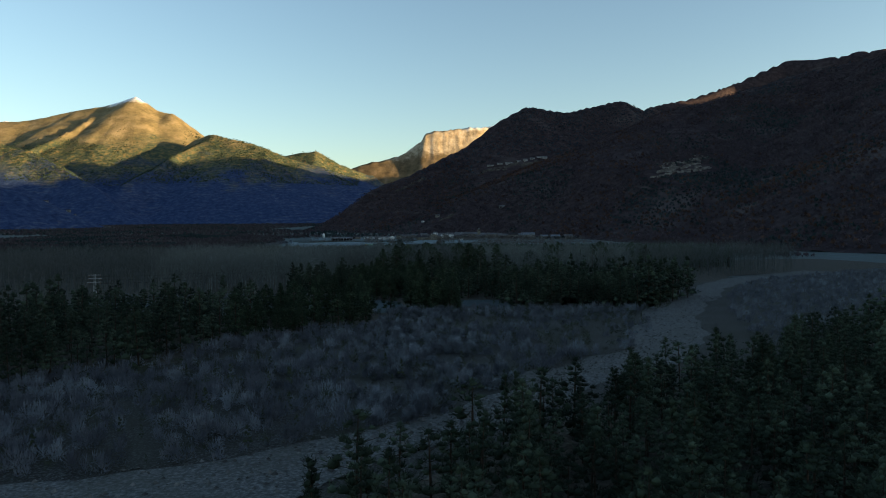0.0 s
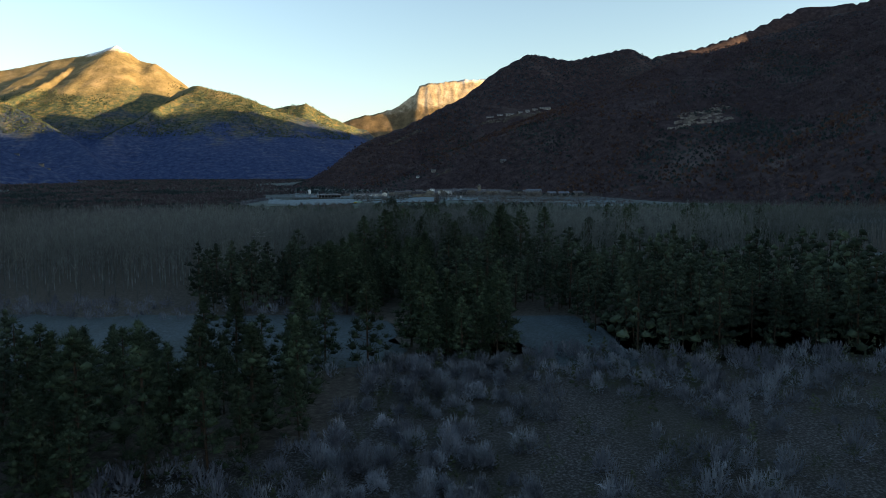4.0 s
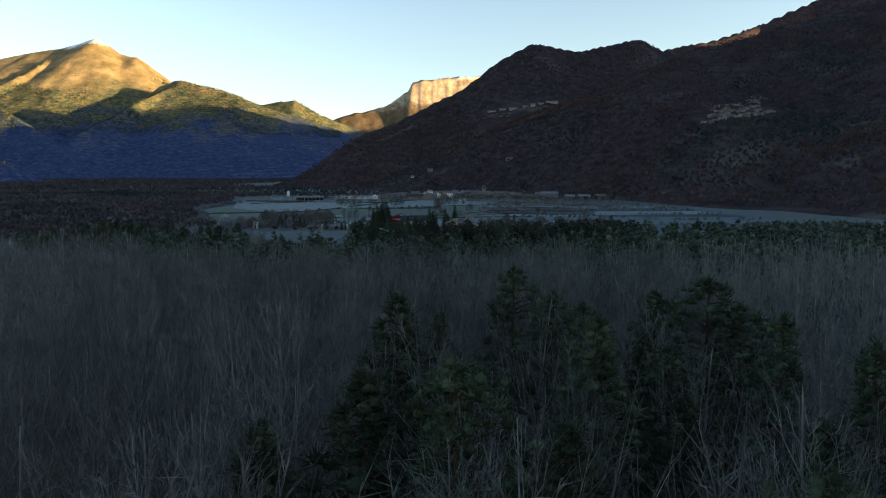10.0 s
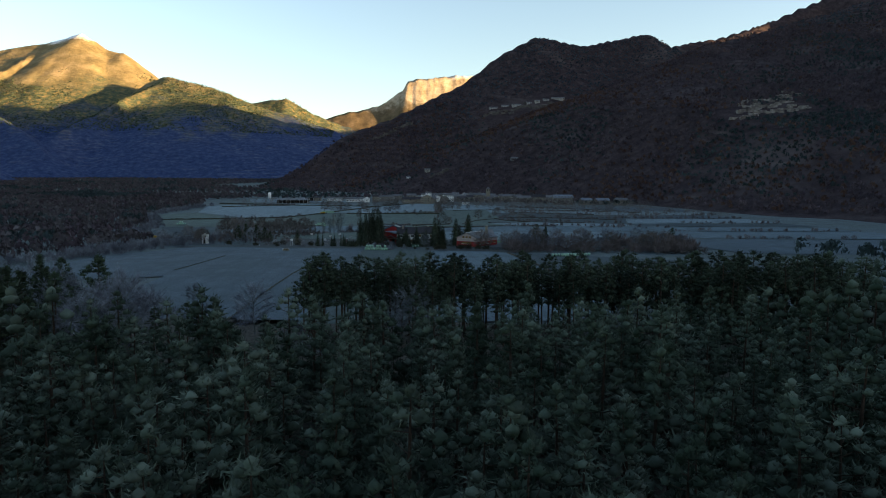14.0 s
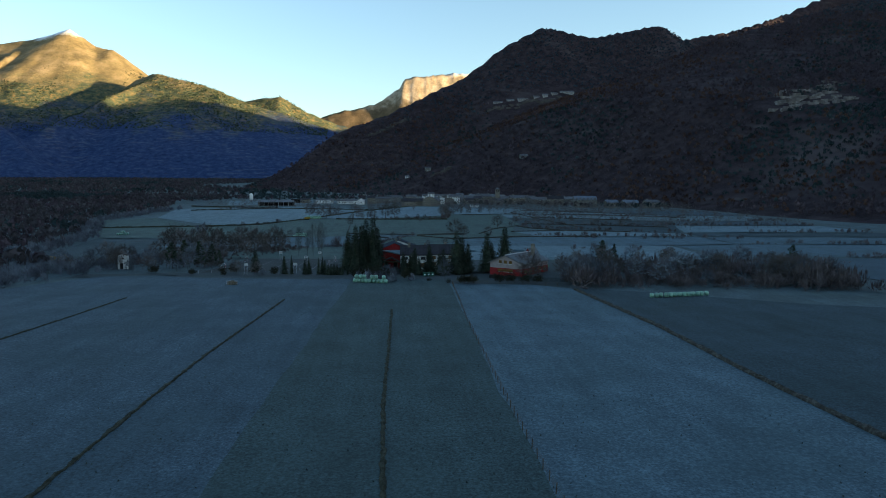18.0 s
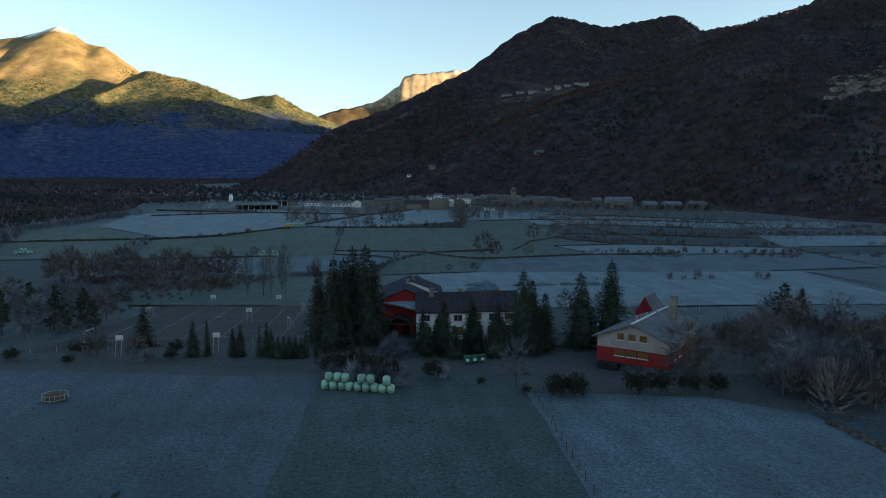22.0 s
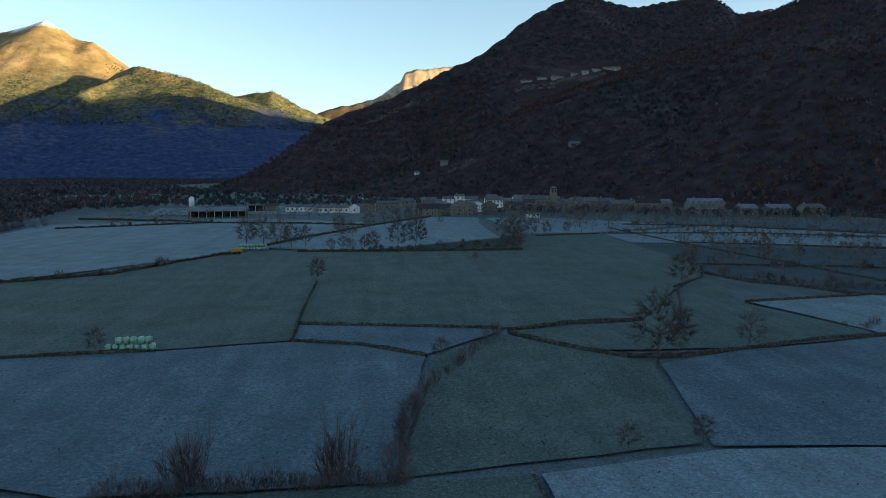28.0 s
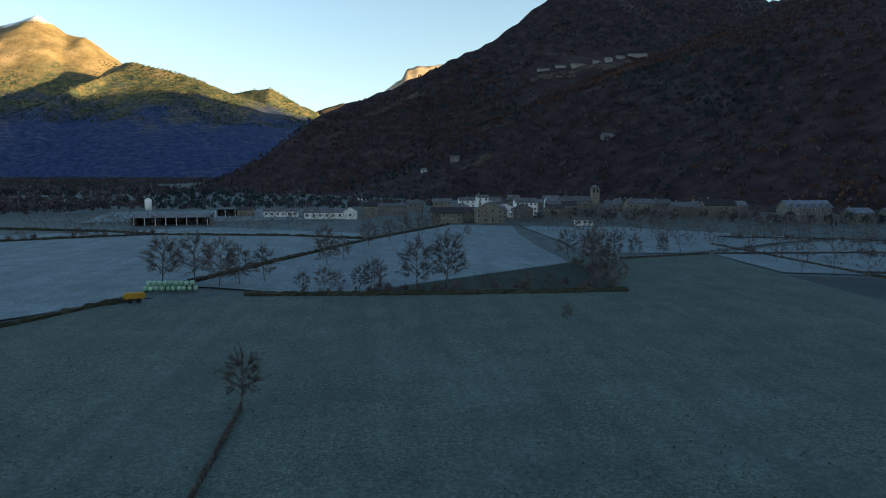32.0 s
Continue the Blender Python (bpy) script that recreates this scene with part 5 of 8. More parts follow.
POPLAR_ZONE = [(-230, 262), (-45, 258), (-30, 273), (30, 276), (110, 268), (150, 320), (220, 340), (220, 396), (140, 378), (40, 371), (-20, 374), (-72, 418), (-230, 420)]
grove = spread_over(POPLAR_ZONE, 4.6, 0.3, 0.92, 11, [[(-6, 284), (34, 280), (40, 322), (24, 340), (-4, 326)]])
mixed_in = spread_over([(-10, 280), (38, 276), (44, 325), (25, 345), (-6, 330)], 7.0, seed=16, keep=0.7)
grove = np.concatenate([mixed_in, grove])
order_ = np.argsort(np.abs(grove[:, 0]) - 0.2 * (grove[:, 1] - 260))
height_ = np.random.default_rng(8).uniform(14.5, 18.5, len(grove))
for k in order_[:280]:
    poplar.plant(grove[k, 0], grove[k, 1], height_[k])
joined("poplar_plantation", POPLARS_MID, grove[order_[280:1100]], height_[order_[280:1100]], [M_TWIG, M_TWIG], "leafless grey poplar plantation", "trees", 5)
joined("poplar_plantation_far", POPLARS_FAR, grove[order_[1100:]], height_[order_[1100:]], [M_TWIG, M_TWIG], "leafless grey poplar plantation", "trees", 6)
# pale birches and bushes left of the clearing
west = spread_over([(-150, 232), (-45, 230), (-40, 262), (-150, 268)], 7.0, seed=12, keep=0.7)
joined("bare_woods", POPLARS_FAR, west, np.random.default_rng(9).uniform(9, 13, len(west)), [M_TWIG, M_TWIG], "thin leafless woods beside the clearing", "trees", 7)

# ---- willow scrub on the gravel ----
BAR = [(24, 126), (36, 118), (52, 134), (62, 160), (68, 182), (52, 176), (34, 158)]
scrub = np.concatenate([spread_over(SCRUB, 2.15, 0.48, 0.82, 21, gap + [BAR]), spread_over(BAR, 4.6, seed=22, keep=0.6)])
clump = fbm(scrub[:, 0], scrub[:, 1], 14, 3, 57)
scrub = scrub[clump + np.random.default_rng(3).uniform(-0.25, 0.25, len(scrub)) > -0.30]
settle(willow, [(s,) for s in WILLOWS_FAR], scrub, 1.3, 3.7, 290, "willow_scrub", "frosted leafless willow scrub on the gravel plain", 31, far_mats=(M_WILLOW_MANY,))
east = spread_over(SCRUB_EAST, 3.3, 0.45, 0.85, 23, gap)
under = np.concatenate([spread_over([(-110, 226), (-38, 222), (-2, 216), (-2, 228), (-40, 240), (-110, 246)], 3.0, seed=24, keep=0.8), spread_over([(-40, 176), (30, 178), (72, 180), (72, 190), (30, 187), (-8, 186), (-40, 188)], 3.0, seed=25, keep=0.6),
                        spread_over([(-75, 470), (-30, 480), (-22, 496), (-28, 512), (-68, 512)], 4.0, seed=26, keep=0.7), spread_over([(-80, 84), (-46, 102), (-34, 126), (-30, 142), (-40, 146), (-50, 118), (-80, 100)], 2.8, seed=29, keep=0.8)])
both = np.concatenate([east, under])
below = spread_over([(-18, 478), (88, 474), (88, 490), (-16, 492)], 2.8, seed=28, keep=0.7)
joined("undergrowth", [(s,) for s in WILLOWS_FAR], below, np.random.default_rng(12).uniform(0.8, 2.2, len(below)), [M_UNDERGROWTH], "undergrowth below the tall pines, darkened for canopy shade", "bushes", 34)
joined("willow_scrub_far", [(q,) for q in WILLOWS_DIM], both, np.random.default_rng(10).uniform(1.6, 3.6, len(both)), [M_WILLOW_MANY], "frosted leafless scrub beyond the river", "bushes", 32)
juniper = np.concatenate([spread_over([(-40, 177), (30, 180), (74, 182), (100, 226), (94, 230), (66, 192), (30, 190), (-8, 187), (-40, 189)], 2.6, 0.45, 0.7, 46), spread_over(SCRUB, 3.4, 0.45, 0.75, 27, gap), spread_over(BAR, 7.0, 0.4, 0.6, 36)])
joined("juniper_scrub", [(s,) for s in JUNIPERS] + [(PINES_FAR[2][1],)], juniper, np.random.default_rng(11).uniform(0.9, 3.2, len(juniper)), [M_FIR_MANY], "small dark green junipers and young pines in the scrub", "bushes", 33)
frosted = Kind("frosted_tree", SPREADING, ("trunk", "branchwork"), (M_TWIG, M_WILLOW), "pale frosted leafless tree among the pines", "tree", "pale trees of the woods")
for x, y, h in ((6, 478, 11), (3.5, 481, 8), (-13, 470, 6), (-9, 466, 5), (34, 470, 6.5), (39, 468, 6), (42, 472, 7), (-22.5, 488, 10)):
    frosted.plant(x, y, h)
west_edge = spread_over([(-116, 446), (-42, 464), (-38, 494), (-60, 503), (-116, 528)], 5.6, 0.45, 0.9, 37)
for k, (x, y) in enumerate(west_edge):
    if x < -50 and k % 3 != 1:
        pine.plant(x, y, 14.0 + 1.5 * math.sin(k), "pine with a bare trunk in the thin woods")
    else:
        frosted.plant(x, y, 10.5 + 2.2 * math.sin(k * 1.9), "grey leafless tree at the field's edge")
frosted.plant(-42, 520, 5.2, "small pale leafless tree standing in the frosted field", "bare trees in the field")


# ---- grass tussocks on the fields along the flight line ----
def tussocks(name, places, mat, low, high, label, seed):
    """Small tufts of frosted grass, four blades each."""
    r = np.random.default_rng(seed)
    n = len(places)
    h = r.uniform(low, high, (n, 1, 1))
    a = r.uniform(0, 6.283, (n, 4))
    d = np.stack([np.cos(a) * 0.55, np.sin(a) * 0.55, r.uniform(0.6, 1.0, (n, 4))], -1) * h
    s = np.stack([-np.sin(a), np.cos(a), np.zeros((n, 4))], -1) * h * 0.42
    base = np.column_stack([places, ground_z(places[:, 0], places[:, 1]) + 0.03])[:, None, :] - d * 0.25 * np.array([1, 1, 0])
    V = np.stack([base - s, base + s, base + d], 2).reshape(-1, 3)
    tagged(new(name, mesh_of(name, V, np.arange(n * 12).reshape(-1, 3), [mat])), label, "grass", kind="stuff")


M_TUSSOCK = material("frosted_tussock", [(0.026, 0.036, 0.032), (0.052, 0.068, 0.062), (0.11, 0.135, 0.132)], 0.6, island=0.45)
for k, (poly, gap_, keep_) in enumerate(([[(-60, 512), (50, 505), (50, 640), (20, 655), (-60, 670)], 1.5, 0.55], [[(-90, 850), (-20, 850), (-18, 905), (-36, 980), (-60, 960), (-90, 920)], 1.5, 0.6], [[(-14, 866), (50, 862), (100, 930), (104, 1030), (60, 1030), (55, 978), (-28, 978)], 1.5, 0.6],
                                          [[(3, 795), (33, 800), (42, 828), (22, 848), (9, 832)], 1.1, 0.7], [[(-44, 800), (0, 796), (5, 834), (-20, 842), (-100, 834), (-95, 802)], 1.6, 0.5], [[(38, 734), (130, 730), (140, 785), (60, 830), (46, 826), (38, 795), (16, 788), (16, 740)], 1.6, 0.5])):
    spots = spread_over(poly, gap_, 0.5, keep_, 200 + k)
    spots = spots[fbm(spots[:, 0], spots[:, 1], 9, 3, 205) + np.random.default_rng(k).uniform(-0.3, 0.3, len(spots)) > -0.05]
    tussocks("grass_tussocks", spots, M_TUSSOCK, 0.08, 0.27, "tufts of half-frosted grass on the pasture", 210 + k)

# ---- river woods and hedges farther up the valley ----
FAR_WOODS = [(-420, 545), (-150, 560), (-125, 630), (-112, 705), (-150, 745), (-160, 840), (-205, 960), (-195, 1120), (-240, 1290), (-330, 1420), (-420, 1500), (-760, 1500), (-760, 560)]
VALLEY_WOODS = [(-760, 1500), (-330, 1420), (-190, 1340), (-60, 1345), (20, 1360), (60, 1440), (-60, 1560), (-260, 1720), (-420, 2000), (-330, 2500), (-250, 3000), (-1300, 3100), (-1700, 2300), (-1000, 1600)]
a_ = spread_over(FAR_WOODS, 6.6, 0.45, 0.9, 71)
b_ = spread_over(VALLEY_WOODS, 13.0, 0.45, 0.9, 72)
c_ = spread_over([(200, 500), (330, 500), (345, 600), (250, 640), (170, 640), (190, 560)], 8.0, 0.45, 0.75, 73)
d_ = spread_over([(-120, 480), (-62, 500), (-60, 560), (-118, 600), (-160, 560), (-230, 560), (-230, 440)], 6.0, 0.45, 0.6, 74)
e_ = spread_over([(70, 1180), (300, 1110), (320, 1160), (110, 1215)], 9.0, 0.45, 0.45, 75)
f_ = spread_over([(-420, 1235), (-205, 1255), (-175, 1298), (-60, 1296), (20, 1308), (62, 1345), (-190, 1345), (-330, 1425)], 7.5, 0.45, 0.85, 73)
xy_ = np.concatenate([a_, b_, c_, e_, f_])
r_ = np.random.default_rng(78)
z_ = ground_z(xy_[:, 0], xy_[:, 1])
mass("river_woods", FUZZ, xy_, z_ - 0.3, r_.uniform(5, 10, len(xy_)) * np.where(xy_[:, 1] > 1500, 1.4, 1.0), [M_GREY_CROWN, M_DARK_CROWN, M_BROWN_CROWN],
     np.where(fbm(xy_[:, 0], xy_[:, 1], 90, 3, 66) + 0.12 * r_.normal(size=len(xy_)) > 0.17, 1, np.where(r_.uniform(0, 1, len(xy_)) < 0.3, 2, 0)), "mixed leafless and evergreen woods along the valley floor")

fringe = np.concatenate([spread_over(band(p), 4.2, 0.48, 0.8, 76) for p in ([(-150, 562, 7), (-122, 632, 8), (-110, 706, 8), (-148, 748, 8), (-158, 842, 7), (-202, 962, 8), (-192, 1120, 9)], [(-118, 640, 10), (-100, 700, 10), (-92, 740, 8)], [(-100, 845, 2), (-112, 910, 3)])])
joined("river_bushes", [(q,) for q in WILLOWS_FAR], fringe, np.random.default_rng(77).uniform(2.0, 6.5, len(fringe)), [M_WILLOW_MANY], "pale leafless bushes along the edge of the river woods", "bushes", 79)
for k, (x, y) in enumerate(d_[:60]):
    (oak if k % 3 == 0 else briar).plant(x, y, 7.5 + 2 * math.sin(k) if k % 3 == 0 else 2.6 + math.sin(k * 2.1), group="thicket beside the field")

# ---- farm and school buildings ----
M_RED = material("red_render", [(0.16, 0.0096, 0.0128), (0.224, 0.0144, 0.0176), (0.264, 0.024, 0.024)], 0.8, rough=0.7, bump=0.01, second=((0.112, 0.0096, 0.0112), 0.3, 0.5))
M_WHITE = material("white_render", [(0.55, 0.56, 0.56), (0.68, 0.69, 0.69), (0.76, 0.76, 0.75)], 0.7, rough=0.8, bump=0.01, second=((0.45, 0.45, 0.43), 0.25, 0.5))
M_PINK = material("pale_pink_render", [(0.22, 0.19, 0.2), (0.28, 0.245, 0.255), (0.33, 0.29, 0.295)], 0.7, rough=0.8, bump=0.01, second=((0.25, 0.21, 0.20), 0.25, 0.5))
M_STONE_HOUSE = material("stone_masonry", [(0.10, 0.09, 0.075), (0.17, 0.155, 0.13), (0.25, 0.23, 0.20)], 1.2, rough=0.9, bump=0.05)
M_TILE = material("dark_roof_tile", [(0.015, 0.0142, 0.0184), (0.0255, 0.024, 0.0296), (0.0413, 0.039, 0.0456)], 1.5, rough=0.75, bump=0.02, random=0.2, second=((0.0375, 0.0375, 0.0448), 0.35, 0.5))
M_METAL_ROOF = material("grey_sheet_roof", [(0.07, 0.076, 0.088), (0.11, 0.12, 0.133), (0.17, 0.18, 0.195)], 0.8, rough=0.55, metal=0.2, bump=0.01, second=((0.08, 0.085, 0.095), 0.3, 0.6))
M_DARK_SHEET = material("dark_blue_sheet_roof", [(0.0186, 0.0231, 0.034), (0.0285, 0.035, 0.0503), (0.0465, 0.0548, 0.074)], 0.8, rough=0.5, metal=0.2, bump=0.01, second=((0.0403, 0.0475, 0.0629), 0.3, 0.5))
M_AWNING = material("blue_grey_canopy", [(0.12, 0.18, 0.23), (0.16, 0.23, 0.29), (0.20, 0.28, 0.34)], 0.6, rough=0.6)
M_TEAL = material("green_painted_sheet", [(0.012, 0.075, 0.066), (0.018, 0.105, 0.09), (0.026, 0.135, 0.115)], 0.6, rough=0.6)
M_OCHRE = material("ochre_shutter", [(0.09295, 0.0507, 0.01268), (0.1268, 0.07182, 0.0169), (0.1521, 0.08873, 0.02535)], 1.0, rough=0.7)
M_BROWN = material("brown_shutter", [(0.10, 0.055, 0.025), (0.15, 0.085, 0.035), (0.2, 0.12, 0.05)], 1.0, rough=0.7)
M_TIMBER = material("dark_timber", [(0.05, 0.035, 0.025), (0.09, 0.065, 0.045), (0.13, 0.10, 0.075)], 2.0, rough=0.85, bump=0.02)
M_STEEL = material("galvanised_steel", [(0.25, 0.26, 0.27), (0.35, 0.36, 0.37), (0.42, 0.43, 0.44)], 2.0, rough=0.5, metal=0.6)
M_DARK = material("dark_opening", [(0.01, 0.01, 0.011), (0.015, 0.015, 0.016), (0.02, 0.02, 0.022)], 1.0)
M_GLASS = material("dark_window_glass", [(0.02, 0.024, 0.03), (0.03, 0.035, 0.042), (0.04, 0.047, 0.055)], 0.5, rough=0.08, spec=0.6)
M_BALE = material("pale_green_film", [(0.15, 0.29, 0.21), (0.2, 0.36, 0.27), (0.25, 0.42, 0.33)], 2.0, rough=0.35, spec=0.5, bump=0.02, random=0.15)
M_PAINT_WHITE = material("white_paint", [(0.42, 0.43, 0.43), (0.55, 0.56, 0.56), (0.66, 0.66, 0.66)], 3.0, rough=0.7)
M_POOL = material("blue_pool_paint", [(0.014, 0.084, 0.196), (0.021, 0.112, 0.252), (0.028, 0.14, 0.294)], 0.5, rough=0.4)
M_TURF = material("green_pool_lawn", [(0.0273, 0.06727, 0.02457), (0.0429, 0.09418, 0.0351), (0.0663, 0.1256, 0.05265)], 0.8, bump=0.03)
M_WATER = material("dark_pool_water", [(0.02, 0.045, 0.07), (0.03, 0.06, 0.09), (0.035, 0.075, 0.11)], 0.4, rough=0.45, spec=0.5)
M_YELLOW = material("yellow_machine_paint", [(0.27, 0.156, 0.012), (0.33, 0.198, 0.018), (0.372, 0.228, 0.03)], 1.2, rough=0.5)
M_GREEN_BIN = material("green_bin_plastic", [(0.015, 0.07, 0.045), (0.022, 0.1, 0.066), (0.03, 0.125, 0.085)], 1.0, rough=0.5)
M_HAY = material("brown_hay", [(0.06, 0.045, 0.025), (0.10, 0.075, 0.04), (0.15, 0.12, 0.07)], 4.0, bump=0.05)


def gable_roof(w, d, eave, ridge, over=0.5, thick=0.18, mat=None, name="roof", ribs=0):
    """A pitched roof with its ridge along y: one folded slab."""
    k = (ridge - eave) / (w / 2)
    e, z = w / 2 + over, eave - k * over
    prof = [(-e, z), (0, ridge), (e, z), (e, z + thick), (0, ridge + thick), (-e, z + thick)]
    bm = bmesh.new()
    a, b = [bm.verts.new((x, -d / 2 - over, q)) for x, q in prof], [bm.verts.new((x, d / 2 + over, q)) for x, q in prof]
    for i in range(6):
        bm.faces.new((a[i], a[(i + 1) % 6], b[(i + 1) % 6], b[i]))
    for v in (a, b):
        bm.faces.new((v[0], v[1], v[4], v[5])), bm.faces.new((v[1], v[2], v[3], v[4]))
    return bm_mesh(name, bm, mat)


def ribs_on(roof, w, d, eave, ridge, over, count, mat, thick=0.18, name="roof_rib", wide=0.4):
    """Raised ribs or tile rows running down both slopes, each a piece of its own."""
    k = (ridge - eave) / (w / 2)
    e, z = w / 2 + over, eave - k * over
    step = (d + 2 * over) / count
    bm = bmesh.new()
    vs = [bm.verts.new(c) for c in ((0, -step * wide / 2, ridge + thick), (e, -step * wide / 2, z + thick), (e, step * wide / 2, z + thick), (0, step * wide / 2, ridge + thick), (0, 0, ridge + thick + 0.09), (e, 0, z + thick + 0.09))]
    for f in ((0, 1, 5, 4), (4, 5, 2, 3), (1, 2, 5), (3, 0, 4), (3, 2, 1, 0)):
        bm.faces.new([vs[i] for i in f])
    me = bm_mesh(name, bm, mat)
    for i in range(count):
        y = -d / 2 - over + step * (i + 0.5)
        for turn in (0, 180):
            part(name, me, roof, m=pose(0, y, 0, 0, 0, turn))


def gable_walls(w, d, z0, eave, ridge, mat, name="wall"):
    bm = bmesh.new()
    prof = [(-w / 2, z0), (w / 2, z0), (w / 2, eave), (0, ridge), (-w / 2, eave)]
    a = [bm.verts.new((x, -d / 2, z)) for x, z in prof]
    b = [bm.verts.new((x, d / 2, z)) for x, z in prof]
    bm.faces.new(a), bm.faces.new(b[::-1])
    for i in range(5):
        bm.faces.new((a[i], b[i], b[(i + 1) % 5], a[(i + 1) % 5]))
    return bm_mesh(name, bm, mat)


def box_mesh(name, sx, sy, sz, mat, bevel=0.0, z0=0.0):
    bm = bmesh.new()
    box(bm, -sx / 2, sx / 2, -sy / 2, sy / 2, z0, z0 + sz)
    if bevel:
        bmesh.ops.bevel(bm, geom=bm.edges[:], offset=bevel, segments=2, affect="EDGES")
    return bm_mesh(name, bm, mat)


WINDOW_MESHES = {}


def window_parts(house, x, y, z, w, h, turn, shutter, sill=True):
    """A window set proud of a wall: frame, pane or closed shutter, and sill. turn: degrees of its outward side from -y."""
    key = (round(w, 2), round(h, 2), shutter.name)
    if key not in WINDOW_MESHES:
        bm = bmesh.new()
        for a in ((-w / 2 - 0.07, -w / 2, 0, h), (w / 2, w / 2 + 0.07, 0, h), (-w / 2 - 0.07, w / 2 + 0.07, h, h + 0.08), (-0.03, 0.03, 0, h)):
            box(bm, a[0], a[1], -0.07, 0.02, a[2], a[3])
        pane = bmesh.new()
        box(pane, -w / 2, w / 2, -0.03, 0.02, 0, h)
        ledge = bmesh.new()
        box(ledge, -w / 2 - 0.12, w / 2 + 0.12, -0.16, 0.02, -0.09, 0)
        WINDOW_MESHES[key] = (bm_mesh("frame", bm, M_PAINT_WHITE if shutter is M_GLASS else M_BROWN), bm_mesh("pane", pane, shutter), bm_mesh("sill", ledge, M_PAINT_WHITE))
    frame_me, pane_me, sill_me = WINDOW_MESHES[key]
    win = part("window", frame_me, house, m=pose(x, y, z, 0, 0, turn))
    part("pane", pane_me, win)
    if sill:
        part("sill", sill_me, win)
    return win


def chimney_on(house, x, y, z0, z1, s=0.7, mat=None):
    bm = bmesh.new()
    box(bm, -s / 2, s / 2, -s / 2, s / 2, z0, z1)
    box(bm, -s / 2 - 0.1, s / 2 + 0.1, -s / 2 - 0.1, s / 2 + 0.1, z1 + 0.004, z1 + 0.15)
    return part("chimney", bm_mesh("chimney", bm, mat or M_STONE_HOUSE), house, m=pose(x, y, 0))


# red hall with two stepped sheet roofs, porch and canopy
hall = empty("red_hall", pose(7.2, 707, 0, 0, 0, -3), "dark red hall with stepped grey sheet roofs and a timber porch", "building")
part("wall", gable_walls(11.0, 8.0, -0.2, 6.6, 9.0, M_RED), hall, m=pose(0, -4, 0))
part("wall", gable_walls(12.0, 9.6, -0.2, 6.95, 9.35, M_WHITE), hall, "white rear wall", m=pose(1.3, 4.9, 0))
for w_, d_, e_, r_, x_, y_, n_ in ((11.0, 8.0, 6.6, 9.0, 0, -4, 14), (12.0, 9.4, 6.95, 9.35, 1.3, 5.0, 16)):
    ribs_on(part("roof", gable_roof(w_, d_, e_, r_, 0.45, mat=M_DARK_SHEET), hall, m=pose(x_, y_, 0.02)), w_, d_, e_, r_, 0.45, n_, M_DARK_SHEET)
chimney_on(hall, 0.4, -1.2, 8.6, 9.9)
chimney_on(hall, 1.6, 2.2, 9.0, 10.2)
bm = bmesh.new()
vs = [bm.verts.new(c) for c in ((-4.4, -8.3, 6.5), (5.9, -7.4, 6.9), (5.2, -11.4, 4.6), (2.6, -11.6, 5.4), (-0.6, -10.6, 6.2), (-4.4, -8.3, 6.35), (5.9, -7.4, 6.75), (5.2, -11.4, 4.45), (2.6, -11.6, 5.25), (-0.6, -10.6, 6.05))]
bm.faces.new(vs[:5]), bm.faces.new(vs[9:4:-1])
for i in range(5):
    bm.faces.new((vs[i], vs[(i + 1) % 5], vs[5 + (i + 1) % 5], vs[5 + i]))
part("canopy", bm_mesh("canopy", bm, M_AWNING), hall, "blue-grey sheet canopy over the porch")
part("porch_roof", gable_roof(5.0, 3.4, 2.9, 4.2, 0.3, mat=M_TILE), hall, "small tiled porch roof", m=pose(-1.2, -10.2, 0))
for x, y in ((-3.5, -11.6), (1.1, -11.6), (4.8, -11.2)):
    bm = bmesh.new()
    tube(bm, (x, y, -0.2), (x, y, 2.95 if x < 2 else 4.7), 0.13)
    part("post", bm_mesh("post", bm, M_TIMBER), hall)
part("balcony", box_mesh("balcony", 8.6, 2.6, 0.25, M_TIMBER, z0=2.5), hall, "dark timber balcony", m=pose(0.6, -9.4, 0))
for k in range(9):
    part("railing_slat", box_mesh("railing_slat", 0.12, 0.08, 0.9, M_TIMBER, z0=2.75), hall, m=pose(-3.4 + k, -10.65, 0))
part("railing", box_mesh("railing", 8.6, 0.1, 0.1, M_TIMBER, z0=3.68), hall, m=pose(0.6, -10.65, 0))
for x in (-3, 0.2, 3.2):
    part("door", box_mesh("door", 1.2, 0.1, 2.2, M_DARK), hall, m=pose(x, -8.06, 0))
lamp_me = box_mesh("wall_lamp", 0.35, 0.25, 0.3, M_PAINT_WHITE, 0.05)
part("wall_lamp", lamp_me, hall, m=pose(-4.6, -8.15, 5.4))

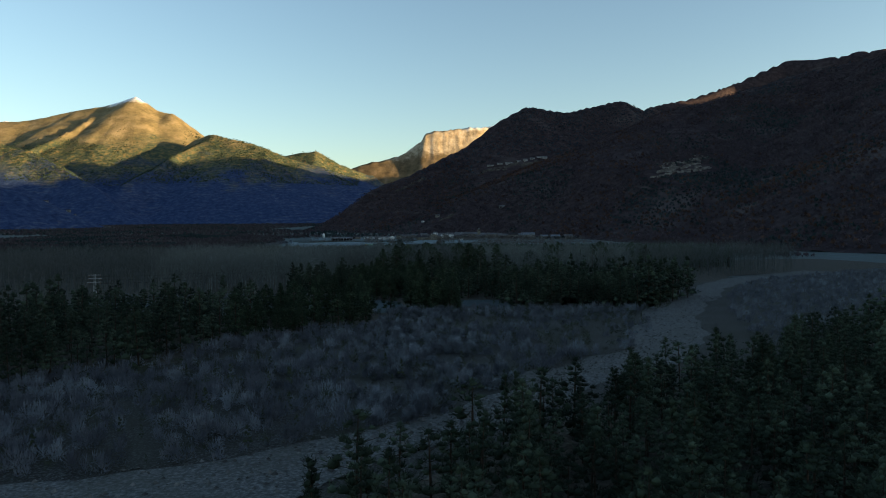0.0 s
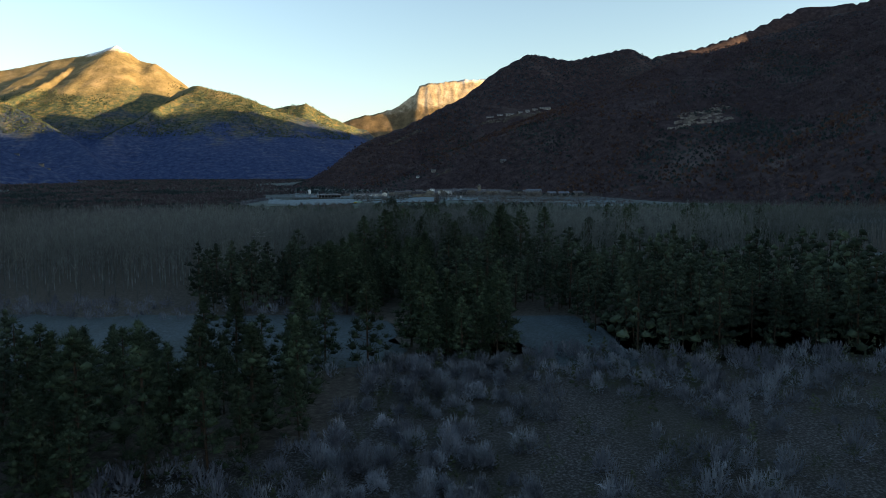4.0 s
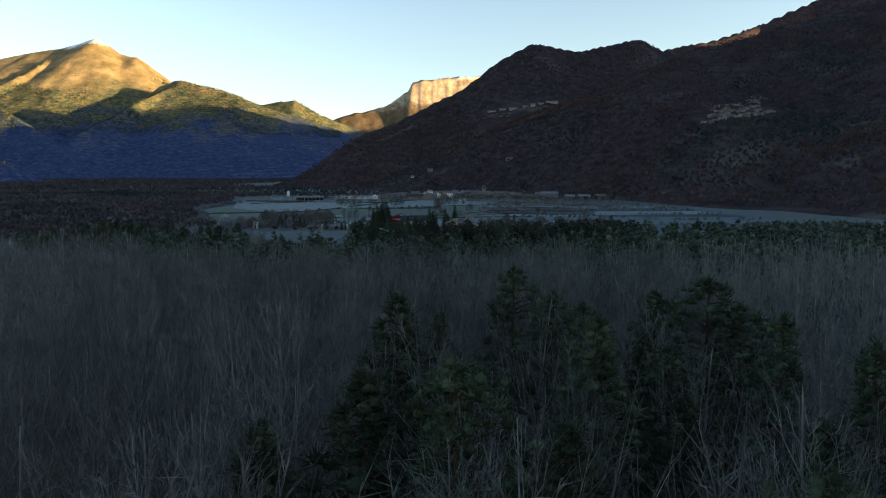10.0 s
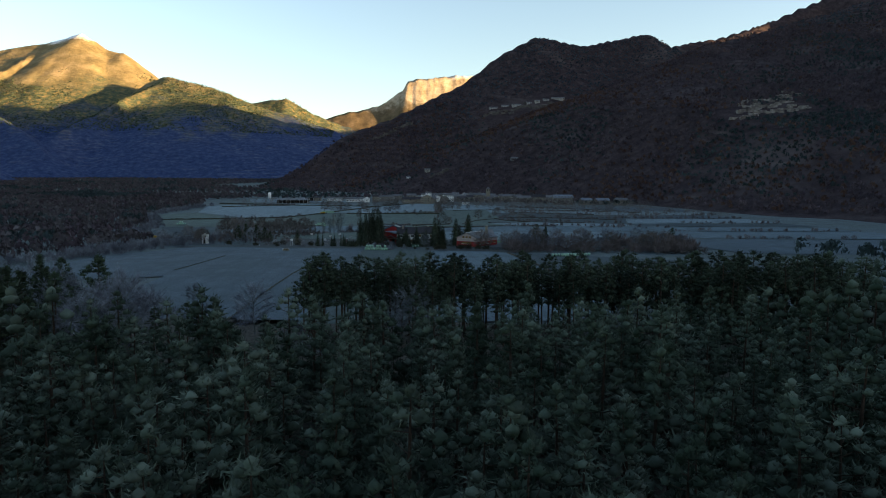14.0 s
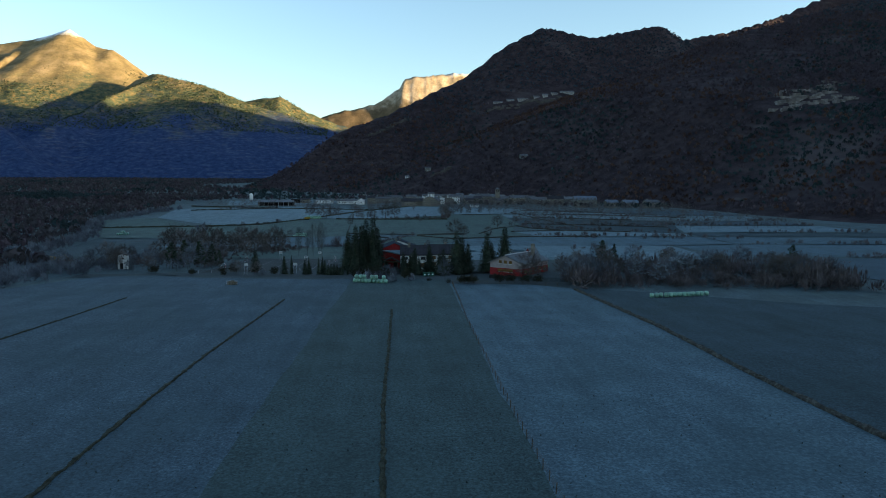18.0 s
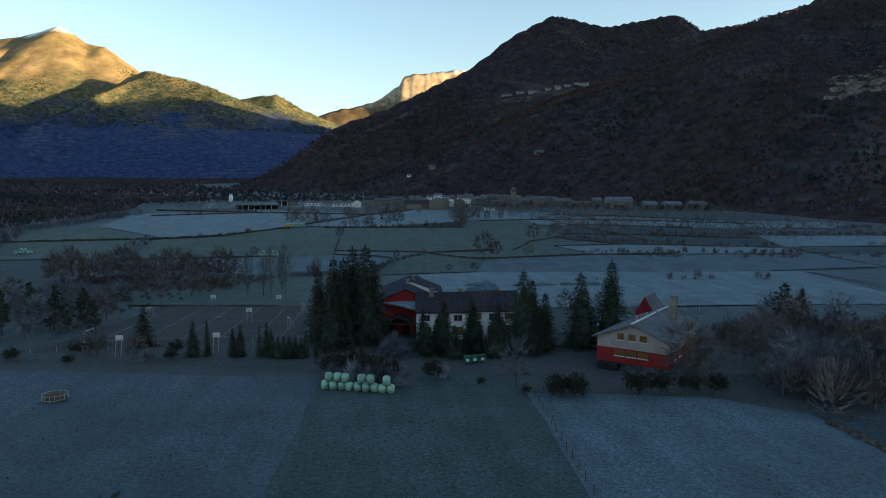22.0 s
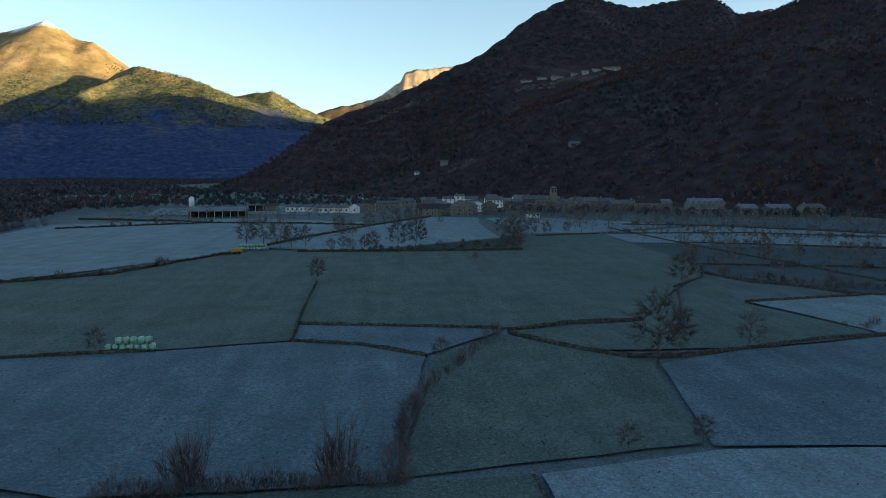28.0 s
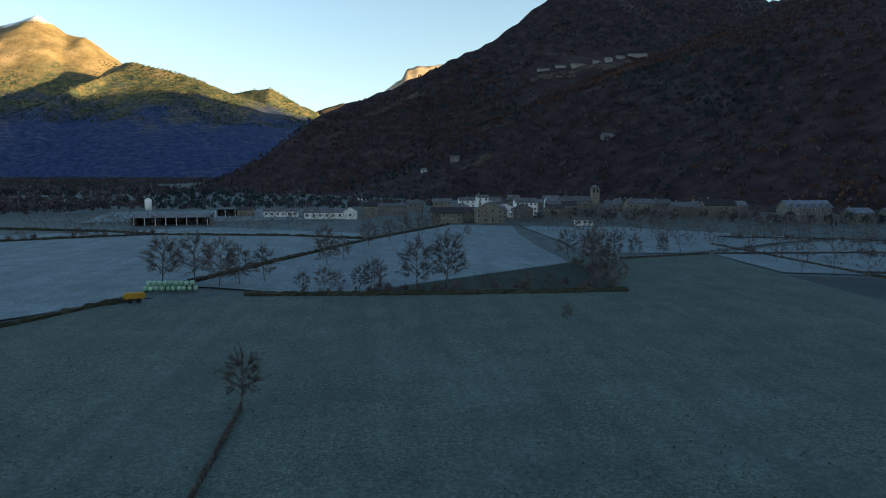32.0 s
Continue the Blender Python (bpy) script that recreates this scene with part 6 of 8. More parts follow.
# white lodging house in two sections
lodge = empty("white_lodge", pose(18.4, 697.6, 0, 0, 0, -4), "white two-storey lodge with dark tiled roof and brown shutters", "house")
for i, (cx, zz, length) in enumerate(((-4.7, 0.0, 9.4), (4.9, 0.25, 9.6))):
    part("wall", gable_walls(8.6, length, -0.2, 5.4 + zz, 8.3 + zz, M_WHITE), lodge, m=pose(cx, 0, 0, 0, 0, 90))
    ribs_on(part("roof", gable_roof(8.6, length - 0.2, 5.4 + zz, 8.3 + zz, 0.4, mat=M_TILE), lodge, m=pose(cx, 0, 0.02 + 0.01 * i, 0, 0, 90)), 8.6, length - 0.2, 5.4 + zz, 8.3 + zz, 0.4, 28, M_TILE, name="roof_strip", wide=0.7)
    for k in range(3):
        window_parts(lodge, cx - 3.0 + 3.0 * k, -4.31, 3.7 + zz, 1.5, 1.1, 0, M_BROWN if (k + i) % 2 else M_GLASS)
        window_parts(lodge, cx - 3.0 + 3.0 * k, -4.31, 1.0 + zz, 1.9, 1.5, 0, M_BROWN)
chimney_on(lodge, -6.6, -0.7, 7.6, 9.2, 0.9)
chimney_on(lodge, -1.0, 0.6, 7.6, 9.0)
chimney_on(lodge, 6.2, 0.8, 7.8, 9.2)
bm = bmesh.new()
box(bm, 9.72, 9.80, -4.2, 4.2, -0.2, 5.5)
part("gable_cladding", bm_mesh("gable_cladding", bm, M_RED), lodge, "dark red end wall")
for x in (-9.45, 0.12, 9.6):
    bm = bmesh.new()
    tube(bm, (x, -4.42, 0), (x, -4.42, 5.3), 0.06, n=8)
    part("downpipe", bm_mesh("downpipe", bm, M_PAINT_WHITE), lodge)

# house with red base and pale upper walls
cottage = empty("gabled_house", pose(46.6, 676.4, 0, 0, 0, -40.5), "gabled house with red base, pale pink upper walls and ochre shutters", "house")
part("wall", gable_walls(11.4, 18.0, 3.35, 5.0, 7.3, M_PINK), cottage, "pale pink upper wall")
part("wall", box_mesh("wall", 11.44, 18.04, 2.35, M_RED, z0=1.0), cottage, "red lower wall")
ribs_on(part("roof", gable_roof(11.4, 18.0, 5.0, 7.3, 0.7, mat=M_METAL_ROOF), cottage, m=pose(0, 0, 0.02)), 11.4, 18.0, 5.0, 7.3, 0.7, 20, M_METAL_ROOF)
part("ridge_cap", box_mesh("ridge_cap", 0.35, 19.4, 0.12, M_PAINT_WHITE, z0=7.50), cottage)
for k in range(3):
    window_parts(cottage, -1.9 + 1.8 * k, -9.03, 4.75, 0.95, 0.95, 0, M_OCHRE)
    window_parts(cottage, -2.0 + 1.85 * k, -9.05, 2.2, 1.45, 0.8, 0, M_OCHRE)
for k in range(5):
    window_parts(cottage, 5.75, -6.6 + 3.3 * k, 2.1, 1.5, 0.9, 90, M_OCHRE)
    window_parts(cottage, -5.75, -6.6 + 3.3 * k, 3.6, 1.3, 1.0, -90, M_OCHRE)
chimney_on(cottage, 2.4, 4.6, 5.8, 10.2, 1.0)
for k, y in enumerate((-4.5, -1.0, 3.0)):
    bm = bmesh.new()
    tube(bm, (-0.9 + 0.5 * k, y, 6.7), (-0.9 + 0.5 * k, y, 8.0), 0.16, n=8)
    part("vent_pipe", bm_mesh("vent_pipe", bm, M_STEEL), cottage)
part("steps", box_mesh("steps", 3.2, 1.6, 1.3, M_DARK, z0=-0.2), cottage, "dark entrance steps", m=pose(-3.4, -9.9, 0))
bm = bmesh.new()
low = prism(bm, [(36.5, 672.5), (43.5, 665.0), (52, 661.5), (66, 660), (72, 676), (64, 692), (50, 694)], -0.3, 1.15)
for v in low[7:]:
    v.co.x, v.co.y = 54 + (v.co.x - 54) * 0.9, 677.5 + (v.co.y - 677.5) * 0.9
tagged(new("terrace", bm_mesh("terrace", bm, M_YARD)), "raised gravel terrace under the gabled house", kind="structure")
wing = empty("red_wing", pose(55.6, 698, 0, 0, 0, -40), "small wing with a red gable behind the gabled house", "house")
part("wall", gable_walls(3.4, 6.0, -0.2, 4.4, 7.2, M_RED), wing)
part("roof", gable_roof(3.4, 6.0, 4.4, 7.2, 0.3, mat=M_METAL_ROOF), wing, m=pose(0, 0.3, 0.02))

# green shed, pool and fences behind
shed = empty("green_shed", pose(26.0, 714.5, 0, 0, 0, -2), "low shed with a green sheet roof", "shed")
part("wall", gable_walls(7.6, 9.6, -0.1, 2.3, 3.3, M_STEEL), shed, m=pose(0, 0, 0, 0, 0, 90))
ribs_on(part("roof", gable_roof(7.6, 9.6, 2.3, 3.3, 0.3, mat=M_TEAL), shed, m=pose(0, 0, 0.02, 0, 0, 90)), 7.6, 9.6, 2.3, 3.3, 0.3, 10, M_TEAL)
part("flashing", box_mesh("flashing", 0.35, 4.0, 0.1, M_PAINT_WHITE), shed, m=pose(2.2, -2.1, 2.98, 14.7, 0, 0))
cover("pool_lawn", [(43, 700), (62, 696), (66, 714), (49, 720)], M_TURF, 0.08, "green lawn round the pool", rag=0)
pool = empty("swimming_pool", pose(51.4, 707.2, 0.1, 0, 0, -14), "rectangular pool with blue rim and dark water", "pool")
for n_, sx, sy, x, y in (("rim", 9.4, 0.5, 0, 6.0), ("rim", 9.4, 0.5, 0, -6.0), ("rim", 0.5, 11.5, -4.45, 0), ("rim", 0.5, 11.5, 4.45, 0)):
    part(n_, box_mesh(n_, sx, sy, 0.35, M_POOL, 0.04), pool, m=pose(x, y, 0))
part("water", box_mesh("water", 8.4, 11.5, 0.14, M_WATER), pool)


def fence(name, points, gap, h, label, mat=None, wires=3, lean=0.0, group="fences"):
    """Posts along a plan line with wires between them."""
    top = empty(name, pose(points[0][0], points[0][1], 0), label, "fence", group)
    inv = Matrix.Translation((-points[0][0], -points[0][1], 0))
    bm = bmesh.new()
    tube(bm, (0, 0, -0.3), (0, 0, h), 0.055, 0.05, 5)
    me = bm_mesh("post", bm, mat or M_TIMBER)
    r = random.Random(int(points[0][0] * 10))
    ends = []
    for (x0, y0), (x1, y1) in zip(points, points[1:]):
        n = max(1, int(math.hypot(x1 - x0, y1 - y0) / gap))
        for k in range(n + (1 if (x1, y1) == points[-1] else 0)):
            x, y = x0 + (x1 - x0) * k / n, y0 + (y1 - y0) * k / n
            part("post", me, top, m=inv @ pose(x, y, gz(x, y), r.uniform(-4, 4) * lean, r.uniform(-4, 4) * lean, 0))
            ends.append((x, y))
    for i in range(wires):
        bm = bmesh.new()
        z = h * (0.95 - 0.8 * i / max(1, wires))
        for (xa, ya), (xb, yb) in zip(ends, ends[1:]):
            tube(bm, inv @ Vector((xa, ya, gz(xa, ya) + z)), inv @ Vector((xb, yb, gz(xb, yb) + z)), 0.012, n=3)
        part("wire", bm_mesh("wire", bm, M_TIMBER), top)
    return top


fence("paddock_fence", [(16, 500), (17.4, 550), (19.5, 604), (21.2, 632), (22.6, 658)], 2.6, 1.15, "wire fence on weathered posts along the paddock", lean=1.0)
fence("paddock_fence", [(22.8, 659), (40, 657.5), (52.5, 652)], 3.0, 1.1, "wire fence on weathered posts below the lane", lean=1.0)
fence("tall_fence", [(14.5, 727), (30, 727), (45, 725), (68, 722), (80, 718)], 3.0, 2.4, "tall wire mesh fence behind the pool", M_STEEL, 6)
fence("pool_fence", [(41, 700), (45, 712), (50, 722), (68, 718)], 3.0, 1.8, "green wire fence round the pool", M_TEAL, 4)
fence("court_fence", [(-58, 690), (-13.5, 696.2)], 4.0, 1.0, "low fence along the sports court", M_STEEL, 2)

# sports court: lines, hoops, goals
M_LINE = material("worn_line_paint", [(0.0495, 0.05225, 0.055), (0.143, 0.1485, 0.154), (0.231, 0.2365, 0.242)], 1.3, rough=0.8, stops=[0.38, 0.5, 0.62])
for k, (x0, y0, x1, y1) in enumerate(((-50, 700, -47, 733), (-42.5, 699, -39.5, 734), (-35.5, 699, -33, 733), (-28.5, 699, -26.5, 732), (-21.8, 699, -20.4, 732), (-17.0, 699, -16.0, 731), (-50, 712, -33.5, 713), (-42, 721, -26.5, 721), (-35, 716, -21, 715.6), (-57, 698, -17, 701))):
    a, b = Vector((x0, y0)), Vector((x1, y1))
    bm = bmesh.new()
    d = (b - a).normalized()
    n = Vector((-d.y, d.x)) * 0.09
    bm.faces.new([bm.verts.new((*v, 0.125)) for v in (a - n, b - n, b + n, a + n)])
    tagged(new("court_line", bm_mesh("court_line", bm, M_LINE)), "worn white court line", kind="structure")


def hoop(x, y, turn, double=False):
    top = empty("basketball_hoop", pose(x, y, 0.1, 0, 0, turn), "white double backboard on a steel post" if double else "white basketball backboard on a steel frame", "hoop", "basketball hoops")
    for s in (-0.45, 0.45):
        bm = bmesh.new()
        tube(bm, (s, 0.9, 0), (s, 0.15, 2.9), 0.06)
        part("leg", bm_mesh("leg", bm, M_STEEL), top)
    part("backboard", box_mesh("backboard", 1.25, 0.06, 0.85, M_PAINT_WHITE, 0.01, 2.55), top)
    bm = bmesh.new()
    for sx, sz, w, h in ((0, 2.85, 0.5, 0.05), (0, 3.16, 0.6, 0.05), (-0.28, 2.9, 0.05, 0.26), (0.28, 2.9, 0.05, 0.26)):
        box(bm, sx - w / 2, sx + w / 2, -0.042, -0.034, sz, sz + h)
    part("target_square", bm_mesh("target_square", bm, M_DARK), top)
    bm = bmesh.new()
    for k in range(12):
        a0, a1 = k * math.pi / 6, (k + 1) * math.pi / 6
        tube(bm, (0.22 * math.cos(a0), -0.3 + 0.22 * math.sin(a0), 2.85), (0.22 * math.cos(a1), -0.3 + 0.22 * math.sin(a1), 2.85), 0.015, n=4)
    part("rim", bm_mesh("rim", bm, M_RED), top)


hoop(-21.8, 729.2, 0), hoop(-37.2, 730.8, 0), hoop(-42.2, 687.2, 180, True), hoop(-26.4, 688.0, 180, True), hoop(-25.4, 712, 0, True)


def goal(x, y, turn):
    top = empty("handball_goal", pose(x, y, 0.1, 0, 0, turn), "small goal frame with white and red banded posts", "goal", "goals")
    for s in (-1.5, 1.5):
        for k in range(8):
            bm = bmesh.new()
            tube(bm, (s, 0, 0.25 * k), (s, 0, 0.25 * (k + 1)), 0.05, n=6)
            part("post_band", bm_mesh("post_band", bm, (M_PAINT_WHITE, M_RED)[k % 2]), top)
        bm = bmesh.new()
        tube(bm, (s, 1.0, 0), (s, 0.3, 2.0), 0.025, n=5)
        tube(bm, (s, 0, 2.0), (s, 0.3, 2.0), 0.025, n=5)
        part("stay", bm_mesh("stay", bm, M_STEEL), top)
    bm = bmesh.new()
    tube(bm, (-1.5, 0, 2.05), (1.5, 0, 2.05), 0.05, n=6)
    part("crossbar", bm_mesh("crossbar", bm, M_PAINT_WHITE), top)


goal(-16.8, 708, -75), goal(-15.8, 724.5, -75), goal(-48.8, 722, 80), goal(-52, 699, 80)

# wrapped bales
bale_mesh = []
for k in range(3):
    bm = bmesh.new()
    tube(bm, (0, 0, 0), (0, 0, 1.16), 0.56 + 0.02 * k, 0.55, 14)
    bmesh.ops.bevel(bm, geom=[e for e in bm.edges if abs(e.verts[0].co.z - e.verts[1].co.z) < 0.01], offset=0.13, segments=2, affect="EDGES")
    for v in bm.verts:
        v.co += Vector((0.03 * math.sin(9 * v.co.y + k), 0.03 * math.sin(8 * v.co.x + 2 * k), 0.02 * math.sin(7 * v.co.x)))
    bale_mesh.append(bm_mesh("wrapped_bale", bm, M_BALE, True))


def bales(start, end, count, upper, label, rows=1, group=""):
    r = random.Random(int(start[0] * 10))
    d = (Vector(end) - Vector(start)) / max(1, count - 1)
    n = Vector((-d.y, d.x)).normalized() * 1.15
    for row in range(rows):
        for level in range(2 if upper else 1):
            for k in range(count - level):
                if level and upper is not True and k not in upper:
                    continue
                p = Vector(start) + d * (k + 0.5 * level) + n * row + Vector((r.uniform(-0.08, 0.08), r.uniform(-0.12, 0.12)))
                ob = new("wrapped_bale", bale_mesh[r.randrange(3)])
                z = gz(p.x, p.y) + 0.06 + level * 1.17
                ob.matrix_basis = pose(p.x, p.y, z, r.uniform(-3, 3), r.uniform(-3, 3), r.uniform(0, 360))
                tagged(ob, label, "bale", group)


bales((-6.1, 664.8), (3.2, 661.8), 9, (0, 1, 2, 4, 5, 7), "round bale in pale green film, stacked beside a bush", group="bales by the lane")
bales((71.6, 630.3), (87.5, 632.5), 13, (), "round bale in pale green film, in a row by the thicket", group="bales by the thicket")
bales((-46.2, 844.4), (-39.2, 844.6), 7, (1, 2, 3, 4, 5), "round bale in pale green film, stacked in the pasture", 1, "bales in the pasture")
bales((-54.5, 990.5), (-43.5, 990.5), 10, True, "round bale in pale green film, stacked under bare trees", 1, "bales under the trees")
bales((-147, 859), (-142, 861), 5, (1, 2), "round bale in pale green film, stacked by the woods", 1, "bales by the woods")

# small things round the farm
for k, x in enumerate((15.8, 17.0, 18.3)):
    b = empty("waste_container", pose(x, 676 + 0.3 * k, 0.1, 0, 0, -4 + 3 * k), "green wheeled waste container by the lane", "container", "waste containers")
    part("body", box_mesh("body", 1.05, 0.8, 1.0, M_GREEN_BIN, 0.05, 0.15), b)
    part("lid", box_mesh("lid", 1.12, 0.9, 0.16, M_GREEN_BIN, 0.05, 1.16), b)
    part("label_plate", box_mesh("label_plate", 0.5, 0.02, 0.4, M_PAINT_WHITE, 0, 0.5), b, "pale plate", m=pose(0, -0.42, 0))
    for sx in (-0.4, 0.4):
        bm = bmesh.new()
        tube(bm, (sx, 0.3, 0.1), (sx + 0.08, 0.3, 0.1), 0.1, n=10)
        part("wheel", bm_mesh("wheel", bm, M_DARK), b)
hut = empty("white_hut", pose(-87.6, 706, 0, 0, 0, 8), "small white transformer hut with a dark door", "hut")
part("wall", gable_walls(3.0, 3.0, -0.1, 4.6, 5.2, M_WHITE), hut)
part("roof", gable_roof(3.0, 3.0, 4.6, 5.2, 0.2, mat=M_TILE), hut, m=pose(0, 0, 0.02))
part("door", box_mesh("door", 1.0, 0.06, 2.0, M_DARK), hut, m=pose(-0.3, -1.53, 0))
part("vent", box_mesh("vent", 0.8, 0.05, 0.5, M_DARK, 0, 3.4), hut, m=pose(0.2, -1.53, 0))
trailer = empty("yellow_machine", pose(-52.4, 977.5, gz(-52, 977.5), 0, 0, 25), "yellow farm trailer parked by the hedge", "trailer")
part("hopper", box_mesh("hopper", 4.2, 2.0, 1.3, M_YELLOW, 0.25, 0.8), trailer)
part("drawbar", box_mesh("drawbar", 1.8, 0.2, 0.2, M_DARK, 0, 0.6), trailer, m=pose(2.8, 0, 0))
for sx in (-0.9, 0.7):
    for sy in (-1.05, 1.05):
        bm = bmesh.new()
        tube(bm, (sx, sy - 0.12, 0.5), (sx, sy + 0.12, 0.5), 0.5, n=14)
        part("wheel", bm_mesh("wheel", bm, M_DARK), trailer)
digger = empty("yellow_digger", pose(-117, 720, 0, 0, 0, 15), "yellow digger parked by the woods", "digger")
part("cab", box_mesh("cab", 2.6, 2.2, 2.2, M_YELLOW, 0.2, 0.9), digger)
part("track", box_mesh("track", 3.6, 2.4, 0.8, M_DARK, 0.25, 0), digger)
bm = bmesh.new()
tube(bm, (1.2, 0, 1.8), (3.4, 0, 3.6), 0.22, 0.18, 6)
tube(bm, (3.4, 0, 3.6), (5.0, 0, 1.4), 0.18, 0.14, 6)
part("arm", bm_mesh("arm", bm, M_YELLOW), digger)
feeder = empty("hay_feeder", pose(-41.5, 663, 0.05), "round steel hay feeder with a heap of brown hay", "feeder")
bm = bmesh.new()
bmesh.ops.create_icosphere(bm, subdivisions=3, radius=1.2)
for v in bm.verts:
    v.co = Vector((v.co.x * 1.3, v.co.y * 1.1, max(0, v.co.z) * 0.9 + 0.12 * math.sin(6 * v.co.x) * math.cos(5 * v.co.y)))
part("hay", bm_mesh("hay", bm, M_HAY), feeder)
bm = bmesh.new()
for k in range(16):
    a0, a1 = k * math.pi / 8, (k + 1) * math.pi / 8
    for z in (0.3, 0.9):
        tube(bm, (1.6 * math.cos(a0), 1.6 * math.sin(a0), z), (1.6 * math.cos(a1), 1.6 * math.sin(a1), z), 0.03, n=4)
    tube(bm, (1.6 * math.cos(a0), 1.6 * math.sin(a0), 0), (1.6 * math.cos(a0), 1.6 * math.sin(a0), 0.95), 0.03, n=4)
part("ring", bm_mesh("ring", bm, M_STEEL), feeder)

# mounds of soil on the rough pasture
for k in range(12):
    bm = bmesh.new()
    bmesh.ops.create_icosphere(bm, subdivisions=2, radius=1.0)
    sx, sy, sz = 3.2 + math.sin(k * 2.3), 1.3 + 0.3 * math.cos(k), 0.9 + 0.25 * math.sin(k * 1.3)
    for v in bm.verts:
        v.co = Vector((v.co.x * sx, v.co.y * sy, max(-0.05, v.co.z) * sz * (1 + 0.2 * math.sin(4 * v.co.x + k))))
    ob = new("soil_mound", bm_mesh("soil_mound", bm, M_FROST, True))
    ob.matrix_basis = pose((29 + 1.7 * (k % 3) + 0.4 * k) if k < 8 else 44 + 7 * (k - 8), (749 + 2.6 * k) if k < 8 else 767 - 0.4 * k, 0, 0, 0, 8 * math.sin(k))
    tagged(ob, "frosted grassy mound of heaped soil", "mound", "soil mounds")

# trees and shrubs of the farm
for x, y, h in ((-9.2, 692, 14), (-6.8, 696.5, 15.5), (-4.6, 690.5, 16), (-3.2, 695.5, 17.5), (-0.8, 692.5, 18), (0.6, 697.2, 15), (-6.8, 687.8, 12.5)):
    fir.plant(x, y, h, wide=1.12)
for x, y, h in ((9.2, 686, 7.2), (11.4, 683, 6.2), (13.2, 687.5, 8.6), (18.0, 686.5, 9.6), (22.8, 687, 8.2), (27.2, 686, 14), (29.4, 689, 12), (31.0, 685.5, 10), (37.4, 685.4, 13.5), (39.6, 689, 10), (43.8, 687.5, 15.5), (-40.2, 692.8, 7.5)):
    fir.plant(x, y, h, wide=1.25)
for k in range(10):
    fir.plant(9.8 + 2.2 * k, 682.0 + 1.6 * math.sin(k * 2.2), 5.7 + 1.5 * math.sin(k * 1.6), "broad dark evergreen in the row before the lodge", wide=1.6)
for x, h, w in ((-29.6, 6.2, 1.0), (-27.2, 6.4, 0.55), (-22.9, 5.0, 1.0), (-21.6, 5.6, 0.9), (-18.4, 5.6, 0.6), (-17.2, 6.0, 0.7), (-16.4, 5.0, 0.9), (-10.6, 4.8, 0.6), (-9.0, 3.0, 0.7), (-2.8, 4.6, 0.6), (-1.2, 5.0, 0.6)):
    fir.plant(x, 684.0 - 0.12 * (x + 20), h, "small dark cypress in the row beside the court", "cypresses by the court", wide=w)
for k in range(5):
    fir.plant(-15.2 + 0.95 * k, 682.6, 3.6 + 0.3 * math.sin(k), "clipped dark conifer in a short hedge by the court", "cypresses by the court", wide=1.3)
for x, y, h, w in ((-6.0, 671.5, 4.4, 1.0), (-3.0, 671.0, 4.8, 1.0), (0.2, 670.0, 4.6, 1.0), (3.0, 668.6, 4.0, 1.0), (9.4, 667.4, 3.9, 0.9), (16.2, 664.4, 1.5, 1.0), (21.7, 659.6, 1.6, 1.0), (25.4, 657.6, 3.2, 1.0), (28.2, 657.4, 3.4, 1.0), (36.7, 657.4, 4.2, 1.0), (39.8, 657.8, 4.0, 1.0), (44.3, 657.6, 3.8, 1.1), (48.0, 656.8, 3.2, 1.1), (-72.1, 689.2, 3.0, 1.1), (-58.6, 685.2, 2.4, 1.1), (-48.2, 682, 2.0, 1.1), (-32.6, 682.8, 2.2, 1.2)):
    shrub.plant(x, y, h, wide=w)
for x, y, h in ((-5.4, 668.6, 4.2), (-2.4, 668.0, 4.8), (0.6, 667.2, 4.4), (3.2, 666.0, 4.2), (5.0, 665.2, 3.0), (-4, 672.5, 4.2), (1.4, 671.5, 4.0), (4.8, 669.2, 3.6), (11.4, 668, 3.4), (-36.5, 683.5, 3.2), (2.5, 684, 3.5), (5.2, 681, 3.4), (6.4, 685, 3.8), (3.8, 688, 4)):
    willow.plant(x, y, h, "frosted grey bush beside the lane", "bushes by the lane")
for x, y, h in ((-44.8, 684.6, 5.2), (-39, 684, 4.5), (43.9, 717.5, 5.5), (53, 719, 5)):
    oak.plant(x, y, h, "rounded leafless tree beside the lane", "trees by the lane")
for x, y, h in ((-31.6, 742.8, 12.5), (-28.7, 749.3, 11), (-26.0, 745, 13.5), (-22.5, 745.3, 14.5), (-24.2, 752, 11)):
    column.plant(x, y, h)
for x, y, h, w in ((-73.2, 693, 3.2, 1.1), (-59.5, 687, 2.0, 1.2), (-50, 689, 2.6, 1.2), (-46.5, 689, 3.2, 1.2), (-33, 687.6, 2.6, 1.3), (26.4, 660, 3.0, 1.3), (29.0, 660, 2.8, 1.2)):
    shrub.plant(x, y, h, wide=w)
for x, y, h in ((57, 656, 7), (61, 659, 8.5), (64.5, 657, 7.5), (68, 660, 7), (118, 655, 8.5), (123, 652, 7), (128, 652, 8)):
    frosted.plant(x, y, h, "pale brown leafless tree beside the thicket", "thicket trees")
for k in range(30):
    frosted.plant(-112 + 1.75 * k + 2 * math.sin(k * 3.1), 700 + 0.5 * k + 9 * math.sin(k * 1.7) - (8 if k > 14 else 0), 3.6 + 1.4 * math.sin(k * 2.1), "grey leafless bush tree in the rough by the lane", "bush trees by the hut")
frosted.plant(20.9, 662.2, 7.4, "rounded frosted leafless tree beside the lane", "trees by the lane", wide=0.95)
